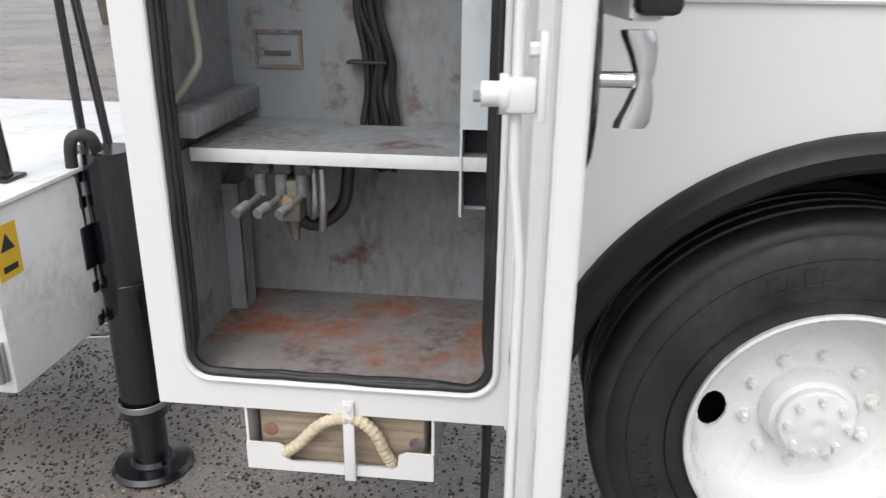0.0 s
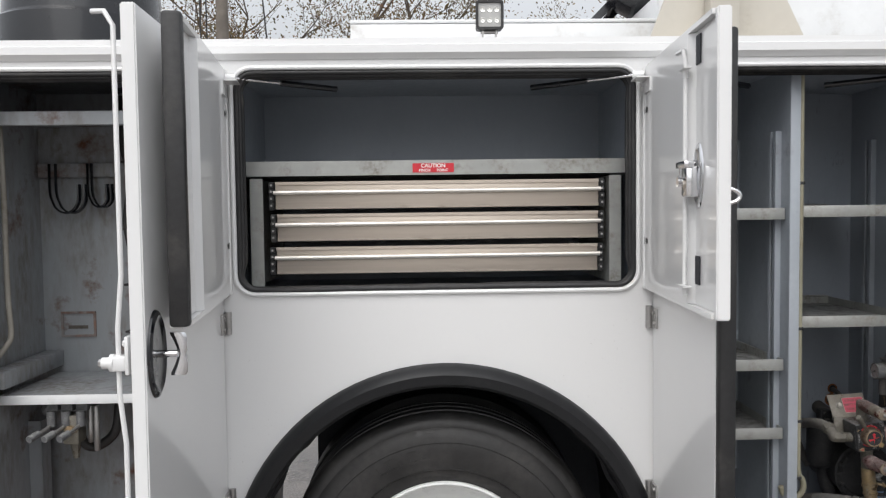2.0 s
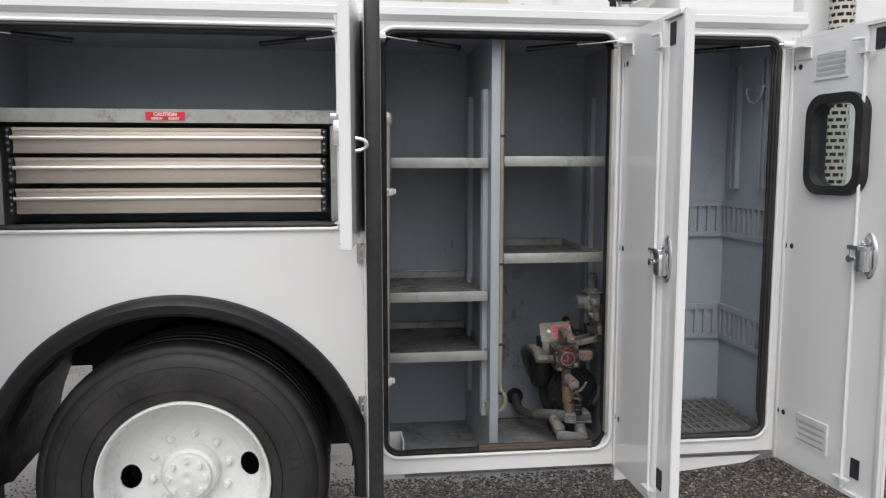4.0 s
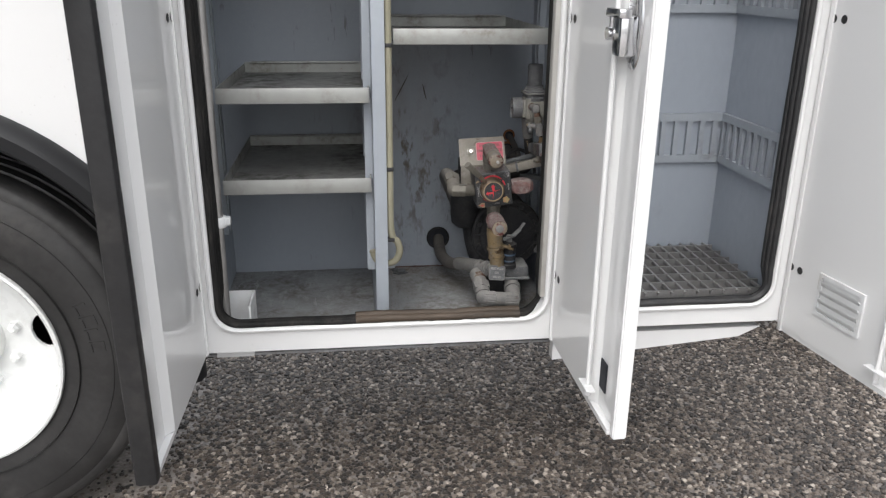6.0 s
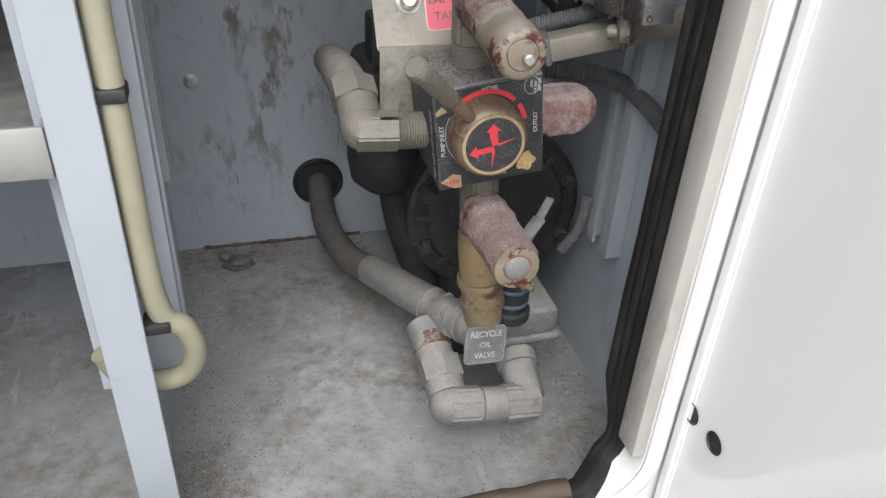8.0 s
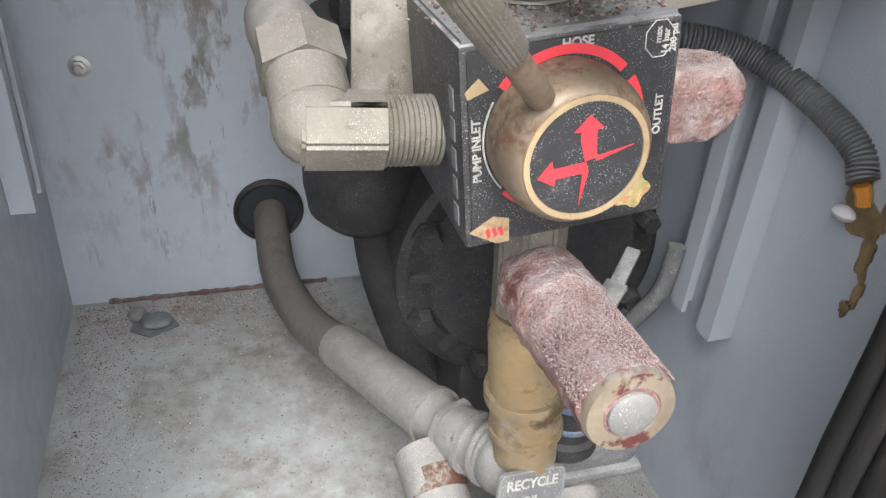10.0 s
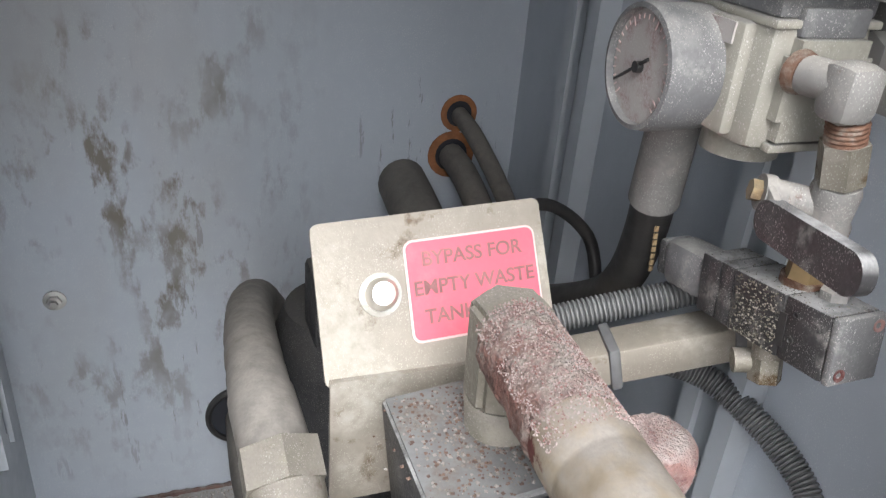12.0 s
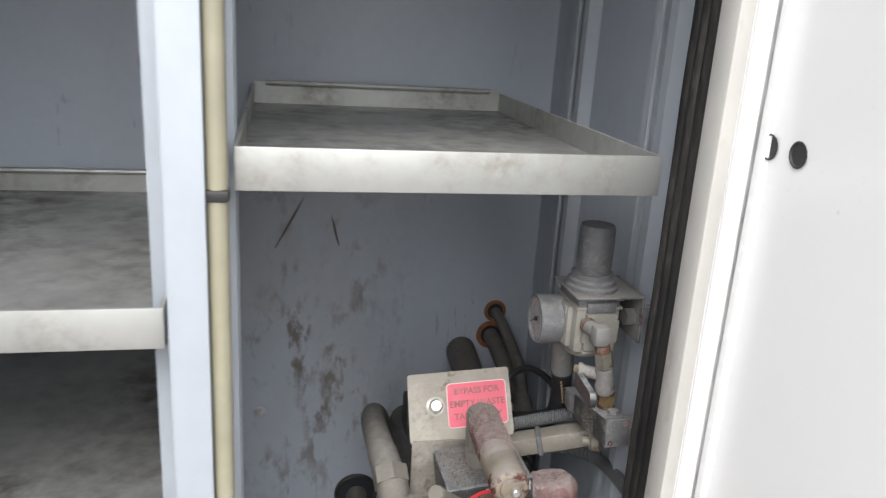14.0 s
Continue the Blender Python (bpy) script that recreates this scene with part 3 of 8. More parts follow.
def wheel(y, name):
    rim = [(0.300, 0.014), (0.306, 0.0), (0.304, -0.008), (0.298, -0.010), (0.290, -0.002), (0.284, 0.020), (0.280, 0.055), (0.272, 0.085), (0.255, 0.115)]
    w = part(name, lathe(BM(), (WX, y, WZ), (0, 1, 0), rim + [(0.262, 0.125), (0.288, 0.10), (0.296, 0.03)], 72, closed=True), WHEEL_WHITE, body, "white steel truck wheel with a black commercial tyre")
    # tyre: outer sidewall at y
    pr = [(0.296, 0.012), (0.305, 0.004), (0.325, 0.0), (0.36, -0.006), (0.40, -0.010), (0.445, -0.008), (0.468, 0.002), (0.475, 0.008), (0.482, 0.008), (0.497, 0.014), (0.507, 0.026), (0.512, 0.045),
          (0.5135, 0.065), (0.505, 0.068), (0.505, 0.078), (0.514, 0.081), (0.514, 0.115), (0.506, 0.118), (0.506, 0.128), (0.514, 0.131), (0.514, 0.165), (0.505, 0.168), (0.505, 0.178), (0.5135, 0.181), (0.512, 0.200), (0.50, 0.222), (0.46, 0.245), (0.40, 0.252), (0.33, 0.246), (0.296, 0.232)]
    part("tyre", lathe(BM(), (WX, y, WZ), (0, 1, 0), pr, 96, closed=True), TYRE, w, "worn black tyre with wet sheen")
    # rings and side lugs on the sidewall
    bm = BM()
    for r, wd in ((0.345, 0.002), (0.43, 0.002)):
        lathe(bm, (WX, y - 0.008, WZ), (0, 1, 0), [(r - wd, 0.004), (r, -0.003), (r + wd, 0.004)], 96)
    part("sidewall_ring", bm, TYRE, w)
    bm = BM()
    rng = random.Random(4)
    for a0, word in ((205, 5), (232, 4), (20, 4), (120, 5)):
        for k in range(word):
            a = radians(a0 - k * 5.2)
            b2 = BM()
            bx(b2, -0.014, 0.014, -0.0012, 0.003, -0.019, -0.013), bx(b2, -0.014, -0.008, -0.0012, 0.003, -0.0128, 0.0128)
            if k % 2:
                bx(b2, -0.014, 0.014, -0.0012, 0.003, 0.013, 0.019)
            m = Matrix.Translation((WX + 0.397 * math.cos(a), y - 0.0105, WZ + 0.397 * math.sin(a))) @ Matrix.Rotation(-(a - math.pi / 2), 4, "Y")
            b2.transform(m)
            me = bpy.data.meshes.new("t")
            b2.to_mesh(me), b2.free()
            bm.from_mesh(me)
            bpy.data.meshes.remove(me)
    part("sidewall_marking", bm, TYRE, w, "raised unreadable moulded bars", kind="stuff")
    # rim: flange, barrel, disc and hub
    # disc as sectors so that the hand holes go right through
    bm = BM()
    n = 420
    R = [0.256 - 0.00205 * k for k in range(45)] + [0.105]
    H = [float(np.interp(r, [0.105, 0.166, 0.188, 0.212, 0.236, 0.256], [0.143, 0.143, 0.142, 0.137, 0.127, 0.114])) for r in R]
    for side in (0.0, 0.010):
        vs = [[bm.verts.new((WX + r * math.cos(2 * math.pi * k / n), y + h + side, WZ + r * math.sin(2 * math.pi * k / n))) for k in range(n)] for r, h in zip(R, H)]
        for i in range(len(R) - 1):
            for k in range(n):
                mid = (k + 0.5) * 360 / n
                off = min(abs((mid - a + 180) % 360 - 180) for a in (4, 184))
                if ((R[i] + R[i + 1]) / 2 - 0.215) ** 2 / 0.036 ** 2 + (radians(off) * 0.215) ** 2 / 0.047 ** 2 < 1:
                    continue
                bm.faces.new((vs[i][k], vs[i][(k + 1) % n], vs[i + 1][(k + 1) % n], vs[i + 1][k]))
    part("wheel_disc", bm, WHEEL_WHITE, w, "white wheel disc with two hand holes")
    nut = finish("wheel_nut", lathe(BM(), (0, 0, 0), (0, -1, 0), [(0.0, 0.026), (0.008, 0.026), (0.010, 0.022), (0.0145, 0.018), (0.0145, 0.003), (0.019, 0.0)], 6), WHEEL_WHITE)
    for k in range(10):
        a = 2 * math.pi * k / 10 + 0.2
        repeat("wheel_nut", nut, Matrix.Translation((WX + 0.142 * math.cos(a), y + 0.143, WZ + 0.142 * math.sin(a))), w)
    hub = lathe(BM(), (WX, y + 0.143, WZ), (0, -1, 0), [(0.108, 0.0), (0.106, 0.03), (0.096, 0.05), (0.084, 0.055), (0.084, 0.075), (0.080, 0.080), (0.05, 0.082), (0.03, 0.088), (0.014, 0.089), (0.006, 0.084), (0.0, 0.084)], 48)
    hb = part("axle_hub", hub, WHEEL_WHITE, w, "white painted axle hub")
    bolt = finish("axle_bolt", lathe(BM(), (0, 0, 0), (0, -1, 0), [(0.0, 0.016), (0.008, 0.016), (0.009, 0.013), (0.009, 0.0)], 6), WHEEL_WHITE)
    for k in range(8):
        a = 2 * math.pi * k / 8
        repeat("axle_bolt", bolt, Matrix.Translation((WX + 0.066 * math.cos(a), y + 0.063, WZ + 0.066 * math.sin(a))), w)
    return w


wheel(0.075, "wheel")
inner = part("inner_wheel", lathe(BM(), (WX, 0.36, WZ), (0, 1, 0), [(0.30, 0.0), (0.40, -0.01), (0.47, 0.0), (0.51, 0.03), (0.513, 0.10), (0.513, 0.17), (0.50, 0.22), (0.40, 0.25), (0.30, 0.23)], 72, closed=True), TYRE, body, "black inner twin tyre on the same axle")
# inner rim in the void colour, for the shade behind the outer wheel
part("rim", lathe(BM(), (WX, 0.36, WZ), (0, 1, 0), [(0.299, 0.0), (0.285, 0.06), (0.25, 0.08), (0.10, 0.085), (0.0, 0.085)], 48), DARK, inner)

# ---- doors ----
def door(name, label, hinge, free, z0, z1, side, kit=(), thick=0.042, mid=None, pane=None):
    """A pan door open on its hinge. Local x runs from hinge to free edge, y to the inner face."""
    h, f = Vector((*hinge, 0)), Vector((*free, 0))
    d = (f - h)
    w = d.length
    d.normalize()
    nrm = Vector((d.y, -d.x, 0))
    if nrm.x * side < 0:
        nrm = -nrm
    M = Matrix((d, nrm, Vector((0, 0, 1)))).transposed().to_4x4()
    M.translation = h
    t = thick

    def put(nm, bm, mat, parent, lab=""):
        bm.transform(M)
        return part(nm, bm, mat, parent, lab)

    # skin with folded edges
    skin = BM()
    if pane:
        frame_plate(skin, (0, w, z0, z1), pane, 0.045, -t, -t + 0.012)
        put_later = ((0.0, 0.014, 0.0), (w - 0.02, w, -0.012))
    else:
        put_later = ()
        prism(skin, [(0, -t), (w, -t), (w, -0.012), (w - 0.02, -0.012), (w - 0.02, -t + 0.012), (0.014, -t + 0.012), (0.014, 0.0), (0, 0.0)], z0, z1, axes="xy")
        bmesh.ops.bevel(skin, geom=skin.edges[:], offset=0.003, segments=2, affect="EDGES")
    skin.transform(M)
    ob = new(name, finish(name, skin, WHITE))
    WORLD[ob] = Matrix.Identity(4)
    hang(ob, body)
    tagged(ob, label)
    for za in (z0, z1 - 0.014):
        put("edge_fold", bx(BM(), 0.0145, w - 0.0205, -t + 0.0125, -0.006, za + 0.001, za + 0.013), WHITE, ob)
    for ua, ub, vb in put_later:
        put("edge_fold", bx(BM(), ua, ub, -t + 0.0125, vb, z0, z1, 0.002), WHITE, ob)
    step = w * 0.70
    pan = BM()
    if pane:
        frame_plate(pan, (0.0145, step, z0 + 0.014, z1 - 0.014), pane, 0.045, -t + 0.0125, -0.004)
        put("inner_pan_edge", bx(BM(), step + 0.0005, w - 0.0205, -t + 0.0125, -0.020, z0 + 0.014, z1 - 0.014), WHITE, ob)
    else:
        prism(pan, [(0.014, -t + 0.012), (w - 0.02, -t + 0.012), (w - 0.02, -0.020), (step + 0.02, -0.020), (step, -0.004), (0.014, -0.004)], z0 + 0.014, z1 - 0.014, axes="xy")
    put("inner_pan", pan, WHITE, ob)
    # pairs of hinge bolt holes
    zs = [z0 + (z1 - z0) * k for k in ((0.12, 0.52, 0.93) if z1 - z0 > 1 else (0.22, 0.8))]
    for z in zs:
        for u in (0.014, 0.047):
            put("bolt_recess", lathe(BM(), (u, -0.004, z), (0, 1, 0), [(0.0100, 0.0012), (0.0088, 0.0014), (0.0080, 0.0002), (0.0, 0.0002)], 14), RUBBER, ob)
    if "rod" in kit:
        u = step + 0.012
        rod = tube(BM(), [(u, 0.004, z0 + 0.06), (u, 0.004, z1 - 0.075), (u, 0.008, z1 - 0.055), (u - 0.05, 0.010, z1 - 0.052)], 0.0055, 8)
        put("latch_rod", rod, WHITE, ob, "white painted latch rod")
        for z in (z0 + 0.055, z1 - 0.10):
            g = BM()
            bx(g, u - 0.03, u + 0.03, -0.004, 0.016, z, z + 0.004), cy(g, (u, 0.004, z - 0.02), (u, 0.004, z + 0.005), 0.007)
            put("rod_guide", g, WHITE, ob)
            s = BM()
            bx(s, u + 0.014, u + 0.05, -0.0195, -0.0165, z + 0.008, z + 0.075)
            put("rod_slot", s, DARK, ob)
    if "latch" in kit:
        zc = mid or (z0 + z1) / 2
        u = step + 0.045
        dish = lathe(BM(), (0, 0, 0), (0, 1, 0), [(0.0, 0.001), (0.030, 0.001), (0.036, 0.006), (0.042, 0.003), (0.044, 0.0)], 24)
        dish.transform(Matrix.Translation((u, -0.0195, zc)) @ Matrix.Diagonal((0.9, 1, 1.75, 1)))
        lt = put("paddle_latch", dish, CHROME, ob, "chrome paddle latch back")
        g = BM()
        bx(g, u - 0.022, u + 0.022, -0.018, 0.016, zc - 0.05, zc + 0.022, 0.006)
        put("latch_case", g, CHROME, lt)
        g = BM()
        bx(g, u - 0.05, u + 0.028, -0.002, 0.022, zc + 0.018, zc + 0.034, 0.003), cy(g, (u - 0.04, 0.02, zc - 0.012), (u - 0.04, -0.01, zc - 0.012), 0.012), cy(g, (u - 0.04, 0.01, zc - 0.02), (u - 0.04, 0.01, zc + 0.03), 0.006)
        put("latch_lever", g, CHROME, lt)
    if "seal" in kit:
        g = BM()
        bx(g, w - 0.012, w + 0.020, -0.040, 0.002, z0 + 0.006, z1 - 0.006, 0.008)
        put("edge_seal", g, RUBBER, ob, "thick black rubber edge seal")
    # hold-open stay bracket near the hinge
    g = BM()
    bx(g, 0.02, 0.10, -0.004, 0.001, z1 - 0.085, z1 - 0.045), bx(g, 0.02, 0.10, 0.0, 0.038, z1 - 0.047, z1 - 0.043)
    put("stay_bracket", g, WHITE, ob)
    ob["hinge_x"] = h.x
    # strap hinges on the outer face
    for z in ((z0 + 0.26, z0 + 0.80) if z1 - z0 > 1 else (z0 - 0.09,)):
        if z1 - z0 < 1:
            continue
        g = BM()
        bx(g, 0.004, 0.050, -t - 0.006, -t + 0.001, z - 0.030, z + 0.030, 0.002)
        bx(g, -0.052, -0.008, -t - 0.006, -t + 0.001, z - 0.030, z + 0.030, 0.002)
        for za, zb in ((-0.034, -0.012), (-0.011, 0.011), (0.012, 0.034)):
            cy(g, (-0.002, -t - 0.012, z + za), (-0.002, -t - 0.012, z + zb), 0.0105, n=14)
        for zz in (-0.016, 0.016):
            for uu in (0.034, -0.036):
                cy(g, (uu, -t - 0.006, z + zz), (uu, -t - 0.011, z + zz), 0.0065, n=8)
        put("strap_hinge", g, STEEL, ob, "stainless strap hinge")
    return ob, M, w, put


def stay(x, sign, z=2.075):
    """A gas stay from the door bracket back under the top of its opening."""
    s = thing("gas_stay", "black gas stay with a bright rod above the opening", "gas stay", (x, 0, z))
    s.parent = None
    part("rod", cy(BM(), (x, -0.02, z), (x + sign * 0.15, 0.07, z - 0.003), 0.0045, n=10), CHROME, s, "chrome rod")
    part("cylinder", cy(BM(), (x + sign * 0.14, 0.064, z - 0.003), (x + sign * 0.30, 0.16, z - 0.008), 0.0095, n=14), BLACK, s)
    part("end_fitting", cy(BM(), (x - sign * 0.012, -0.02, z), (x + sign * 0.02, -0.012, z), 0.012, n=12), WHITE, s)


A_DOOR = door("compartment_door", "open white compartment door with a chrome handle", (-0.650, -0.005), (-0.617, -0.75), ZB, 2.10, -1, ())
door("compartment_door", "open white left leaf of the drawer compartment", (-0.580, -0.005), (-0.500, -0.69), 1.432, 2.10, 1, ("seal",))
BR_DOOR = door("compartment_door", "open white right leaf with rod latch", (0.660, -0.005), (0.608, -0.70), 1.432, 2.10, -1, ("rod", "latch"), mid=1.75)
door("compartment_door", "open tall white leaf with a thick rubber seal", (0.735, -0.005), (0.730, -0.522), ZB, 2.10, 1, ("seal",))
door("compartment_door", "open tall white leaf with rod latch", (1.600, -0.005), (1.605, -0.475), ZB, 2.10, -1, ("rod", "latch"), mid=1.355)
D_DOOR = door("compartment_door", "open tall white door with a small window and louvres", (2.232, -0.005), (2.298, -0.48), ZB, 2.10, -1, ("rod", "latch"), mid=1.355, pane=(0.132, 0.333, 1.572, 1.858))
stay(-0.575, 1), stay(0.648, -1), stay(0.752, 1), stay(1.60, -1), stay(2.215, -1), stay(-0.668, -1)

# rod, bracket and folding handle of the rear door
ob, M, w, put = A_DOOR
u = w - 0.03
put("latch_rod", tube(BM(), [(u, 0.012, ZB - 0.06), (u, 0.012, 1.20), (u, 0.022, 1.30), (u, 0.022, 1.44), (u, 0.012, 1.55), (u, 0.012, 2.06), (u - 0.004, 0.03, 2.09), (u - 0.02, 0.06, 2.093)], 0.0055, 10), WHITE, ob, "white painted latch rod")
g = BM()
bx(g, u - 0.020, u + 0.020, -0.004, 0.004, 1.345, 1.425, 0.002), bx(g, u - 0.016, u + 0.016, 0.004, 0.034, 1.352, 1.384, 0.005)
rb = put("rod_bracket", g, WHITE, ob)
for q, r_ in ((0.038, 0.019), (0.055, 0.012)):
    put("barrel", cy(BM(), (u, 0.030, 1.368), (u, q, 1.368), r_, n=18), WHITE, rb)
put("barrel_bolt", cy(BM(), (u, 0.054, 1.368), (u, 0.062, 1.368), 0.008, n=6), STEEL, rb)
put("bracket_bolt", cy(BM(), (u, 0.003, 1.408), (u, 0.012, 1.408), 0.007, n=6), WHITE, rb)
dish = lathe(BM(), (0, 0, 0), (0, -1, 0), [(0.0, 0.002), (0.05, 0.002), (0.058, 0.004), (0.066, 0.009), (0.074, 0.005), (0.076, 0.0)], 32)
dish.transform(Matrix.Translation((w - 0.068, -0.042, 1.378)) @ Matrix.Diagonal((0.78, 1, 1.25, 1)))
hd = put("handle_dish", dish, BLACK, ob, "black recessed handle dish")
g = BM()
cy(g, (w - 0.068, -0.034, 1.378), (w - 0.068, -0.088, 1.378), 0.008, n=14)
stem = put("handle_stem", g, CHROME, hd, "chrome handle stem")
g = BM()
rows = []
for k in range(17):
    q = (k - 8) / 8
    wide, yy = 0.008 + 0.010 * abs(q) ** 0.8 * (1 if abs(q) < 0.9 else 0.75), -0.098 + 0.010 * q * q
    ring = []
    for j in range(12):
        a = 2 * math.pi * j / 12
        ring.append(g.verts.new((w - 0.068 + 0.006 * math.sin(a), yy + wide * math.cos(a), 1.378 + 0.046 * q)))
    rows.append(ring)
for a, b in zip(rows, rows[1:]):
    for j in range(12):
        g.faces.new((a[j], a[(j + 1) % 12], b[(j + 1) % 12], b[j]))
g.faces.new(rows[0]), g.faces.new(rows[-1])
put("folding_handle", g, CHROME, hd, "chrome folding T handle")

# edge pull ring of the right drawer door
ob, M, w, put = BR_DOOR
g = BM()
tube(g, [(w - 0.06, -0.05 - 0.03 * math.sin(k * math.pi / 8), 1.70 + 0.016 * math.cos(k * math.pi / 8)) for k in range(9)], 0.005, 8)
put("pull_ring", g, CHROME, ob, "chrome pull ring")

# window and louvres of the front door
ob, M, w, put = D_DOOR
fr = frame_plate(BM(), (0.105, 0.36, 1.545, 1.885), (0.137, 0.328, 1.577, 1.853), 0.045, -0.05, 0.014, ro=0.07)
wn_ = put("window", fr, RUBBER, ob, "small window in a black rubber frame")

# ---- drawer unit ----
drawers = thing("drawer_unit", "three shallow aluminium drawers in a steel frame", "drawer unit", (0.04, 0.1, 1.44))
for xa, xb in ((-0.545, -0.505), (0.585, 0.622)):
    bm = BM()
    bx(bm, xa, xa + 0.016, 0.10, 0.58, 1.445, 1.782), bx(bm, xa + 0.016, xb, 0.10, 0.106, 1.445, 1.782)
    part("side_frame", bm, GALV, drawers)
for k, zc in enumerate((1.728, 1.627, 1.523)):
    d = BM()
    x0, x1 = -0.468 + 0.004 * (k == 1), 0.553 - 0.002 * k
    bx(d, x0, x1, 0.112, 0.56, zc - 0.040, zc - 0.032), bx(d, x0, x1, 0.112, 0.118, zc - 0.042, zc + 0.042, 0.002)
    bx(d, x0, x0 + 0.006, 0.118, 0.56, zc - 0.032, zc + 0.03), bx(d, x1 - 0.006, x1, 0.118, 0.56, zc - 0.032, zc + 0.03)
    dr = part("drawer", d, ALU, drawers, "brushed aluminium drawer")
    part("pull_lip", tube(BM(), [(x0 - 0.004, 0.105, zc + 0.010), (x1 + 0.006, 0.105, zc + 0.012)], 0.0075, 12), ALU_BRIGHT, dr, "bright rounded pull lip")
    part("upper_flange", bx(BM(), x0, x1, 0.1085, 0.112, zc + 0.034, zc + 0.044), ALU, dr)
    for xs in (x0 - 0.020, x1 + 0.002):
        b = BM()
        bx(b, xs, xs + 0.016, 0.114, 0.12, zc - 0.044, zc + 0.044)
        for zz in (-0.03, -0.008, 0.014, 0.034):
            cy(b, (xs + 0.008, 0.114, zc + zz), (xs + 0.008, 0.104, zc + zz), 0.0085, n=10)
        part("roller_slide", b, BLACK_MATT, dr, "black roller slide")
        for zz in (-0.03, -0.008, 0.014, 0.034):
            part("roller_pin", cy(BM(), (xs + 0.008, 0.1045, zc + zz), (xs + 0.008, 0.102, zc + zz), 0.0036, n=8), STEEL, dr)
bm = BM()
bx(bm, -0.60, 0.672, 0.108, 0.113, 1.79, 1.836)
cross = thing("cross_rail", "grey steel shelf rail above the drawers", "shelf", (0.03, 0.11, 1.79))
part("front_face", bm, GALV, cross)
part("shelf_sheet", bx(BM(), -0.60, 0.672, 0.1135, 0.61, 1.79, 1.796), GALV, cross)
sg = thing("caution_sign", "small red caution sign with white lettering on the rail", "sign", (0.03, 0.105, 1.80))


def lettering(text, size, m, mat, parent, name="lettering", depth=0.0004, align="CENTER"):
    cu = bpy.data.curves.new(name, "FONT")
    cu.body, cu.size, cu.extrude = text, size, depth
    cu.offset = size * 0.022
    cu.align_x, cu.align_y = align, "CENTER"
    tmp = new("tmp_text", cu)
    dg = bpy.context.evaluated_depsgraph_get()
    me = bpy.data.meshes.new_from_object(tmp.evaluated_get(dg))
    bpy.data.objects.remove(tmp)
    me.transform(m)
    me.materials.clear()
    me.materials.append(mat)
    ob_ = new(name, me)
    WORLD[ob_] = Matrix.Identity(4)
    return hang(ob_, parent)


RED = surface("red_sign_vinyl", (0.55, 0.02, 0.035), 0.4, var=0.08, bump=0.02)
LETTER_WHITE = surface("white_lettering", (0.78, 0.78, 0.76), 0.5, var=0.04, bump=0.0)
part("sign_plate", bx(BM(), -0.036, 0.094, 0.1065, 0.108, 1.797, 1.826), RED, sg)
FRONT = pose(0, 0, 0, 90, 0, 0)
lettering("CAUTION", 0.017, Matrix.Translation((0.029, 0.106, 1.818)) @ FRONT, LETTER_WHITE, sg)
lettering("PINCH", 0.012, Matrix.Translation((0.002, 0.106, 1.8035)) @ FRONT, LETTER_WHITE, sg)
lettering("POINT", 0.012, Matrix.Translation((0.058, 0.106, 1.8035)) @ FRONT, LETTER_WHITE, sg)

# ---- middle compartment: divider, channels and shelves ----
divider = thing("compartment_divider", "grey painted sheet divider between the shelf bays", "divider", (1.16, 0.05, 0.505))
part("sheet", bx(BM(), 1.156, 1.162, 0.09, 0.662, 0.505, 2.112), GREY_CLEAN, divider)
part("front_flange", bx(BM(), 1.156, 1.188, 0.084, 0.0898, 0.505, 2.112, 0.001), GREY_CLEAN, divider)


def channel(x, y, sx, z0, z1, deep=1.0):
    """A shelf channel: two lips on a sheet. sx: the side it stands out to."""
    t = thing("shelf_channel", "grey upright shelf channel screwed to the sheet", "shelf channel", (x, y, z0), "shelf channels")
    def strip(name, pts):
        part(name, prism(BM(), [(x + sx * deep * p, y + q) for p, q in pts], z0, z1, axes="xy"), GREY_CLEAN, t)
    strip("web", [(0.0006, -0.026), (0.003, -0.026), (0.003, 0.026), (0.0006, 0.026)])
    for e in (-1, 1):
        strip("lip", [(0.0031, e * 0.022), (0.0031, e * 0.026), (0.020, e * 0.026), (0.020, e * 0.010), (0.016, e * 0.010), (0.016, e * 0.022)])
    z = z0 + 0.06
    while z < z1:
        part("screw", cy(BM(), (x + sx * 0.003 * deep, y, z), (x + sx * (0.003 * deep + 0.003), y, z), 0.005, n=8), STEEL, t)
        z += 0.38


for x, sx in ((0.708, 1), (1.156, -1), (1.162, 1), (1.676, -1)):
    for y in {1.676: (0.274, 0.52), 1.162: (0.175, 0.545)}.get(x, (0.17, 0.50)):
        channel(x, y, sx, 0.70, 1.92, 2.3 if (x, y) == (1.162, 0.175) else 1.0)


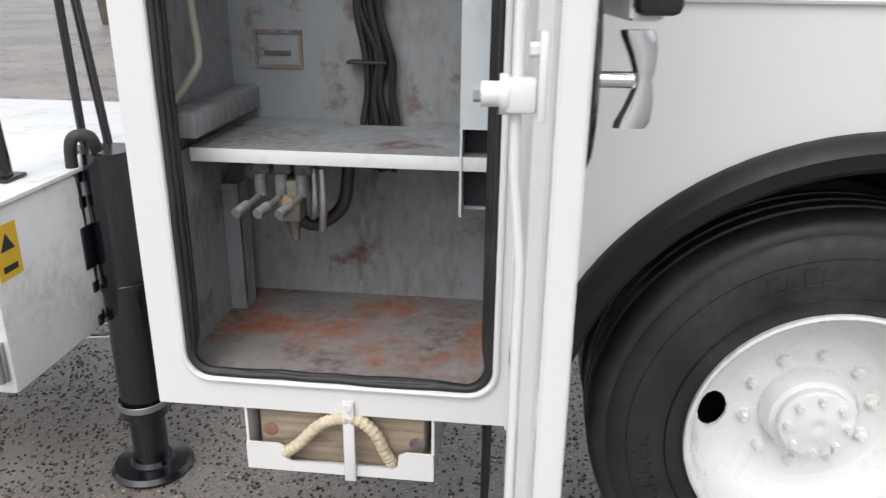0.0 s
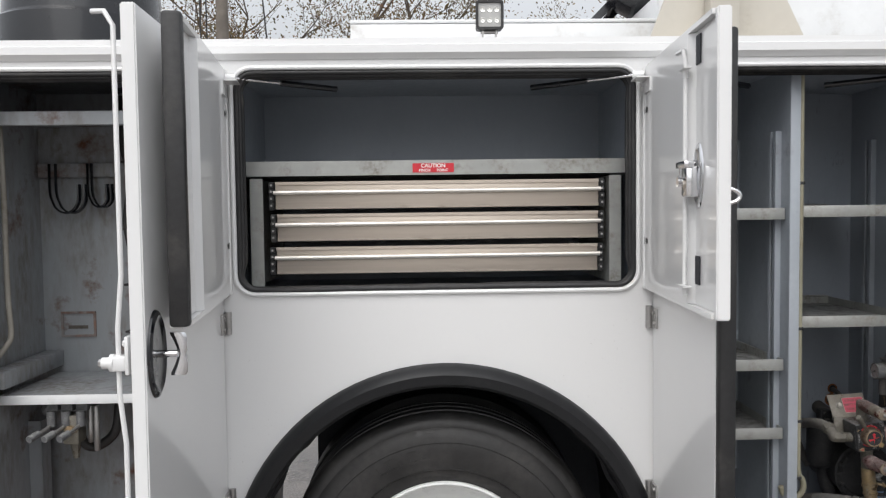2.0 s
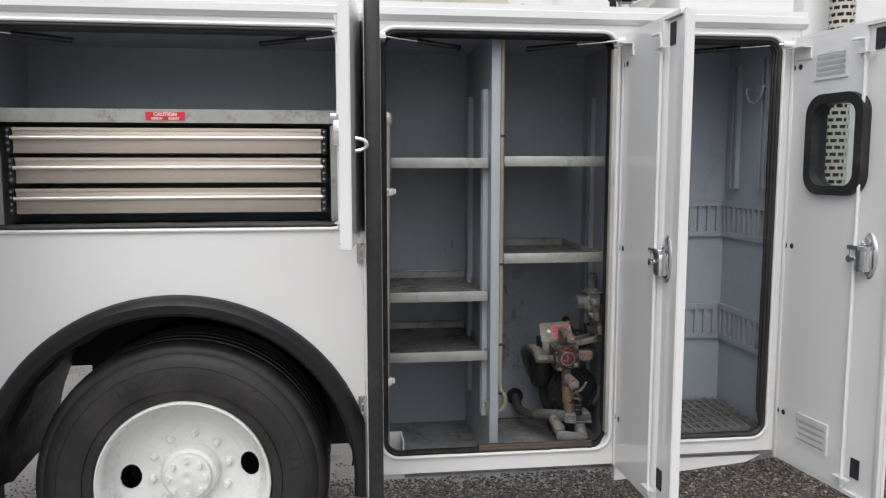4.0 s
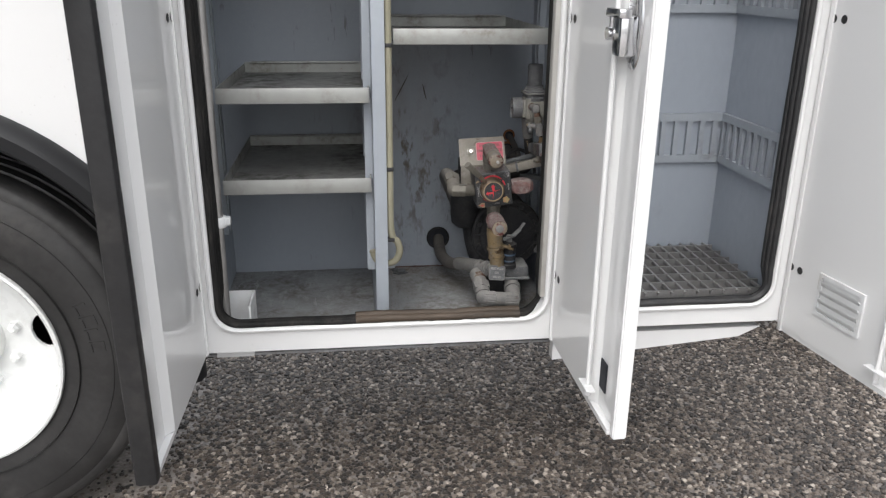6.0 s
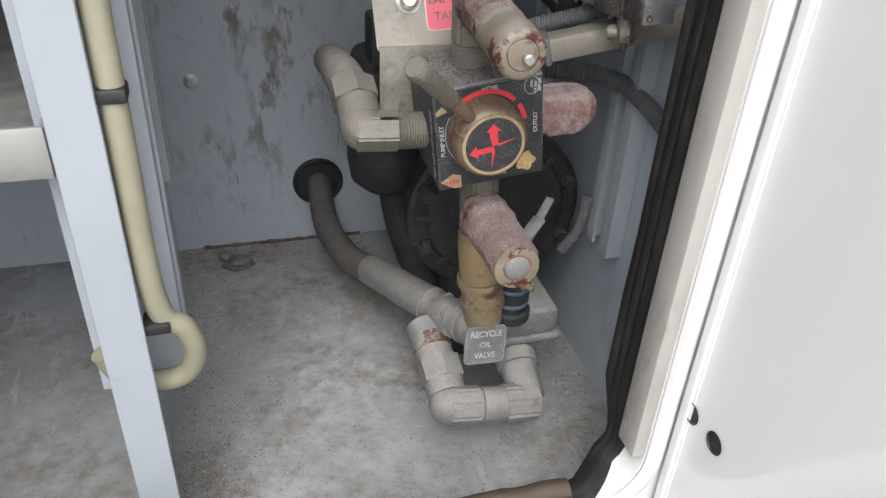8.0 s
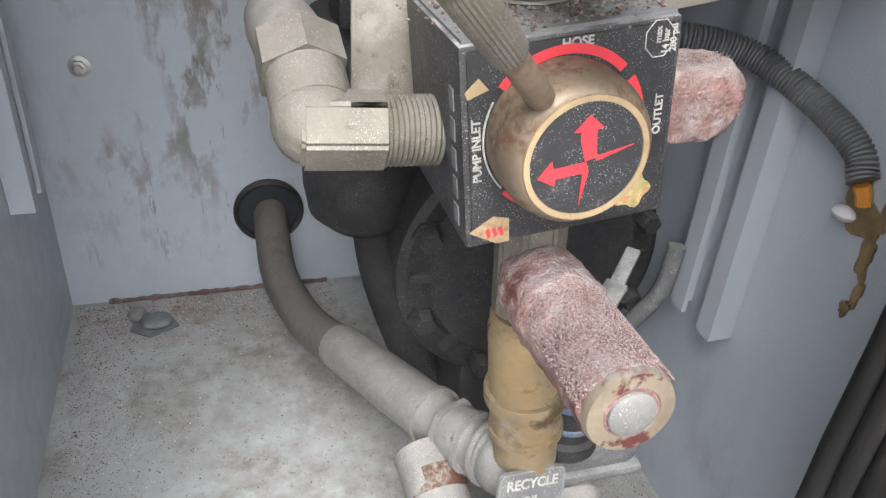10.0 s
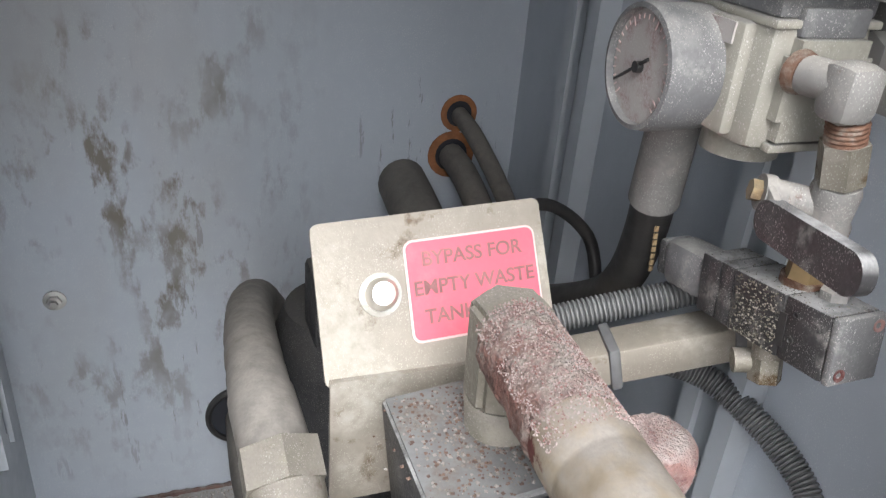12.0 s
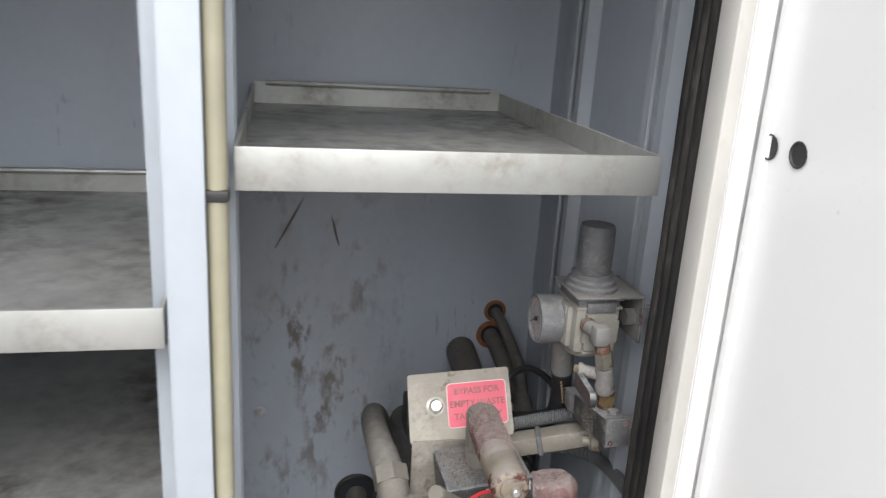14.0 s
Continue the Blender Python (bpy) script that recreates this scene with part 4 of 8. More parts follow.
def shelf(x0, x1, zb, h, y0, label, lip=True):
    s = thing("shelf", label, "shelf", ((x0 + x1) / 2, y0, zb), "compartment shelves")
    b = BM()
    bx(b, x0, x1, y0 + 0.004, 0.655, zb + 0.006, zb + 0.010)
    part("tray_sheet", b, SHELF_PAN, s, "scuffed sheet steel tray")
    b = BM()
    bx(b, x0, x1, y0, y0 + 0.004, zb, zb + h, 0.001), bx(b, x0, x1, y0 + 0.004, y0 + 0.016, zb, zb + 0.003)
    part("front_lip", b, GALV, s)
    for xs in (x0, x1 - 0.003):
        part("side_lip", bx(BM(), xs, xs + 0.003, y0 + 0.004, 0.655, zb + 0.010, zb + h), GALV, s)
    b = BM()
    bx(b, x0 + 0.003, x1 - 0.003, 0.648, 0.655, zb + 0.010, zb + h + 0.004), cy(b, (x0 + 0.02, 0.645, zb + h + 0.003), (x1 - 0.02, 0.645, zb + h + 0.003), 0.004, n=8)
    part("rear_lip", b, GALV, s)
    return s


shelf(0.786, 1.150, 1.635, 0.037, 0.105, "galvanised tray shelf high in the narrow bay")
shelf(0.786, 1.150, 1.148, 0.037, 0.105, "galvanised tray shelf halfway down the narrow bay")
shelf(0.786, 1.150, 0.924, 0.037, 0.105, "galvanised tray shelf low in the narrow bay")
shelf(1.209, 1.588, 1.641, 0.037, 0.110, "galvanised tray shelf high in the wide bay")
shelf(1.209, 1.588, 1.285, 0.037, 0.110, "galvanised tray shelf above the selector valve")

# standing rod with clamps beside the narrow bay
rodt = thing("support_rod", "long grey support rod standing in a white bracket", "rod", (0.77, 0.07, 0.53))
part("rod", cy(BM(), (0.769, 0.072, 0.56), (0.783, 0.060, 1.79), 0.0125, n=20), STEEL, rodt)
for z in (0.868, 1.552):
    k = (z - 0.56) / 1.23
    cx_, cy_ = 0.769 + 0.014 * k, 0.072 - 0.012 * k
    cl_ = part("clamp", lathe(BM(), (cx_, cy_, z - 0.013), (0, 0, 1), [(0.0128, 0.0), (0.020, 0.0), (0.022, 0.003), (0.022, 0.023), (0.020, 0.026), (0.0128, 0.026)], 20, closed=True), WHITE_WORN, rodt, "white split clamp")
    for sx in (-1, 1):
        part("ear", bx(BM(), cx_ + sx * 0.021 - 0.010, cx_ + sx * 0.021 + 0.010, cy_ - 0.010, cy_ + 0.010, z - 0.008, z + 0.012, 0.003), WHITE_WORN, cl_)
    part("clamp_screw", cy(BM(), (cx_, cy_ - 0.019, z), (cx_, cy_ - 0.030, z), 0.006, n=6), STEEL, cl_)
part("top_knob", lathe(BM(), (0.783, 0.060, 1.785), (0, 0, 1), [(0.0, 0.0), (0.017, 0.0), (0.019, 0.004), (0.019, 0.034), (0.013, 0.042), (0.0, 0.044)], 18), STEEL, rodt)
b = BM()
bx(b, 0.742, 0.835, 0.050, 0.055, 0.507, 0.612), bx(b, 0.830, 0.835, 0.0555, 0.165, 0.507, 0.645), bx(b, 0.742, 0.747, 0.0555, 0.165, 0.507, 0.645), bx(b, 0.7475, 0.8295, 0.160, 0.165, 0.507, 0.645)
part("socket", b, WHITE_WORN, rodt)

# yellowed wiring tube down the divider
wire = thing("wiring_conduit", "yellowed plastic wiring tube clipped to the divider", "conduit", (1.21, 0.07, 0.6))
CONDUIT = surface("yellowed_plastic_tube", (0.27, 0.255, 0.185), 0.5, var=0.2, bump=0.1, dirt=(0.20, 0.16, 0.10), dirt_amount=(0.5, 0.7))
part("tube", tube(BM(), smooth_path([(1.196, 0.098, 2.09), (1.196, 0.098, 1.5), (1.196, 0.099, 1.0), (1.197, 0.099, 0.825), (1.214, 0.102, 0.79), (1.219, 0.106, 0.762), (1.208, 0.112, 0.735), (1.184, 0.116, 0.727), (1.160, 0.116, 0.738), (1.149, 0.114, 0.765)], 6), 0.0092, 14), CONDUIT, wire)
for z in (1.75, 1.285, 0.985, 0.80):
    part("clip", bx(BM(), 1.186, 1.206, 0.088, 0.108, z - 0.005, z + 0.005, 0.002), BLACK_MATT, wire)

# ---- front compartment: grating floor, ladder strips, hook ----
gr = thing("step_grating", "open steel grating floor", "grating", (1.97, 0.24, 0.61))
for k in range(7):
    y = 0.06 + k * 0.058
    part("bearing_bar", bx(BM(), 1.71, 2.23, y, y + 0.005, 0.615, 0.642), STEEL, gr)
cb = finish("cross_bar", bx(BM(), -0.003, 0.003, 0.05, 0.44, 0.632, 0.640), STEEL)
for k in range(14):
    repeat("cross_bar", cb, Matrix.Translation((1.73 + k * 0.037, 0, 0)), gr)
for z in (1.42, 0.98):
    st = thing("slotted_rail", "grey slotted rail on the compartment wall", "rail", (2.2, 0.3, z))
    for dz in (0.052, -0.075):
        part("rail", bx(BM(), 2.222, 2.234, 0.10, 0.435, z + dz, z + dz + 0.023), GREY_CLEAN, st)
        part("rail", bx(BM(), 1.75, 2.2215, 0.436, 0.446, z + dz, z + dz + 0.023), GREY_CLEAN, st)
    for k in range(9):
        part("slat", bx(BM(), 2.222, 2.234, 0.10 + k * 0.0405, 0.116 + k * 0.0405 - 0.006 * (k == 8), z - 0.052, z + 0.052), GREY_CLEAN, st)
    for k in range(12):
        part("slat", bx(BM(), 1.75 + k * 0.0405, 1.766 + k * 0.0405, 0.436, 0.446, z - 0.052, z + 0.052), GREY_CLEAN, st)
for y in (0.14, 0.36):
    channel(2.236, y, -1, 1.55, 2.05)
hook = BM()
tube(hook, [(2.20, 0.18 + 0.06 * math.cos(a), 1.94 - 0.06 * math.sin(a)) for a in [k * math.pi / 10 for k in range(11)]] , 0.006, 8)
cy(hook, (2.20, 0.12, 1.94), (2.236, 0.12, 1.94), 0.006, n=8), cy(hook, (2.20, 0.24, 1.94), (2.236, 0.24, 1.94), 0.006, n=8)
solid("hanging_hook", hook, GREY_CLEAN, "grey bent bar hook on the wall", "hook")

# ---- materials of the valve corner ----
FITTING = surface("dusty_plated_fitting", (0.145, 0.135, 0.11), 0.45, metal=0.35, var=0.25, scale=30, fine=340, bump=0.45, depth=0.0012, dirt=(0.19, 0.175, 0.155), dirt_amount=(0.46, 0.58), dirt_scale=26, rust=(0.10, 0.062, 0.025), rust_amount=(0.58, 0.66), rust_scale=34, dust=(0.215, 0.20, 0.18), speck=(0.36, 0.35, 0.33))
DUSTY_GREY = surface("dusty_grey_fitting", (0.15, 0.148, 0.144), 0.6, var=0.2, scale=25, fine=320, bump=0.4, depth=0.001, dirt=(0.21, 0.20, 0.19), dirt_amount=(0.48, 0.6), dirt_scale=35, rust=(0.12, 0.055, 0.04), rust_amount=(0.62, 0.68), rust_scale=28, dust=(0.26, 0.25, 0.235), speck=(0.38, 0.37, 0.36))
RUST_PLUG = surface("dust_caked_rusty_plug", (0.24, 0.135, 0.125), 0.9, var=0.35, scale=60, fine=450, bump=1.0, depth=0.003, dirt=(0.30, 0.26, 0.245), dirt_amount=(0.46, 0.62), dirt_scale=26, rust=(0.12, 0.026, 0.024), rust_amount=(0.50, 0.62), rust_scale=34, dust=(0.36, 0.31, 0.30))
BRASS = surface("tarnished_brass", (0.25, 0.18, 0.095), 0.42, metal=0.4, var=0.25, scale=30, fine=200, bump=0.25, depth=0.001, dirt=(0.24, 0.215, 0.18), dirt_amount=(0.44, 0.60), dirt_scale=24, rust=(0.13, 0.085, 0.045), rust_amount=(0.54, 0.66), rust_scale=30, dust=(0.19, 0.15, 0.09))
HOSE_GREY = surface("dusty_black_hose", (0.068, 0.064, 0.06), 0.7, var=0.2, scale=14, fine=200, bump=0.3, depth=0.001, dirt=(0.12, 0.105, 0.09), dirt_amount=(0.42, 0.62), dirt_scale=18, dust=(0.14, 0.13, 0.12))
HOSE_TAN = surface("dust_coated_wrapped_hose", (0.135, 0.128, 0.12), 0.8, var=0.14, scale=14, fine=260, bump=0.3, depth=0.001, dirt=(0.12, 0.105, 0.09), dirt_amount=(0.45, 0.65), dirt_scale=22, dust=(0.25, 0.235, 0.215))
DUSTY_BLACK = surface("dust_speckled_black", (0.024, 0.024, 0.026), 0.5, var=0.3, scale=40, fine=420, bump=0.2, depth=0.0006, dirt=(0.13, 0.125, 0.12), dirt_amount=(0.54, 0.66), dirt_scale=55, dust=(0.27, 0.275, 0.28), speck=(0.32, 0.32, 0.31))
BLOCK_TOP = surface("dust_covered_block", (0.125, 0.128, 0.132), 0.75, var=0.2, scale=40, fine=300, bump=0.35, depth=0.001, dirt=(0.10, 0.085, 0.07), dirt_amount=(0.5, 0.64), dirt_scale=45)
PUMP_BLACK = surface("dusty_black_pump_casting", (0.020, 0.020, 0.022), 0.6, var=0.35, scale=20, fine=260, bump=0.4, depth=0.001, dirt=(0.038, 0.036, 0.035), dirt_amount=(0.50, 0.66), dirt_scale=30, dust=(0.055, 0.053, 0.05), speck=(0.13, 0.13, 0.12), spec=0.3)
PLATE = surface("grimy_zinc_plate", (0.21, 0.191, 0.163), 0.5, metal=0.2, var=0.12, scale=30, fine=260, bump=0.3, depth=0.001, dirt=(0.30, 0.285, 0.255), dirt_amount=(0.50, 0.60), dirt_scale=24, rust=(0.17, 0.13, 0.09), rust_amount=(0.60, 0.70), rust_scale=34, speck=(0.36, 0.34, 0.31))
PINK = surface("faded_red_label", (0.52, 0.085, 0.125), 0.5, var=0.06, scale=30, fine=200, bump=0.05, dirt=(0.45, 0.16, 0.18), dirt_amount=(0.5, 0.75), dirt_scale=30)
PINK_EDGE = surface("label_border", (0.52, 0.38, 0.37), 0.5, var=0.05, bump=0.0)
LABEL_INK = surface("worn_dark_lettering", (0.19, 0.085, 0.085), 0.6, var=0.3, scale=60, fine=300, bump=0.0, dirt=(0.44, 0.15, 0.17), dirt_amount=(0.62, 0.72), dirt_scale=110)
RED_PRINT = surface("red_print", (0.48, 0.03, 0.042), 0.5, var=0.1, fine=300, bump=0.05)
KNOB = surface("worn_tan_knob", (0.17, 0.13, 0.092), 0.45, metal=0.25, var=0.25, scale=30, fine=320, bump=0.25, depth=0.0006, dirt=(0.085, 0.05, 0.032), dirt_amount=(0.46, 0.62), dirt_scale=38, rust=(0.15, 0.06, 0.03), rust_amount=(0.6, 0.68), rust_scale=40)
CREAM = surface("worn_cream_ring", (0.29, 0.215, 0.125), 0.45, var=0.16, scale=50, fine=260, bump=0.1, dirt=(0.18, 0.11, 0.06), dirt_amount=(0.52, 0.66), dirt_scale=60)
DIAL_FACE = surface("black_dial_face", (0.017, 0.018, 0.020), 0.45, var=0.2, fine=600, bump=0.05, dirt=(0.10, 0.10, 0.10), dirt_amount=(0.6, 0.68), dirt_scale=120, speck=(0.30, 0.30, 0.30))
REG_BODY = surface("aged_cream_casting", (0.215, 0.208, 0.184), 0.5, var=0.12, scale=25, fine=260, bump=0.2, depth=0.0006, dirt=(0.16, 0.145, 0.12), dirt_amount=(0.48, 0.66), dirt_scale=28, dust=(0.24, 0.235, 0.225), speck=(0.42, 0.41, 0.40))
DUSTY_PLASTIC = surface("dusty_grey_plastic", (0.105, 0.107, 0.112), 0.6, var=0.2, scale=30, fine=350, bump=0.2, depth=0.0006, dirt=(0.21, 0.21, 0.205), dirt_amount=(0.50, 0.64), dirt_scale=60, dust=(0.25, 0.25, 0.245), speck=(0.42, 0.41, 0.40))
GAUGE_FACE = surface("faded_gauge_face", (0.30, 0.285, 0.28), 0.4, var=0.05, fine=100, bump=0.0, dirt=(0.24, 0.17, 0.17), dirt_amount=(0.46, 0.62), dirt_scale=90, speck=(0.40, 0.39, 0.38))
HOSE_BLACK = surface("black_rubber_hose", (0.020, 0.019, 0.019), 0.5, var=0.2, fine=120, bump=0.15, dirt=(0.08, 0.07, 0.06), dirt_amount=(0.52, 0.7))
LOOM = surface("grey_split_loom", (0.11, 0.113, 0.118), 0.5, var=0.25, scale=30, fine=150, bump=0.1, dirt=(0.20, 0.20, 0.195), dirt_amount=(0.5, 0.7), dirt_scale=30)
ORANGE = surface("orange_rust_ring", (0.21, 0.085, 0.035), 0.9, var=0.3, scale=60, fine=300, bump=0.5)
BROWN_STAIN = surface("brown_sealant", (0.19, 0.135, 0.07), 0.35, var=0.4, scale=60, fine=200, bump=0.5)
SMEAR = surface("dried_brown_smear", (0.10, 0.088, 0.074), 0.7, var=0.3, scale=60, fine=250, bump=0.1)
CAP = surface("worn_tan_end_cap", (0.20, 0.165, 0.12), 0.4, metal=0.35, var=0.22, scale=40, fine=300, bump=0.3, depth=0.001, dirt=(0.255, 0.235, 0.21), dirt_amount=(0.5, 0.64), dirt_scale=28, rust=(0.12, 0.034, 0.030), rust_amount=(0.545, 0.60), rust_scale=38, dust=(0.27, 0.25, 0.23))
RUST_CRUST = surface("dark_red_rust_crust", (0.115, 0.050, 0.040), 0.95, var=0.5, scale=90, fine=500, bump=1.0, depth=0.004, dirt=(0.20, 0.165, 0.148), dirt_amount=(0.42, 0.58), dirt_scale=34, dust=(0.24, 0.215, 0.20))
RUST_JOINT = surface("orange_brown_rusted_thread", (0.095, 0.046, 0.028), 0.8, metal=0.2, var=0.35, scale=80, fine=400, bump=0.6, depth=0.001, dirt=(0.22, 0.20, 0.175), dirt_amount=(0.42, 0.56), dirt_scale=60)
DIM_PRINT = surface("dusty_white_print", (0.34, 0.335, 0.32), 0.6, var=0.2, scale=120, fine=500, bump=0.0, dirt=(0.12, 0.12, 0.118), dirt_amount=(0.5, 0.62), dirt_scale=160)



def grain_material(name, shades):
    """Loose grains that take one of several shades each."""
    m, n, l, p = material(name)
    g = n.new("ShaderNodeNewGeometry")
    r = n.new("ShaderNodeValToRGB")
    r.color_ramp.interpolation = "CONSTANT"
    r.color_ramp.elements[0].color = (*shades[0], 1)
    r.color_ramp.elements[1].position = 1.0 - 1.0 / len(shades)
    r.color_ramp.elements[1].color = (*shades[-1], 1)
    for k, c in enumerate(shades[1:-1]):
        r.color_ramp.elements.new((k + 1) / len(shades)).color = (*c, 1)
    l.new(g.outputs["Random Per Island"], r.inputs[0])
    l.new(r.outputs[0], p.inputs["Base Color"])
    p.inputs["Roughness"].default_value = 0.9
    return m


CRUST_GRAIN = grain_material("pink_grey_rust_grains", [(0.205, 0.165, 0.158), (0.135, 0.062, 0.056), (0.225, 0.185, 0.178), (0.165, 0.105, 0.098), (0.25, 0.212, 0.205), (0.19, 0.14, 0.132)])
FLOOR_GRAIN = grain_material("floor_grit_grains", [(0.36, 0.32, 0.29), (0.15, 0.085, 0.06), (0.46, 0.44, 0.42), (0.24, 0.20, 0.17), (0.10, 0.08, 0.065)])
BLOCK_GRAIN = grain_material("ochre_grey_grit", [(0.12, 0.112, 0.09), (0.05, 0.048, 0.042), (0.17, 0.162, 0.14), (0.08, 0.073, 0.058)])
DUST_GRAIN = grain_material("dark_rust_grains", [(0.14, 0.125, 0.115), (0.07, 0.045, 0.036), (0.19, 0.175, 0.165), (0.10, 0.065, 0.05)])
LEAN = radians(-6.9)
OCT_V = [(1, 0, 0), (-1, 0, 0), (0, 1, 0), (0, -1, 0), (0, 0, 1), (0, 0, -1)]
OCT_F = [(0, 2, 4), (2, 1, 4), (1, 3, 4), (3, 0, 4), (2, 0, 5), (1, 2, 5), (3, 1, 5), (0, 3, 5)]


def crumb_mesh(name, places, mat):
    """Small uneven grains, one eight-sided solid each, from (point, radius, turn) triples."""
    vs, fs = [], []
    for p, r, turn in places:
        i = len(vs)
        c, s_ = math.cos(turn), math.sin(turn)
        for k, (x, y, z) in enumerate(OCT_V):
            q = r * (0.75 + 0.5 * ((k * 7 + i) % 5) / 4)
            vs.append((p[0] + q * (x * c - y * s_), p[1] + q * (x * s_ + y * c), p[2] + 0.7 * q * z))
        fs += [tuple(i + a for a in f) for f in OCT_F]
    me = bpy.data.meshes.new(name)
    me.from_pydata(vs, [], fs)
    me.materials.append(mat)
    return me




def threads(bm, p0, p1, r, turns):
    p0, p1 = Vector(p0), Vector(p1)
    d = p1 - p0
    prof = []
    for k in range(turns * 2 + 1):
        prof.append((r if k % 2 else r * 0.93, d.length * k / (turns * 2)))
    lathe(bm, p0, d, [(0.0, 0.0)] + prof + [(0.0, d.length)], 28)
    return bm


def rough_plug(bm, p0, p1, r, n=26, rings=10, amp=0.05, seed=0.0, profile=None):
    """A caked round plug: a lathe with an uneven, crusty skin."""
    p0, p1 = Vector(p0), Vector(p1)
    d = p1 - p0
    prof = profile or [(1.0, 0.0), (1.0, 1.0)]
    hs_ = [k / rings for k in range(rings + 1)]
    qs = np.interp(hs_, [h for q, h in prof], [q for q, h in prof])
    lathe(bm, p0, d, [(0, 0.0)] + [(r * float(q), d.length * h) for q, h in zip(qs, hs_)] + [(0, d.length)], n)
    if amp:
        for v in bm.verts:
            out = v.co - (p0 + d * ((v.co - p0).dot(d) / d.length_squared))
            if out.length < 1e-5:
                continue
            a = v.co * 150 + Vector((seed, 0, 0))
            w = noise.noise(a) + 0.45 * noise.noise(a * 2.7) + 0.3 * noise.noise(a * 6.1)
            v.co += out.normalized() * w * r * amp
    return bm


# ---- selector valve with its fittings ----
sv = thing("selector_valve", "black four-way oil selector valve caked with dust", "valve", (1.475, 0.2, 0.86))
BC = Matrix.Translation((1.4735, 0.16, 0.908)) @ Matrix.Rotation(LEAN, 4, "Y")


def vput(nm, bm, mat, parent, lab=""):
    bm.transform(BC)
    return part(nm, bm, mat, parent, lab)


W2, H2 = 0.0475, 0.046
blk = vput("valve_block", bx(BM(), -W2, W2, 0.0, 0.082, -H2, H2 - 0.001, 0.002), DUSTY_BLACK, sv)
vput("dusty_top", bx(BM(), -W2 + 0.002, W2 - 0.002, 0.002, 0.08, H2 - 0.001, H2 + 0.0006), BLOCK_TOP, sv, "top thick with grey dust")
pts = rr(-W2 + 0.003, W2 - 0.003, -H2 + 0.003, H2 - 0.003, 0.002, 2)
fp = vput("face_plate", prism(BM(), pts, -0.0012, 0.0), DIAL_FACE, sv, "black printed face plate")


def arc_band(r0, r1, a0, a1, y0, y1, n=28):
    b = BM()
    ring = [(r * math.cos(radians(a0 + (a1 - a0) * k / n)), r * math.sin(radians(a0 + (a1 - a0) * k / n))) for r, ks in ((r1, range(n + 1)), (r0, range(n, -1, -1))) for k in ks]
    return prism(b, ring, y0, y1)


KX, KZ = -0.006, 0.004
def shifted(b, x, z):
    b.transform(Matrix.Translation((x, 0, z)))
    return b


vput("red_band", shifted(arc_band(0.0325, 0.0365, 42, 140, -0.0017, -0.0012), KX + 0.002, KZ), RED_PRINT, fp)
vput("red_band", shifted(arc_band(0.0325, 0.0365, 8, 32, -0.0017, -0.0012), KX + 0.002, KZ), RED_PRINT, fp)
vput("red_band", shifted(arc_band(0.0325, 0.0365, 222, 262, -0.0017, -0.0012), KX + 0.002, KZ), RED_PRINT, fp)
vput("white_arc", shifted(arc_band(0.0345, 0.0352, 150, 218, -0.0017, -0.0012), KX + 0.002, KZ), DIM_PRINT, fp)
for txt, size, x, z, turn in (("HOSE", 0.0054, 0.001, 0.0405, 0), ("PUMP INLET", 0.0052, -0.0415, 0.001, 90), ("OUTLET", 0.0050, 0.0395, 0.004, 90), ("TANK", 0.0052, 0.006, -0.0375, 180), ("max", 0.004, 0.036, 0.0385, 90), ("14 bar", 0.004, 0.0395, 0.0355, 90), ("200 psi", 0.004, 0.043, 0.0365, 90)):
    m = BC @ Matrix.Translation((x, -0.0014, z)) @ Matrix.Rotation(-radians(turn), 4, "Y") @ FRONT
    lettering(txt, size, m, DIM_PRINT, fp, depth=0.0002)
oct_ = [(0.0355 + 0.0095 * math.cos(radians(22.5 + 45 * k)), 0.037 + 0.0095 * math.sin(radians(22.5 + 45 * k))) for k in range(8)]
vput("printed_octagon", tube(BM(), [(0.7 * (a - 0.0395) + 0.0395, -0.0013, b * 0.85 + 0.0055) for a, b in oct_], 0.0003, 4, closed=True), DIM_PRINT, fp)
# corner stickers
vput("cream_sticker", prism(BM(), [(-0.046, -0.037), (-0.035, -0.031), (-0.028, -0.033), (-0.028, -0.0445), (-0.034, -0.0445)], -0.0020, -0.0012), CREAM, fp, "worn cream and red sticker")
for k in range(3):
    vput("red_mark", prism(BM(), [(-0.039 + k * 0.003, -0.037), (-0.0375 + k * 0.003, -0.036), (-0.0365 + k * 0.003, -0.040), (-0.038 + k * 0.003, -0.041)], -0.0024, -0.0020), RED_PRINT, fp)
vput("cream_sticker", prism(BM(), [(-0.046, 0.027), (-0.040, 0.032), (-0.036, 0.027), (-0.045, 0.024)], -0.0020, -0.0012), CREAM, fp)
FOIL = surface("faded_foil_sticker", (0.33, 0.29, 0.13), 0.4, var=0.4, scale=300, fine=500, bump=0.0, dirt=(0.45, 0.12, 0.08), dirt_amount=(0.45, 0.55), dirt_scale=180)
vput("foil_sticker", prism(BM(), [(0.030 + 0.0085 * (1 + 0.15 * math.cos(5 * a)) * math.cos(a), -0.031 + 0.0085 * (1 + 0.15 * math.cos(5 * a)) * math.sin(a)) for a in [k * math.pi / 12 for k in range(24)]], -0.0019, -0.0012), FOIL, fp, "torn yellow and red foil sticker")
# side print: unreadable bars
for k in range(5):
    vput("side_print", bx(BM(), -W2 - 0.0006, -W2, 0.008, 0.0135, -0.038 + k * 0.0135, -0.0285 + k * 0.0135), BLOCK_TOP, blk)

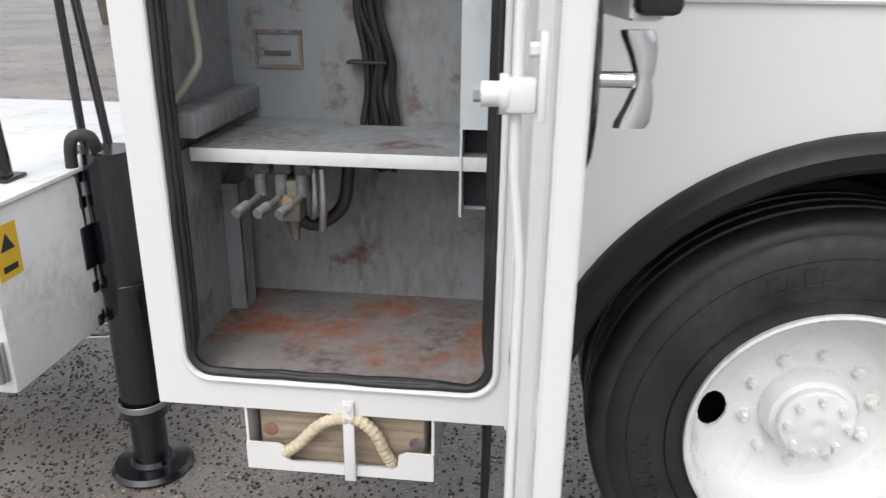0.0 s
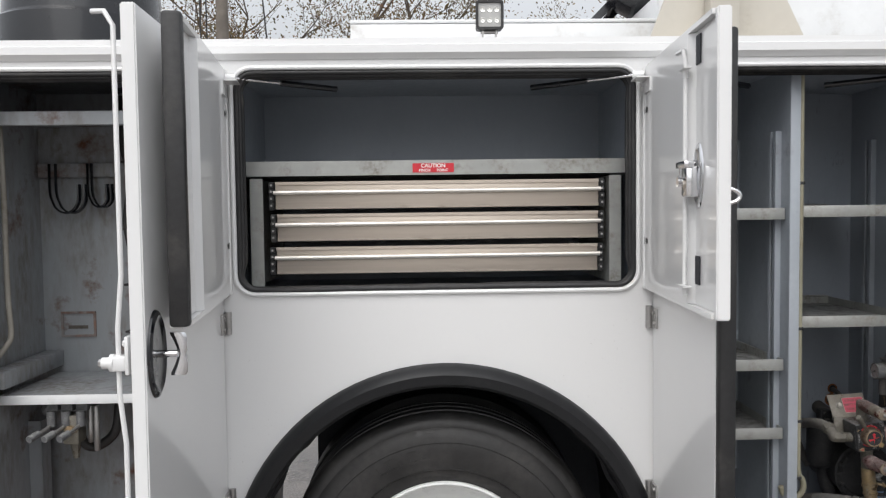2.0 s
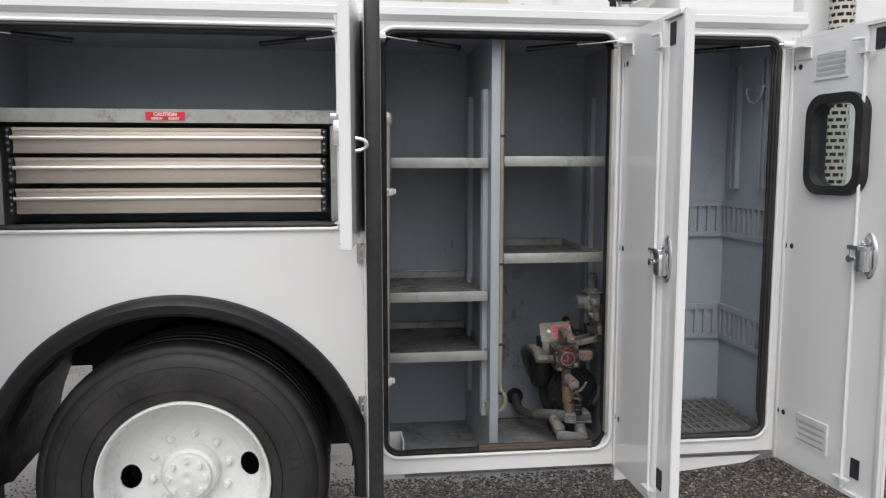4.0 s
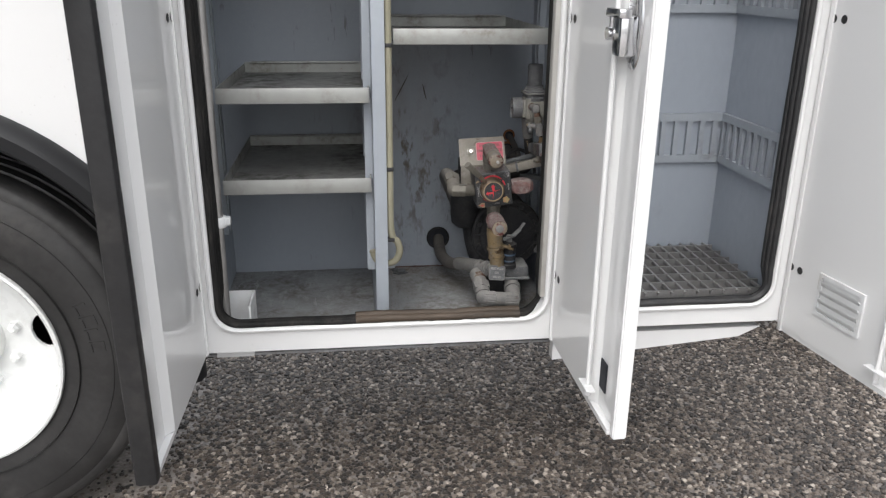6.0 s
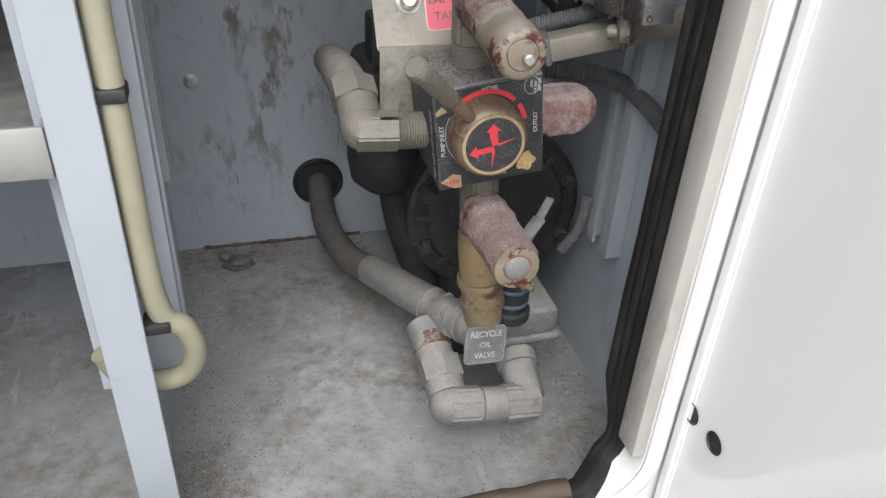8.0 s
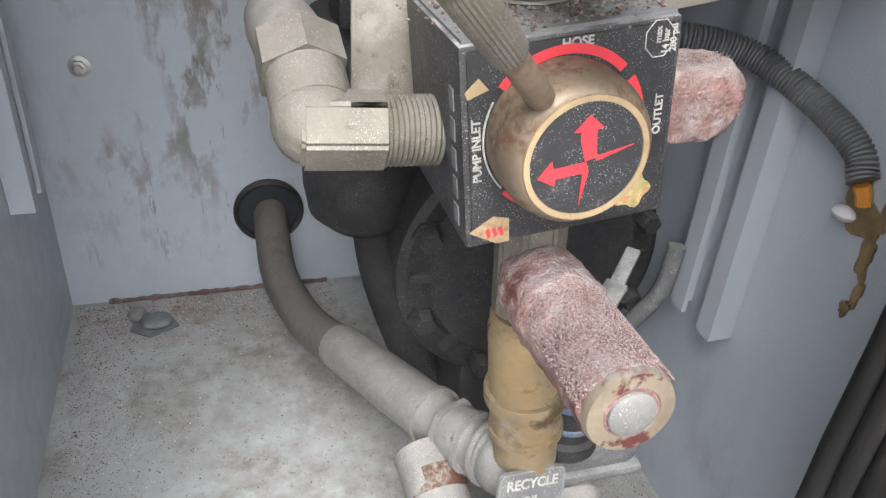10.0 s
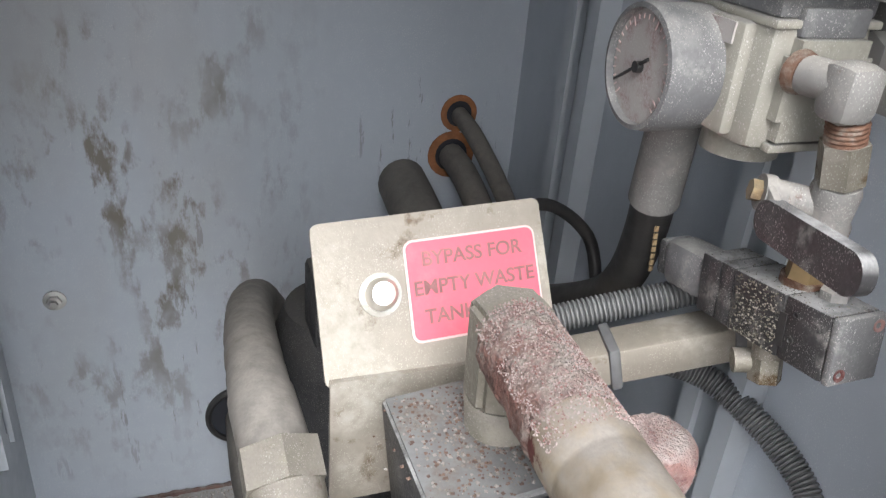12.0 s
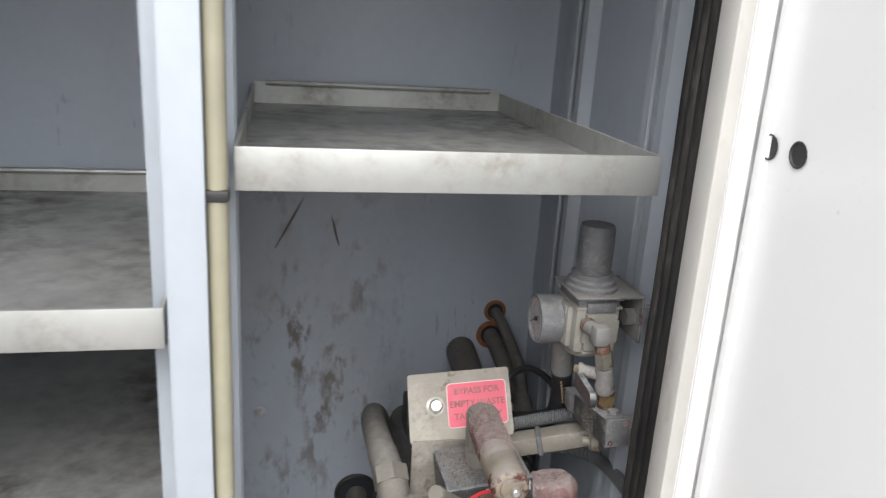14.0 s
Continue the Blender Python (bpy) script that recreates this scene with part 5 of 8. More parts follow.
# knob with arrows
kn = vput("selector_knob", lathe(BM(), (KX, 0, KZ), (0, -1, 0), [(0.0318, 0.0012), (0.0322, 0.004), (0.0318, 0.018), (0.0300, 0.024), (0.0275, 0.0275), (0.0262, 0.028), (0.0, 0.028)], 64), KNOB, sv, "worn round tan selector knob")
vput("knob_ring", lathe(BM(), (KX, 0, KZ), (0, -1, 0), [(0.0262, 0.0275), (0.0262, 0.0292), (0.0238, 0.0292), (0.0236, 0.0280)], 64), CREAM, kn)
vput("knob_face", lathe(BM(), (KX, 0, KZ), (0, -1, 0), [(0.0236, 0.0281), (0.0236, 0.0287), (0.0, 0.0287)], 64), DIAL_FACE, kn)
for pts in (
    [(-0.003, 0.008), (-0.001, -0.0005), (0.004, 0.0005), (0.0035, 0.009), (0.0035, 0.012), (0.0065, 0.0125), (0.0005, 0.0185), (-0.0058, 0.0122), (-0.003, 0.012)],
    [(0.004, 0.0008), (0.0195, 0.0032), (0.004, -0.0012)],
    [(-0.0005, -0.0010), (-0.009, -0.0014), (-0.014, -0.0015), (-0.0145, 0.0018), (-0.0205, -0.0045), (-0.0135, -0.0090), (-0.0130, -0.0060), (-0.003, -0.0055), (-0.0015, -0.0060), (0.0008, -0.0050)],
    [(-0.0018, -0.0058), (0.0008, -0.0050), (-0.0028, -0.0195)],
):
    vput("red_arrow", shifted(prism(BM(), [(a * 1.0, b * 1.0) for a, b in pts], -0.0292, -0.0287), KX, KZ), RED_PRINT, kn)
# handle
h0, h1, h2, h3 = Vector((1.4455, 0.134, 0.936)), Vector((1.426, 0.120, 0.957)), Vector((1.394, 0.097, 0.990)), Vector((1.389, 0.0935, 0.995))
hl = part("lever", tube(BM(), [h0, h1, h1.lerp(h2, 0.03)], 0.0054, 16), KNOB, sv)
b = BM()
d = (h2 - h1)
gr_n = 52
rows = []
for t_, rs in ((0.0, 0.0075), (0.04, 0.0095), (0.82, 0.0100), (0.86, 0.0085), (0.90, 0.0085), (0.92, 0.0112), (1.06, 0.0114), (1.10, 0.0095)):
    ctr = h1 + d * t_
    z_ = d.normalized()
    x_ = z_.orthogonal().normalized()
    y_ = z_.cross(x_)
    rows.append([b.verts.new(ctr + (x_ * math.cos(2 * math.pi * k / gr_n) + y_ * math.sin(2 * math.pi * k / gr_n)) * (0.76 * rs - (0.0008 if k % 2 and 0.03 < t_ < 0.83 else 0))) for k in range(gr_n)])
for a_, b_ in zip(rows, rows[1:]):
    for k in range(gr_n):
        b.faces.new((a_[k], a_[(k + 1) % gr_n], b_[(k + 1) % gr_n], b_[k]))
b.faces.new(rows[0]), b.faces.new(rows[-1])
part("knurled_grip", b, FITTING, hl, "knurled metal grip")

# inlet elbow on the side
el = thing("hose_elbow", "dusty plated hose elbow screwed into the valve", "pipe fitting", (1.38, 0.2, 0.9))
part("thread", threads(BM(), (1.428, 0.20, 0.8965), (1.402, 0.20, 0.8975), 0.0163, 11), FITTING, el)
b = BM()
rough_plug(b, (1.404, 0.20, 0.8975), (1.366, 0.202, 0.899), 0.0185, n=6, rings=2, amp=0.0)
bmesh.ops.bevel(b, geom=b.edges[:], offset=0.0018, segments=2, affect="EDGES")
part("elbow_body", b, FITTING, el)
part("elbow_corner", ball(BM(), (1.3735, 0.206, 0.900), 0.0195, n=20), FITTING, el)
part("collar", cy(BM(), (1.3735, 0.21, 0.903), (1.372, 0.238, 0.918), 0.0185, n=24), FITTING, el)
part("hex_nut", cy(BM(), (1.372, 0.228, 0.913), (1.371, 0.246, 0.923), 0.0215, n=6), FITTING, el)
hs = thing("suction_hose", "thick dust-coated hose arching from the elbow to the wall", "hose", (1.37, 0.3, 0.93))
path = smooth_path([(1.3715, 0.236, 0.914), (1.370, 0.262, 0.918), (1.369, 0.30, 0.916), (1.371, 0.36, 0.903), (1.375, 0.42, 0.884), (1.382, 0.48, 0.862), (1.393, 0.527, 0.836), (1.410, 0.552, 0.795), (1.432, 0.556, 0.74), (1.46, 0.54, 0.69)], 8)
part("ferrule", tube(BM(), path[2:16], 0.0182, 20), HOSE_TAN, hs)
rad = [0.0173 - 0.0010 * (i % 5 == 0) for i in range(len(path))]
part("hose", tube(BM(), path, 0.017, 20, radii=rad), HOSE_TAN, hs)

# bypass stub, elbow and rusty plug on top
tp = thing("top_plug_fitting", "threaded elbow and rusty dust-caked plug on top of the valve", "pipe fitting", (1.467, 0.2, 0.955))
part("thread", threads(BM(), (1.4695, 0.205, 0.9545), (1.4675, 0.205, 0.972), 0.0180, 8), FITTING, tp)
b = BM()
cy(b, (1.4675, 0.205, 0.970), (1.466, 0.204, 1.020), 0.0195, n=6)
bmesh.ops.bevel(b, geom=b.edges[:], offset=0.003, segments=2, affect="EDGES")
part("elbow_body", b, FITTING, tp)
PA, PB = Vector((1.4665, 0.200, 1.006)), Vector((1.4615, 0.076, 1.004))
b = rough_plug(BM(), PA, PA.lerp(PB, 0.52), 0.0185, n=72, rings=44, amp=0.07, profile=[(0.9, 0.0), (1.02, 0.08), (1.04, 0.3), (1.02, 0.6), (1.03, 0.9), (0.98, 1.0)])
part("crusted_sleeve", b, RUST_CRUST, tp, "dark red rust crust with grey dust")
b = BM()
lathe(b, PA.lerp(PB, 0.50), PB - PA, [(0.0, 0.0), (0.0186, 0.0), (0.0192, 0.004), (0.0190, 0.020), (0.0187, 0.021), (0.0187, 0.023), (0.0190, 0.024), (0.0188, 0.057), (0.0178, 0.0605), (0.0158, 0.0620), (0.0122, 0.0620), (0.0120, 0.0606), (0.0, 0.0606)], 64)
cap = part("end_cap", b, CAP, tp, "round tan cap with dark red rust patches")
part("end_disc", lathe(BM(), PB + Vector((0.0004, 0.0012, 0)), PB - PA, [(0.0, -0.002), (0.0113, -0.002), (0.0113, 0.0), (0.0104, 0.0009), (0.0, 0.0012)], 48), CAP, cap)
part("end_screw", lathe(BM(), (1.4652, 0.0755, 1.0025), (-0.05, -1, 0), [(0.0042, 0.0), (0.0040, 0.0045), (0.0030, 0.0055), (0.0, 0.0055)], 16), STEEL, cap)
rng0 = random.Random(21)


def caked(p0, p1, r, count, a0, a1, t0, t1, name, parent, big=0.00062):
    """Dust grains stuck over the upper side of a round plug."""
    p0, p1 = Vector(p0), Vector(p1)
    d = (p1 - p0).normalized()
    side = d.cross(Vector((0, 0, 1))).normalized()
    up = side.cross(d)
    grains = []
    for k in range(count):
        a_ = rng0.uniform(a0, a1)
        c_ = p0.lerp(p1, rng0.uniform(t0, t1)) + (side * math.cos(a_) + up * math.sin(a_)) * r * rng0.uniform(0.985, 1.03)
        grains.append((c_, rng0.uniform(0.0002, big), a_))
    ob_ = new(name, crumb_mesh(name, grains, CRUST_GRAIN))
    WORLD[ob_] = Matrix.Identity(4)
    tagged(hang(ob_, parent), "pink-grey dust and rust grains", kind="stuff")


caked(PA, PB, 0.0190, 5200, 0.3, math.pi, 0.0, 0.62, "dust_layer", tp)

# outlet plug on the far side
op = rough_plug(BM(), (1.525, 0.205, 0.905), (1.588, 0.216, 0.902), 0.022, n=48, rings=30, amp=0.05, seed=4, profile=[(0.8, 0.0), (0.85, 0.2), (1.0, 0.25), (1.05, 0.6), (0.95, 0.8), (0.6, 1.0)])
for v in op.verts:
    # four flats of the square head
    y_, z_ = v.co.y - 0.21, v.co.z - 0.9035
    if v.co.x > 1.533:
        v.co.y, v.co.z = 0.21 + max(-0.0185, min(0.0185, y_ * 1.12)), 0.9035 + max(-0.0185, min(0.0185, z_ * 1.12))
plug_ob = solid("outlet_plug", op, RUST_PLUG, "red rusted square plug in the valve outlet", "pipe plug")

caked((1.535, 0.207, 0.9045), (1.584, 0.2155, 0.9025), 0.0200, 2200, -0.3, math.pi + 0.3, 0.0, 0.95, "dust_layer", plug_ob)

# lower fitting, plug and brass body
lo = thing("recycle_valve", "brass recycle valve hanging under the selector", "valve", (1.487, 0.19, 0.68))
b = BM()
cy(b, (1.480, 0.20, 0.866), (1.4835, 0.198, 0.790), 0.0192, n=8)
bmesh.ops.bevel(b, geom=b.edges[:], offset=0.002, segments=2, affect="EDGES")
part("neck", b, FITTING, lo)
part("neck_tape", lathe(BM(), (1.4803, 0.20, 0.862), (0.045, 0, -1), [(0.0, 0.0), (0.0205, 0.001), (0.0202, 0.012), (0.0, 0.013)], 20), FITTING, lo)
b = rough_plug(BM(), (1.481, 0.197, 0.818), (1.4775, 0.080, 0.825), 0.0200, n=72, rings=60, amp=0.06, seed=9, profile=[(0.8, 0.0), (0.95, 0.1), (1.12, 0.17), (1.15, 0.40), (1.06, 0.46), (1.08, 0.55), (1.02, 0.6), (1.0, 0.8), (1.02, 0.95), (0.9, 1.0)])
part("plug", b, RUST_PLUG, lo, "pink-grey rust caked plug")
caked((1.481, 0.197, 0.818), (1.4775, 0.080, 0.825), 0.0212, 8500, 0.1, math.pi - 0.5, 0.16, 0.97, "dust_layer", lo)
part("end_ring", lathe(BM(), (1.4776, 0.083, 0.825), (-0.03, -1, 0.06), [(0.0195, -0.004), (0.0200, 0.0), (0.0190, 0.003), (0.0125, 0.0035), (0.0115, 0.002), (0.0, 0.002)], 48), CAP, lo)
part("end_disc", lathe(BM(), (1.4775, 0.081, 0.8251), (-0.03, -1, 0.06), [(0.0105, 0.0), (0.0104, 0.0025), (0.009, 0.0035), (0.0, 0.0038)], 32), DUSTY_GREY, lo)
ax = Vector((0.11, -0.02, -1)).normalized()
prof = [(0.0, 0.0), (0.0188, 0.001), (0.0202, 0.004), (0.0202, 0.009), (0.0214, 0.012), (0.0216, 0.0555), (0.0243, 0.0558), (0.0246, 0.0570), (0.0246, 0.0630), (0.0243, 0.0642), (0.0214, 0.0645), (0.0210, 0.0850), (0.0226, 0.0852), (0.0226, 0.0900), (0.0198, 0.0903), (0.0195, 0.112), (0.0, 0.114)]
part("brass_body", lathe(BM(), (1.4835, 0.196, 0.793), ax, prof, 44), BRASS, lo, "tarnished brass valve body with one collar")
b = BM()
cy(b, (1.503, 0.186, 0.742), (1.524, 0.172, 0.740), 0.0050, n=12), bx(b, 1.521, 1.527, 0.164, 0.178, 0.734, 0.748, 0.002), cy(b, (1.524, 0.170, 0.740), (1.532, 0.160, 0.738), 0.0035, n=8)
part("drain_cock", b, BRASS, lo)
rs = thing("recycle_sign", "small embossed metal plate reading recycle oil valve", "sign", (1.49, 0.17, 0.66))
SM = Matrix.Translation((1.4915, 0.170, 0.667)) @ Matrix.Rotation(radians(9), 4, "Y") @ Matrix.Rotation(radians(7), 4, "Z") @ Matrix.Rotation(radians(-18), 4, "X")
b = prism(BM(), rr(-0.0235, 0.0235, -0.0205, 0.0205, 0.006, 4), -0.001, 0.001)
b.transform(SM)
part("sign_plate", b, DUSTY_PLASTIC, rs)
b = tube(BM(), [(a, -0.0012, c) for a, c in rr(-0.0225, 0.0225, -0.0195, 0.0195, 0.005, 4)], 0.0007, 6, closed=True)
b.transform(SM)
part("sign_rim", b, DUSTY_GREY, rs)
for txt, z, sz in (("RECYCLE", 0.0115, 0.0088), ("OIL", 0.0, 0.0080), ("VALVE", -0.0115, 0.0084)):
    lettering(txt, sz, SM @ Matrix.Translation((0, -0.0012, z)) @ FRONT, DIM_PRINT, rs, depth=0.0003)

# lower hose with fittings back to the wall grommet
lh = thing("return_hose", "grey dusty hose from the recycle valve to a wall grommet", "hose", (1.42, 0.4, 0.6))
path = smooth_path([(1.490, 0.205, 0.664), (1.470, 0.245, 0.653), (1.447, 0.31, 0.637), (1.421, 0.395, 0.612), (1.399, 0.475, 0.585), (1.383, 0.56, 0.579), (1.381, 0.62, 0.592), (1.384, 0.70, 0.612)], 8)
k4, k7 = 14, 26
part("hose", tube(BM(), path[k7 - 3:], 0.0185, 20), HOSE_GREY, lh)
b = tube(BM(), path[k4:k7], 0.0205, 22)
part("crimp_ferrule", b, DUSTY_GREY, lh)
rad = [0.0205 - 0.0025 * (i in (4, 5, 9, 10)) for i in range(k4 + 1)]
part("swivel_fitting", tube(BM(), path[:k4 + 1], 0.02, 22, radii=rad), DUSTY_GREY, lh)
part("tee", ball(BM(), (1.490, 0.203, 0.664), 0.0225, n=18), DUSTY_GREY, lh)
for i, rr_ in ((2, 0.0230), (5, 0.0222), (8, 0.0236), (11, 0.0224)):
    part("crimp_ring", tube(BM(), [path[i], path[i].lerp(path[i + 1], 0.7)], rr_, 6 if i == 8 else 24), DUSTY_GREY, lh)
for x, z, y in ((1.381, 0.607, 0.655),):
    g = thing("wall_grommet", "black rubber grommet round the hose hole", "grommet", (x, y, z))
    part("ring", lathe(BM(), (x, 0.6625, z), (0, -1, 0), [(0.0385, 0.0), (0.0385, 0.005), (0.0355, 0.008), (0.0325, 0.006), (0.0325, 0.0)], 36), HOSE_BLACK, g)
    part("hole", lathe(BM(), (x, 0.6615, z), (0, -1, 0), [(0.034, 0.001), (0.0, 0.001)], 36), DARK, g)

# U bend of plated elbows
ub = thing("pipe_bend", "row of grey plated elbows making a U near the floor", "pipe fitting", (1.5, 0.16, 0.57))
part("left_leg", tube(BM(), smooth_path([(1.4475, 0.248, 0.638), (1.449, 0.23, 0.632), (1.452, 0.20, 0.620), (1.454, 0.168, 0.606)], 5), 0.0205, 24), DUSTY_GREY, ub)
part("hex_nut", cy(BM(), (1.4525, 0.205, 0.622), (1.4535, 0.182, 0.612), 0.0240, n=6), DUSTY_GREY, ub)
part("rust_band", tube(BM(), [(1.4500, 0.232, 0.6325), (1.4510, 0.217, 0.6265)], 0.0213, 24), RUST_JOINT, ub)
part("corner_elbow", ball(BM(), (1.454, 0.160, 0.600), 0.0215, n=20), DUSTY_GREY, ub)
b = BM()
cy(b, (1.450, 0.158, 0.600), (1.488, 0.156, 0.597), 0.0215, n=8)
bmesh.ops.bevel(b, geom=b.edges[:], offset=0.003, segments=2, affect="EDGES")
part("elbow_arm", b, DUSTY_GREY, ub)
part("union", cy(BM(), (1.488, 0.156, 0.597), (1.518, 0.155, 0.594), 0.0185, n=24), DUSTY_GREY, ub)
b = BM()
cy(b, (1.510, 0.155, 0.594), (1.551, 0.155, 0.591), 0.0215, n=8)
bmesh.ops.bevel(b, geom=b.edges[:], offset=0.003, segments=2, affect="EDGES")
part("elbow_arm", b, DUSTY_GREY, ub)
part("right_leg", tube(BM(), smooth_path([(1.541, 0.158, 0.594), (1.542, 0.19, 0.604), (1.544, 0.22, 0.616), (1.546, 0.235, 0.624)], 5), 0.0195, 20), DUSTY_GREY, ub)
part("ring_nut", tube(BM(), [(1.5422, 0.195, 0.606), (1.5428, 0.208, 0.611)], 0.0230, 24), DUSTY_GREY, ub)

# black pump with bolted cover, and motor
pm = thing("oil_pump", "dusty black oil pump with a bolted round cover", "pump", (1.55, 0.4, 0.6))
PC = (1.549, 0.335, 0.727)
part("cover", lathe(BM(), PC, (0, -1, 0), [(0.100, -0.012), (0.104, -0.008), (0.104, 0.004), (0.098, 0.008), (0.085, 0.006), (0.080, 0.012), (0.05, 0.018), (0.03, 0.018), (0.0, 0.02)], 48), PUMP_BLACK, pm)
part("housing", cy(BM(), (1.549, 0.345, 0.727), (1.549, 0.56, 0.727), 0.094, n=40), PUMP_BLACK, pm)
bolt = finish("cover_bolt", lathe(BM(), (0, 0, 0), (0, -1, 0), [(0.011, 0.0), (0.011, 0.004), (0.0085, 0.004), (0.0085, 0.014), (0.007, 0.016), (0.0, 0.016)], 6), PUMP_BLACK)
for k in range(8):
    a = radians(22 + 45 * k)
    repeat("cover_bolt", bolt, Matrix.Translation((PC[0] + 0.091 * math.cos(a), PC[1] - 0.007, PC[2] + 0.091 * math.sin(a))), pm)
for k in range(8):
    a = radians(45 * k)
    part("cover_rib", bar(BM(), (PC[0] + 0.04 * math.cos(a), PC[1] - 0.014, PC[2] + 0.04 * math.sin(a)), (PC[0] + 0.095 * math.cos(a), PC[1] - 0.007, PC[2] + 0.095 * math.sin(a)), 0.006, 0.008, 0.001), PUMP_BLACK, pm)
cast = part("base_casting", bx(BM(), 1.520, 1.590, 0.205, 0.285, 0.636, 0.670, 0.008), DUSTY_PLASTIC, pm)
part("casting_lip", bx(BM(), 1.517, 1.593, 0.202, 0.288, 0.630, 0.638, 0.003), DUSTY_PLASTIC, cast)
part("stem", cy(BM(), (1.548, 0.235, 0.632), (1.548, 0.232, 0.600), 0.011, n=16), DUSTY_GREY, cast)
lv_ = thing("lever_valve", "dark shut-off valve with a flat grey lever beside the brass body", "valve", (1.531, 0.212, 0.67))
part("barrel", lathe(BM(), (1.531, 0.212, 0.668), (0, 0, 1), [(0.0, 0.0), (0.0225, 0.0), (0.0225, 0.010), (0.0195, 0.013), (0.0195, 0.058), (0.0215, 0.061), (0.0215, 0.070), (0.014, 0.075), (0.0, 0.076)], 28), PUMP_BLACK, lv_)
BLUE_BAND = surface("faded_blue_band", (0.06, 0.10, 0.16), 0.5, var=0.3, scale=80, fine=300, bump=0.1, dirt=(0.15, 0.15, 0.15), dirt_amount=(0.48, 0.6), dirt_scale=60)
for zb_ in (0.688, 0.706):
    part("printed_band", lathe(BM(), (1.531, 0.212, zb_), (0, 0, 1), [(0.0196, 0.0), (0.0199, 0.0006), (0.0199, 0.0042), (0.0196, 0.0048)], 28), BLUE_BAND, lv_)
part("stem", cy(BM(), (1.531, 0.212, 0.742), (1.531, 0.212, 0.762), 0.008, n=14), DUSTY_GREY, lv_)
b = bar(BM(), (1.508, 0.188, 0.757), (1.548, 0.226, 0.757), 0.016, 0.004, 0.0015)
bar(b, (1.546, 0.224, 0.757), (1.566, 0.240, 0.768), 0.015, 0.004, 0.0015)
bar(b, (1.564, 0.2385, 0.767), (1.582, 0.254, 0.783), 0.010, 0.004, 0.0018)
part("lever", b, DUSTY_PLASTIC, lv_, "flat bent grey lever")
part("foot", bx(BM(), 1.50, 1.60, 0.33, 0.52, 0.508, 0.64, 0.006), PUMP_BLACK, pm)
part("end_can", lathe(BM(), (1.440, 0.42, 0.722), (0, 0, 1), [(0.0, 0.0), (0.030, 0.003), (0.044, 0.016), (0.048, 0.04), (0.048, 0.15), (0.040, 0.17), (0.0, 0.175)], 32), PUMP_BLACK, pm)
part("drop_pipe", tube(BM(), smooth_path([(1.452, 0.43, 0.74), (1.465, 0.43, 0.66), (1.492, 0.41, 0.58), (1.52, 0.39, 0.52)], 6), 0.024, 16), PUMP_BLACK, pm)
b = BM()
bx(b, 1.41, 1.45, 0.36, 0.40, 0.895, 0.945, 0.004), cy(b, (1.42, 0.355, 0.935), (1.42, 0.345, 0.935), 0.008, n=6), cy(b, (1.43, 0.36, 0.91), (1.43, 0.335, 0.91), 0.012, n=6)
part("port_block", b, PUMP_BLACK, pm)
part("cover_handle", tube(BM(), smooth_path([(1.632, 0.31, 0.675), (1.645, 0.30, 0.71), (1.650, 0.30, 0.75)], 5), 0.007, 10), DUSTY_PLASTIC, pm)

# grey pipes and cables at the back wall
solid("return_pipe", tube(BM(), smooth_path([(1.556, 0.668, 0.880), (1.553, 0.60, 0.872), (1.548, 0.52, 0.86), (1.55, 0.45, 0.82)], 6), 0.0255, 20), HOSE_GREY, "thick grey pipe out of the back wall", "pipe")
for (x, z), (r, ring) in (((1.612, 0.952), (0.009, 0.017)), ((1.607, 0.908), (0.014, 0.022))):
    c = thing("wall_cable", "dark cable through a rust-ringed hole in the back wall", "cable", (x, 0.66, z))
    part("rust_ring", lathe(BM(), (x, 0.6615, z), (0, -1, 0), [(ring * 1.15, 0.0), (ring * 1.15, 0.001), (ring * 0.8, 0.002), (ring * 0.8, 0.0)], 20), ORANGE, c, "orange rust round the hole")
    part("hole", lathe(BM(), (x, 0.6612, z), (0, -1, 0), [(ring * 0.8, 0.001), (0.0, 0.001)], 20), DARK, c)
    part("cable", tube(BM(), smooth_path([(x, 0.67, z), (x + 0.004, 0.62, z - 0.012), (x + 0.012, 0.55, z - 0.05), (1.61, 0.47, 0.875), (1.585, 0.40, 0.86)], 6), r, 12), HOSE_GREY, c)

# slanted bypass plate with its label
by = thing("bypass_sign", "grimy bent metal plate with a faded red bypass label", "sign", (1.46, 0.28, 0.9))
T = radians(35)
e_dn = Vector((0, -math.sin(T), -math.cos(T)))
e_n = Vector((0, -math.cos(T), math.sin(T)))
tl = Vector((1.396, 0.300, 1.0165))
ux = Vector((0.1275, 0.003, 0.0055)).normalized()
PM = Matrix((ux, -e_n, -e_dn)).transposed().to_4x4()
PM.translation = tl
WP, HP = 0.1275, 0.082
b = prism(BM(), rr(0.0, WP, -HP, 0.0, 0.004, 3), 0.0, 0.003)
b.transform(PM)
pl_ = part("slanted_plate", b, PLATE, by)
p0 = PM @ Vector((0.0, 0.0, -HP))
b = BM()
bx(b, p0.x + 0.002, p0.x + WP - 0.01, p0.y - 0.001, p0.y + 0.002, p0.z - 0.075, p0.z + 0.004)
part("upright_plate", b, PLATE, by)


def lab(nm, bm, mat, parent, l_=""):
    bm.transform(PM)
    return part(nm, bm, mat, parent, l_)


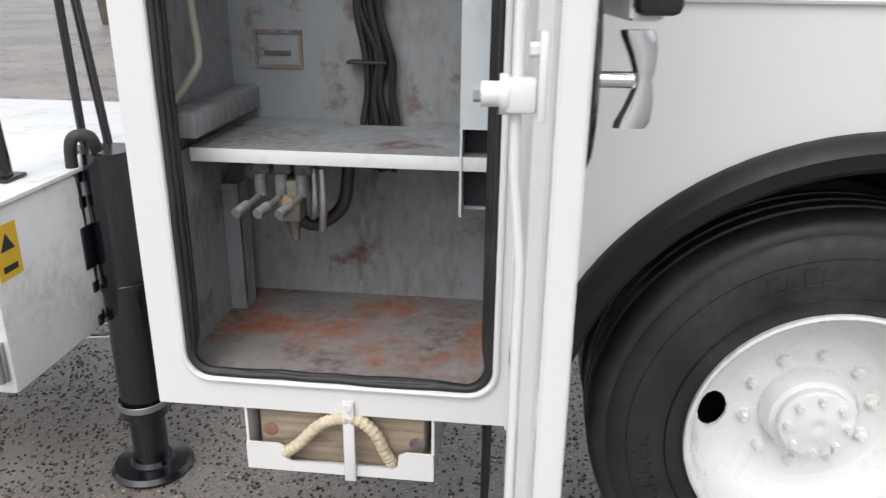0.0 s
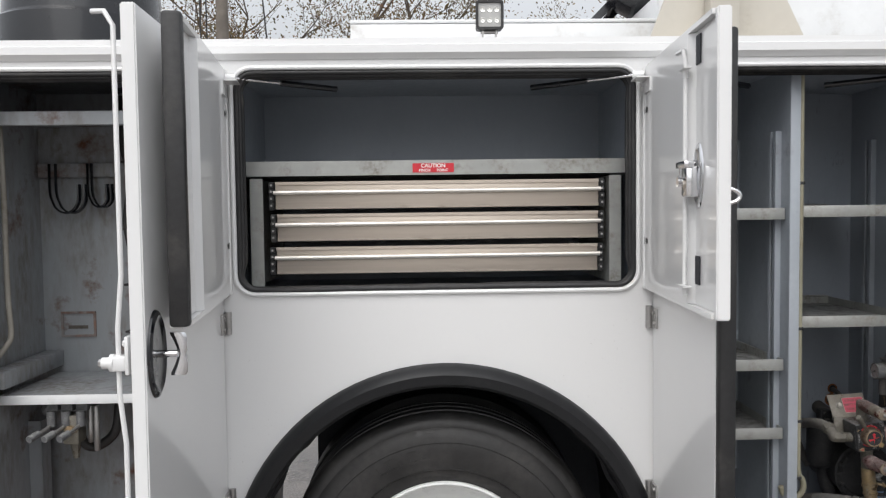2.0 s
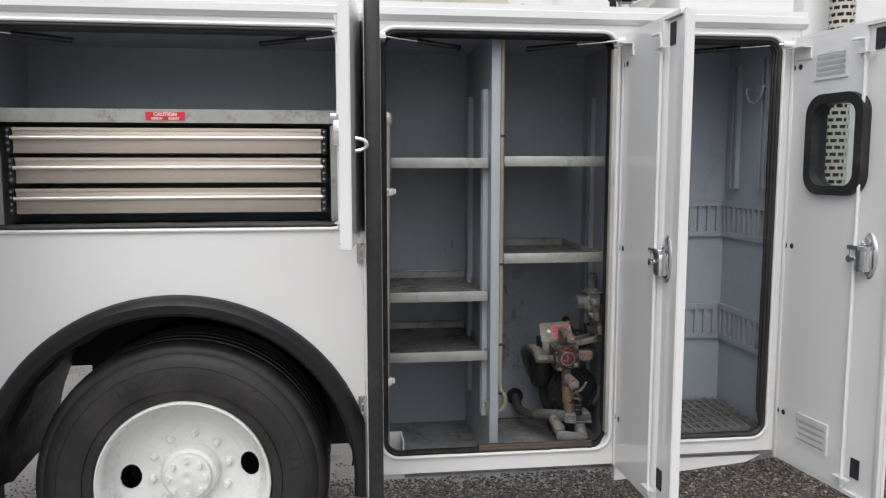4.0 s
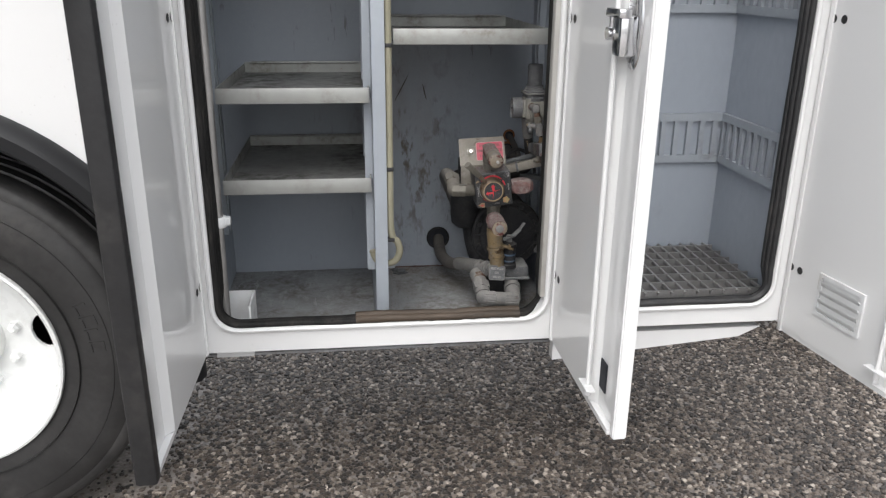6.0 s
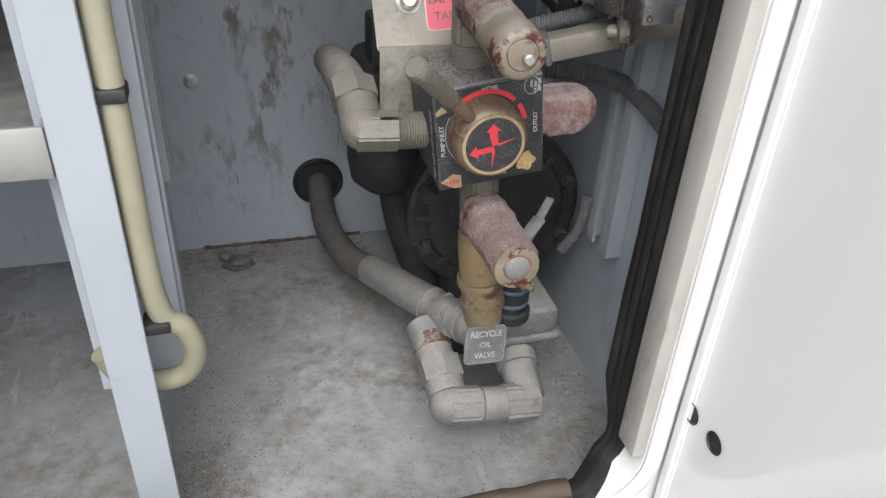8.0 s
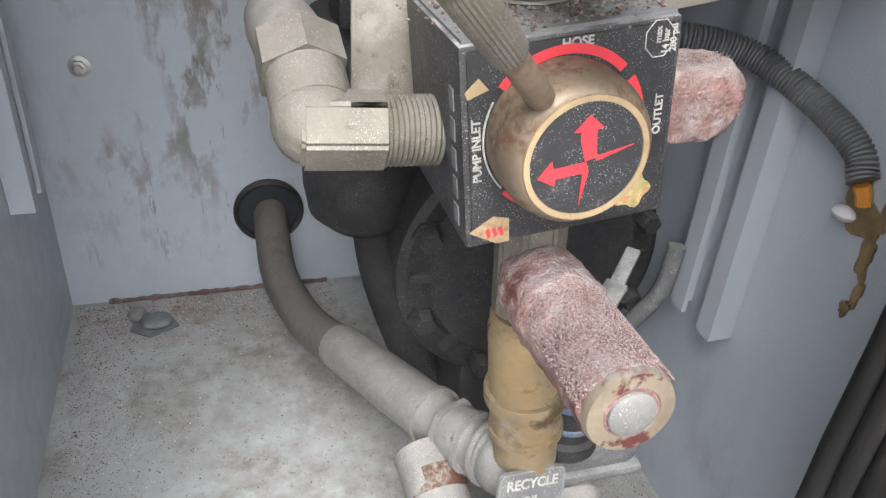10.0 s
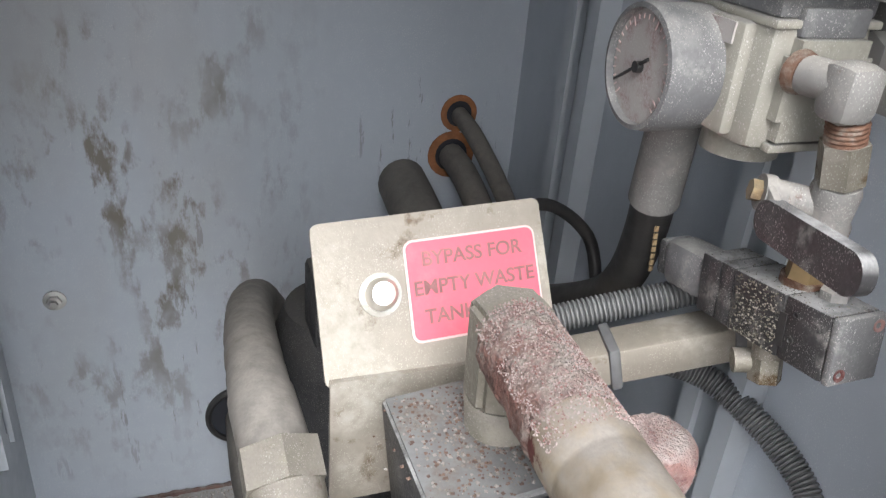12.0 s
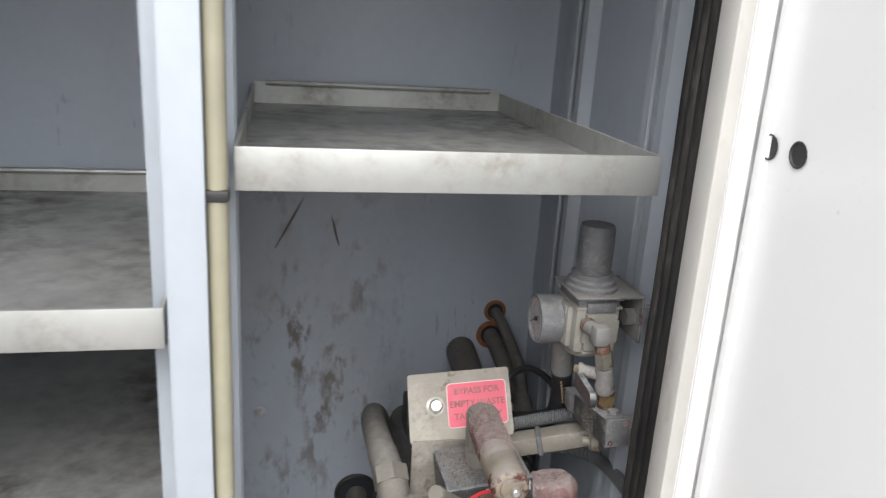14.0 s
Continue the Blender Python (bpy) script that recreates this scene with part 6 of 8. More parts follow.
LX0, LX1, LZ0, LZ1 = 0.047, 0.122, -0.068, -0.0145
lab("label_border", prism(BM(), rr(LX0, LX1, LZ0, LZ1, 0.005, 4), -0.0006, 0.0), PINK_EDGE, pl_)
lab("label", prism(BM(), rr(LX0 + 0.0012, LX1 - 0.0012, LZ0 + 0.0012, LZ1 - 0.0012, 0.004, 4), -0.0011, -0.0006), PINK, pl_, "faded red label with worn lettering")
for txt, z in (("BYPASS FOR", -0.0255), ("EMPTY WASTE", -0.0405), ("TANK ONLY", -0.0555)):
    lettering(txt, 0.0105, PM @ Matrix.Translation(((LX0 + LX1) / 2, -0.0012, z)) @ FRONT, LABEL_INK, pl_, depth=0.0002)
lab("washer", lathe(BM(), (0.0325, 0, -0.040), (0, -1, 0), [(0.0112, 0.0), (0.0112, 0.0012), (0.006, 0.0014)], 28), GALV, pl_)
lab("rivet", lathe(BM(), (0.0325, 0, -0.040), (0, -1, 0), [(0.0085, 0.001), (0.0082, 0.006), (0.006, 0.0085), (0.0, 0.0092)], 24), ALU_BRIGHT, pl_, "bright domed bolt")

# ---- air regulator group ----
rg = thing("air_regulator", "cream air regulator with a grey adjusting cap", "regulator", (1.58, 0.22, 1.08))
b = bx(BM(), 1.556, 1.608, 0.190, 0.250, 1.086, 1.142, 0.006)
part("body", b, REG_BODY, rg)
b = prism(BM(), [(1.5665, 1.092), (1.6015, 1.092), (1.6015, 1.101), (1.6045, 1.101), (1.6045, 1.127), (1.6015, 1.127), (1.6015, 1.134), (1.5665, 1.134), (1.5665, 1.127), (1.5635, 1.127), (1.5635, 1.101), (1.5665, 1.101)], 0.1845, 0.1915)
part("raised_panel", b, REG_BODY, rg)
part("bottom_lip", bx(BM(), 1.5655, 1.6035, 0.186, 0.1915, 1.0865, 1.0905, 0.001), REG_BODY, rg)
part("side_panel", bx(BM(), 1.550, 1.558, 0.20, 0.24, 1.09, 1.138, 0.003), REG_BODY, rg)
part("rating_label", bx(BM(), 1.5490, 1.5502, 0.205, 0.235, 1.128, 1.137), GAUGE_FACE, rg)
part("bottom_plug", cy(BM(), (1.580, 0.22, 1.076), (1.580, 0.22, 1.088), 0.018, n=24), REG_BODY, rg)
part("top_collar", bx(BM(), 1.5575, 1.6065, 0.191, 0.249, 1.141, 1.1522, 0.002), DUSTY_PLASTIC, rg)
part("collar_tab", bx(BM(), 1.567, 1.601, 0.1875, 0.193, 1.134, 1.146, 0.0015), DUSTY_PLASTIC, rg)
part("collar_flange", bx(BM(), 1.5550, 1.6090, 0.1885, 0.2515, 1.1375, 1.1410, 0.001), REG_BODY, rg)
for x_, y_ in ((1.5600, 0.1885), (1.6045, 0.1885), (1.5555, 0.246)):
    part("collar_screw", cy(BM(), (x_, y_, 1.1492), (x_, y_, 1.1522), 0.0036, n=12), DUSTY_GREY, rg)
b = BM()
bx(b, 1.5515, 1.628, 0.182, 0.256, 1.152, 1.1545, 0.001), bx(b, 1.628, 1.631, 0.182, 0.256, 1.10, 1.1545)
part("mounting_bracket", b, DUSTY_GREY, rg, "galvanised mounting bracket")
part("bracket_bolt", cy(BM(), (1.628, 0.20, 1.125), (1.617, 0.20, 1.125), 0.010, n=6), STEEL, rg)
part("wall_spacer", bx(BM(), 1.631, 1.6755, 0.212, 0.226, 1.118, 1.132), GREY_CLEAN, rg)
part("lock_ring", lathe(BM(), (1.582, 0.219, 1.1545), (0, 0, 1), [(0.0, 0.0), (0.030, 0.0), (0.030, 0.004), (0.027, 0.006), (0.027, 0.010), (0.0235, 0.012), (0.0235, 0.018), (0.0, 0.018)], 12), DUSTY_PLASTIC, rg)
b = BM()
n_ = 36
prof = [(0.0180, 1.172), (0.0196, 1.174), (0.0200, 1.205), (0.0196, 1.222), (0.0180, 1.2265)]
rows = []
for r, z in prof:
    rows.append([b.verts.new((1.582 + (r - (0.0012 if k % 6 in (0, 1) and 1.173 < z < 1.22 else 0)) * math.cos(2 * math.pi * k / n_), 0.219 + (r - (0.0012 if k % 6 in (0, 1) and 1.173 < z < 1.22 else 0)) * math.sin(2 * math.pi * k / n_), z)) for k in range(n_)])
for a_, b_ in zip(rows, rows[1:]):
    for k in range(n_):
        b.faces.new((a_[k], a_[(k + 1) % n_], b_[(k + 1) % n_], b_[k]))
b.faces.new(rows[0]), b.faces.new(rows[-1])
part("adjusting_cap", b, DUSTY_PLASTIC, rg, "ribbed grey adjusting cap")

rg.location += Vector((0.005, 0.010, -0.001))
ga = thing("pressure_gauge", "round pressure gauge with a faded face", "gauge", (1.53, 0.235, 1.09))
GN, GO = Vector((-1.0, 0.03, 0)).normalized(), Vector((1.5325, 0.243, 1.1105))
part("case", lathe(BM(), GO, GN, [(0.0, -0.034), (0.022, -0.034), (0.0275, -0.028), (0.0283, -0.004), (0.0275, 0.0025), (0.0252, 0.003), (0.0248, -0.001), (0.0, -0.001)], 40), DUSTY_PLASTIC, ga)
fa = part("dial_face", lathe(BM(), GO, GN, [(0.0247, -0.0008), (0.0, -0.0005)], 40), GAUGE_FACE, ga)
gx = GN.cross(Vector((0, 0, 1))).normalized() * -1
GM = Matrix((gx, -GN, Vector((0, 0, 1)))).transposed().to_4x4()
GM.translation = GO + GN * 0.0002
b = BM()
for k in range(27):
    a = radians(225 - 270 * k / 26)
    r0 = 0.0185 if k % 5 == 0 else 0.0205
    prism(b, [(r0 * math.cos(a) - 0.0003 * math.sin(a), r0 * math.sin(a) + 0.0003 * math.cos(a)), (0.0225 * math.cos(a) - 0.0003 * math.sin(a), 0.0225 * math.sin(a) + 0.0003 * math.cos(a)), (0.0225 * math.cos(a) + 0.0003 * math.sin(a), 0.0225 * math.sin(a) - 0.0003 * math.cos(a)), (r0 * math.cos(a) + 0.0003 * math.sin(a), r0 * math.sin(a) - 0.0003 * math.cos(a))], -0.0006, -0.0003)
b.transform(GM)
part("scale_marks", b, PINK_EDGE, fa, kind="stuff")
b = prism(BM(), [(0.008, 0.0045), (0.0075, 0.0058), (-0.0172, -0.0095), (-0.0168, -0.0104)], -0.0024, -0.0014)
b.transform(GM)
part("needle", b, BLACK_MATT, fa)
b = lathe(BM(), (0, 0, 0), (0, -1, 0), [(0.0026, 0.0), (0.0026, 0.003), (0.0, 0.003)], 14)
b.transform(GM)
part("needle_hub", b, BLACK_MATT, fa)

# elbow, ball valve, manifold block
bv = thing("ball_valve", "plated elbow and ball valve with a black lever", "valve", (1.6, 0.18, 1.03))
part("rust_joint", lathe(BM(), (1.573, 0.1945, 1.121), (0, -1, 0), [(0.0, 0.0), (0.0092, 0.0), (0.0086, 0.003), (0.0078, 0.005), (0.0, 0.005)], 20), RUST_JOINT, bv)
part("elbow_arm", cy(BM(), (1.573, 0.191, 1.121), (1.578, 0.173, 1.121), 0.0078, 0.0084, n=20), DUSTY_GREY, bv)
b = bx(BM(), 1.569, 1.588, 0.1635, 0.1815, 1.107, 1.1305, 0.0055)
part("elbow", b, DUSTY_GREY, bv)
part("thread", threads(BM(), (1.582, 0.172, 1.108), (1.584, 0.172, 1.0985), 0.0082, 5), RUST_JOINT, bv)
part("hex_body", cy(BM(), (1.584, 0.172, 1.0995), (1.588, 0.172, 1.082), 0.0098, n=6), FITTING, bv)
part("valve_body", lathe(BM(), (1.588, 0.172, 1.083), (0.22, 0.22, -1), [(0.0, 0.0), (0.0088, 0.001), (0.0102, 0.006), (0.0096, 0.020), (0.0108, 0.023), (0.0108, 0.034), (0.0090, 0.036), (0.0, 0.037)], 20), DUSTY_GREY, bv)
part("stem", cy(BM(), (1.591, 0.176, 1.069), (1.569, 0.186, 1.072), 0.0066, n=16), DUSTY_GREY, bv)
part("lever_hub", cy(BM(), (1.569, 0.186, 1.072), (1.5645, 0.188, 1.0725), 0.0078, n=18), DUSTY_GREY, bv)
part("stem_nut", cy(BM(), (1.565, 0.188, 1.0725), (1.5610, 0.190, 1.073), 0.0048, n=6), BRASS, bv)
b = bar(BM(), (1.5655, 0.1865, 1.0735), (1.5625, 0.176, 1.0695), 0.0035, 0.011, 0.001)
part("lever_shank", b, DUSTY_GREY, bv)
b = prism(BM(), rr(0.0, 0.064, -0.0085, 0.0085, 0.0078, 6), -0.0032, 0.0032)
bmesh.ops.bevel(b, geom=[e for e in b.edges if abs(e.verts[0].co.y - e.verts[1].co.y) < 1e-5 and len(e.link_faces) == 2 and e.calc_face_angle(0) > 1.0], offset=0.0016, segments=2, affect="EDGES")
ld = Vector((-0.008, -0.061, 0.004)).normalized()
lt = Vector((0, 0, 1)).cross(ld).normalized()
LM = Matrix((ld, lt, ld.cross(lt))).transposed().to_4x4()
LM.translation = (1.5625, 0.1815, 1.0655)
b.transform(LM)
part("lever", b, DUSTY_BLACK, bv, "black dip-coated lever")
part("brass_bush", cy(BM(), (1.6035, 0.186, 1.043), (1.603, 0.187, 1.027), 0.0088, n=6), BRASS, bv)
part("bush_collar", cy(BM(), (1.603, 0.187, 1.028), (1.603, 0.187, 1.0245), 0.0100, n=20), RUST_JOINT, bv)
mb = thing("manifold_block", "dust-speckled black solenoid block on the regulator line", "manifold", (1.605, 0.19, 0.99))
MB = Matrix.Translation((1.600, 0.190, 1.0085)) @ Matrix.Rotation(radians(2), 4, "Z") @ Matrix.Rotation(radians(-8), 4, "X")


def block_part(name, b, mat, label=""):
    b.transform(MB)
    return part(name, b, mat, mb, label)


for nm, y0, y1, w_, mt in (("end_plate", -0.0435, -0.039, 0.0138, DUSTY_PLASTIC), ("front_section", -0.039, -0.014, 0.0138, DUSTY_BLACK), ("valve_section", -0.014, 0.019, 0.0142, DUSTY_BLACK), ("rear_section", 0.019, 0.029, 0.0138, DUSTY_BLACK), ("rear_plate", 0.029, 0.043, 0.0136, DUSTY_BLACK)):
    block_part(nm, bx(BM(), -w_, w_, y0, y1 - 0.0004, -0.0155, 0.0155, 0.0011), mt)
block_part("coil", bx(BM(), -0.0125, 0.0105, 0.043, 0.077, -0.0135, 0.0125, 0.006), DUSTY_PLASTIC, "dusty grey coil plug")
block_part("coil_cap", bx(BM(), -0.0115, 0.0095, 0.0755, 0.082, -0.0105, 0.0105, 0.003), DUSTY_BLACK)
block_part("slot", bx(BM(), -0.01445, -0.0138, -0.0165, -0.0125, -0.009, 0.007), BLACK_MATT)
for y_, z_ in ((-0.006, 0.0115), (-0.021, 0.0085), (-0.0205, -0.004)):
    block_part("pin_hole", lathe(BM(), (-0.0137, y_, z_), (-1, 0, 0), [(0.0017, 0.0), (0.0017, 0.0009), (0.0011, 0.0009), (0.0009, 0.0002), (0.0, 0.0001)], 12), BLACK_MATT)
for x, z in ((-0.0085, -0.0105), (0.0085, 0.0105)):
    block_part("end_screw", lathe(BM(), (x, -0.0434, z), (0, -1, 0), [(0.0030, 0.0), (0.0030, 0.0007), (0.0022, 0.0005), (0.0, -0.0006)], 14), RUST_PLUG)
block_part("top_nut", cy(BM(), (0.003, -0.024, 0.015), (0.003, -0.024, 0.0195), 0.0066, n=6), DUSTY_GREY)
b = cy(BM(), (-0.004, 0.0, -0.015), (-0.004, 0.0, -0.024), 0.0072, n=16)
cy(b, (-0.004, 0.0, -0.0235), (-0.004, -0.001, -0.036), 0.0080, n=6), cy(b, (-0.004, 0.004, -0.028), (-0.015, 0.010, -0.029), 0.0062, n=12)
block_part("drain_fitting", b, FITTING)
rng2 = random.Random(8)
grains = [(MB @ Vector((-0.0142, rng2.uniform(-0.012, 0.0165), rng2.uniform(-0.015, 0.0145))), rng2.uniform(0.0003, 0.0009), rng2.uniform(0, 6)) for k in range(520)]
grains += [(MB @ Vector((rng2.uniform(-0.013, 0.013), rng2.uniform(-0.04, 0.04), 0.0155)), rng2.uniform(0.0002, 0.0006), rng2.uniform(0, 6)) for k in range(260)]
gr_ = new("grit_crust", crumb_mesh("grit_crust", grains, BLOCK_GRAIN))
WORLD[gr_] = Matrix.Identity(4)
tagged(hang(gr_, mb), "grey and ochre grit stuck to the block", kind="stuff")

# delivery hose from under the regulator
dh = thing("air_hose", "black rubber hose with a crimped grey ferrule", "hose", (1.59, 0.29, 0.98))
part("ferrule", cy(BM(), (1.576, 0.268, 1.082), (1.588, 0.287, 1.024), 0.0135, 0.0145, n=24), DUSTY_GREY, dh)
part("hose", tube(BM(), smooth_path([(1.587, 0.285, 1.030), (1.594, 0.297, 0.995), (1.602, 0.318, 0.955), (1.605, 0.345, 0.925), (1.595, 0.38, 0.900), (1.565, 0.42, 0.880), (1.53, 0.45, 0.87)], 7), 0.0125, 18), HOSE_BLACK, dh)
b = BM()
for k in range(7):
    c = Vector((1.5835, 0.276 + 0.0016 * k, 1.012 - 0.0052 * k)) + Vector((0.0016 * k, -0.0005, 0))
    bx(b, c.x - 0.0012, c.x + 0.0012, c.y - 0.0030, c.y - 0.0020, c.z - 0.0016, c.z + 0.0016)
part("printed_mark", b, CREAM, dh, "small unreadable printed bars", kind="stuff")
solid("loose_cable", tube(BM(), smooth_path([(1.545, 0.40, 0.90), (1.565, 0.42, 0.945), (1.60, 0.43, 0.955), (1.635, 0.42, 0.93), (1.64, 0.40, 0.89)], 6), 0.005, 10), HOSE_BLACK, "thin black cable loop behind the plate", "cable")

# square cross tube with ties, and split loom
sq = thing("cross_tube", "beige square tube between plate and wall", "tube", (1.6, 0.235, 0.95))
part("tube", bar(BM(), (1.500, 0.262, 0.934), (1.690, 0.215, 0.984), 0.024, 0.022, 0.002), PLATE, sq)
for t_ in (0.28, 0.62):
    c = Vector((1.500, 0.262, 0.934)).lerp(Vector((1.690, 0.215, 0.984)), t_)
    part("cable_tie", bar(BM(), c - Vector((0.003, -0.0008, 0.0008)), c + Vector((0.003, -0.0008, 0.0008)), 0.028, 0.027, 0.002), LOOM, sq)


def loom(pts, r, label):
    """A corrugated tube: rings at an even spacing along its run."""
    raw = smooth_path(pts, 40)
    run, out, step_ = 0.0, [raw[0]], 0.0009
    for p_, q_ in zip(raw, raw[1:]):
        seg = (q_ - p_).length
        while run + seg >= step_:
            p_ = p_.lerp(q_, (step_ - run) / seg)
            out.append(p_)
            seg, run = (q_ - p_).length, 0.0
        run += seg
    rad_ = [r * (1.0, 1.0, 0.80)[i % 3] for i in range(len(out))]
    return solid("split_loom", tube(BM(), out, r, 16, radii=rad_), LOOM, label, "cable loom")


loom([(1.575, 0.305, 0.905), (1.612, 0.290, 0.908), (1.645, 0.272, 0.902), (1.664, 0.236, 0.888), (1.672, 0.20, 0.872), (1.670, 0.186, 0.858)], 0.0088, "ribbed grey split loom hanging down the wall")
loom([(1.520, 0.285, 0.950), (1.56, 0.275, 0.962), (1.60, 0.262, 0.975), (1.625, 0.255, 0.985)], 0.0085, "ribbed grey split loom tied along the tube")

# torn wire end, sealant and rag on the side wall
sl = thing("sealant_stain", "brown sealant smeared and run down the grey wall", "sealant", (1.676, 0.178, 0.83))
for k, (y, z, ry, rz) in enumerate(((0.180, 0.838, 0.015, 0.010), (0.166, 0.858, 0.008, 0.016), (0.190, 0.850, 0.008, 0.012), (0.170, 0.820, 0.005, 0.014), (0.166, 0.797, 0.0025, 0.010), (0.170, 0.783, 0.003, 0.005))):
    out = []
    for j in range(28):
        a = 2 * math.pi * j / 28
        q = 1 + 0.55 * noise.noise(Vector((math.cos(a) * 1.7 + k * 9.0, math.sin(a) * 1.7, 3.0)))
        out.append((y + ry * q * math.cos(a), z + rz * q * math.sin(a)))
    part("smear", prism(BM(), out, 1.6744 - 0.0002 * k, 1.6758, axes="yz"), BROWN_STAIN, sl)
solid("wire_end", tube(BM(), [(1.670, 0.186, 0.856), (1.672, 0.184, 0.850), (1.673, 0.183, 0.845)], 0.0045, 8), surface("orange_wire", (0.55, 0.22, 0.03), 0.5, bump=0.05), "orange wire end out of the loom", "wire")
solid("paper_scrap", ball(BM(), (1.672, 0.192, 0.835), 0.009, sx=0.7, sy=0.9, sz=0.5, n=8), surface("grey_paper", (0.5, 0.5, 0.5), 0.8), "torn grey scrap at the wire end", "scrap")

# back wall: bolt, rust line, smears
bo = thing("wall_bolt", "steel bolt and washer in the back wall", "bolt", (1.214, 0.66, 0.777))
part("washer", lathe(BM(), (1.2145, 0.662, 0.777), (0, -1, 0), [(0.0105, 0.0), (0.0105, 0.002), (0.006, 0.003)], 20), GALV, bo)
part("nut", lathe(BM(), (1.2145, 0.661, 0.777), (0, -1, 0), [(0.007, 0.0), (0.007, 0.006), (0.004, 0.0065), (0.004, 0.010), (0.0, 0.010)], 6), STEEL, bo)
rng = random.Random(11)
for x, z, ln, wd, tilt in [(1.262, 1.105, 0.095, 0.0018, 28), (1.335, 1.095, 0.045, 0.0022, -14)]:
    b = BM()
    n_ = 14
    pts = []
    for k in range(n_):
        a = 2 * math.pi * k / n_
        q = 1 + 0.45 * noise.noise(Vector((math.cos(a) * 1.3 + x * 40, math.sin(a) * 1.3, z * 40)))
        u_, v_ = wd * q * math.cos(a), ln / 2 * q * math.sin(a)
        c, s_ = math.cos(radians(tilt)), math.sin(radians(tilt))
        pts.append((x + u_ * c + v_ * s_, z - u_ * s_ + v_ * c))
    prism(b, pts, 0.6606, 0.6619)
    part("oil_smear", b, SMEAR, body, "dried dark oil smear")
pts = [(1.20 + 0.004 * k, 0.659 + 0.0015 * noise.noise(Vector((k * 0.4, 0, 0))), 0.5065) for k in range(62)]
part("rust_line", tube(BM(), pts, 0.003, 6, radii=[0.0028 + 0.0024 * noise.noise(Vector((k * 0.37, 5.0, 0))) for k in range(62)]), RUST_CRUST, body, "rust along the floor joint")
# grit on the floor, block top and pipe tops
grains = []
for k in range(15000):
    side = rng.random()
    if side < 0.40:
        x, y = 1.17 + abs(rng.gauss(0, 0.05)), rng.uniform(0.15, 0.65)
    elif side < 0.65:
        x, y = rng.uniform(1.17, 1.45), 0.655 - abs(rng.gauss(0, 0.045))
    elif side < 0.88:
        x, y = 1.672 - abs(rng.gauss(0, 0.06)), rng.uniform(0.05, 0.40)
    else:
        x, y = rng.uniform(1.18, 1.66), rng.uniform(0.05, 0.64)
    grains.append(((x, y, 0.5055), rng.uniform(0.0003, 0.0013) * (0.55 + 0.6 * rng.random() ** 3), rng.uniform(0, 6)))
tagged(new("floor_grit", crumb_mesh("floor_grit", grains, FLOOR_GRAIN)), "pale grit and rust flakes on the compartment floor", "grit", kind="stuff")
grains = []
for k in range(1500):
    p = BC @ Vector((0.03 * rng.gauss(0, 0.6), 0.045 + 0.02 * rng.gauss(0, 0.9), H2 + 0.001))
    if k % 3:
        p = BC @ Vector((rng.uniform(-0.044, 0.044), rng.uniform(0.004, 0.078), H2 + 0.001))
    grains.append((p, rng.uniform(0.0003, 0.0013), rng.uniform(0, 6)))
tagged(new("valve_grit", crumb_mesh("valve_grit", grains, DUST_GRAIN)), "dark rust crumbs on top of the valve block", "grit", kind="stuff")
b = BM()
prism(b, [(1.225, 0.60), (1.245, 0.585), (1.275, 0.60), (1.262, 0.625), (1.235, 0.628)], 0.506, 0.509, axes="xy")
ball(b, (1.232, 0.622, 0.512), 0.011, sz=0.7, n=8), ball(b, (1.252, 0.607, 0.512), 0.014, sx=1.3, sz=0.5, n=8)
solid("floor_debris", b, LOOM, "grey tape scrap and dirt clod in the floor corner", "debris")

# ---- rear compartment fittings ----
sa = thing("compartment_shelf", "worn grey steel shelf with a notch for hoses", "shelf", (-1.02, 0.3, 1.09))
b = prism(BM(), [(-1.345, 0.128), (-0.668, 0.128), (-0.668, 0.50), (-0.90, 0.50), (-0.905, 0.44), (-1.09, 0.44), (-1.10, 0.50), (-1.345, 0.50)], 1.098, 1.104, axes="xy")
part("shelf_sheet", b, RUSTY, sa)
part("front_lip", bx(BM(), -1.355, -0.668, 0.124, 0.128, 1.076, 1.106, 0.001), WHITE_WORN, sa)
part("side_gusset", prism(BM(), [(0.118, 1.098), (0.118, 0.935), (0.40, 1.098)], -1.376, -1.371, axes="yz"), RUSTY, sa)
solid("side_ledge", bx(BM(), -1.391, -1.325, 0.10, 0.504, 1.13, 1.185, 0.004), RUSTY, "grey box ledge along the compartment wall", "ledge")
b = BM()
bx(b, -1.391, -1.345, 0.36, 0.365, 0.617, 0.96), bx(b, -1.350, -1.345, 0.36, 0.42, 0.617, 0.96)
solid("corner_post", b, RUSTY, "rust-streaked grey corner post", "post")
for x0, x1, z0, z1 in ((-1.33, -1.205, 1.232, 1.325), (-0.80, -0.70, 1.24, 1.33)):
    pf = thing("welded_frame", "rusty outline of a removed bracket on the wall", "bracket", (x0, 0.5, z0))
    for c in ((x0, x1, z0, z0 + 0.008), (x0, x1, z1 - 0.008, z1), (x0, x0 + 0.008, z0 + 0.008, z1 - 0.008), (x1 - 0.008, x1, z0 + 0.008, z1 - 0.008)):
        part("weld_strip", bx(BM(), c[0], c[1], 0.499, 0.505, c[2], c[3]), RUST_FLOOR, pf)
    part("scar", bx(BM(), x0 + 0.025, x1 - 0.03, 0.502, 0.5045, z0 + 0.03, z0 + 0.042), SMEAR, pf)
hb_ = thing("hose_bundle", "bundle of old black hoses tied down the back wall", "hoses", (-1.04, 0.47, 1.6))
rng = random.Random(5)
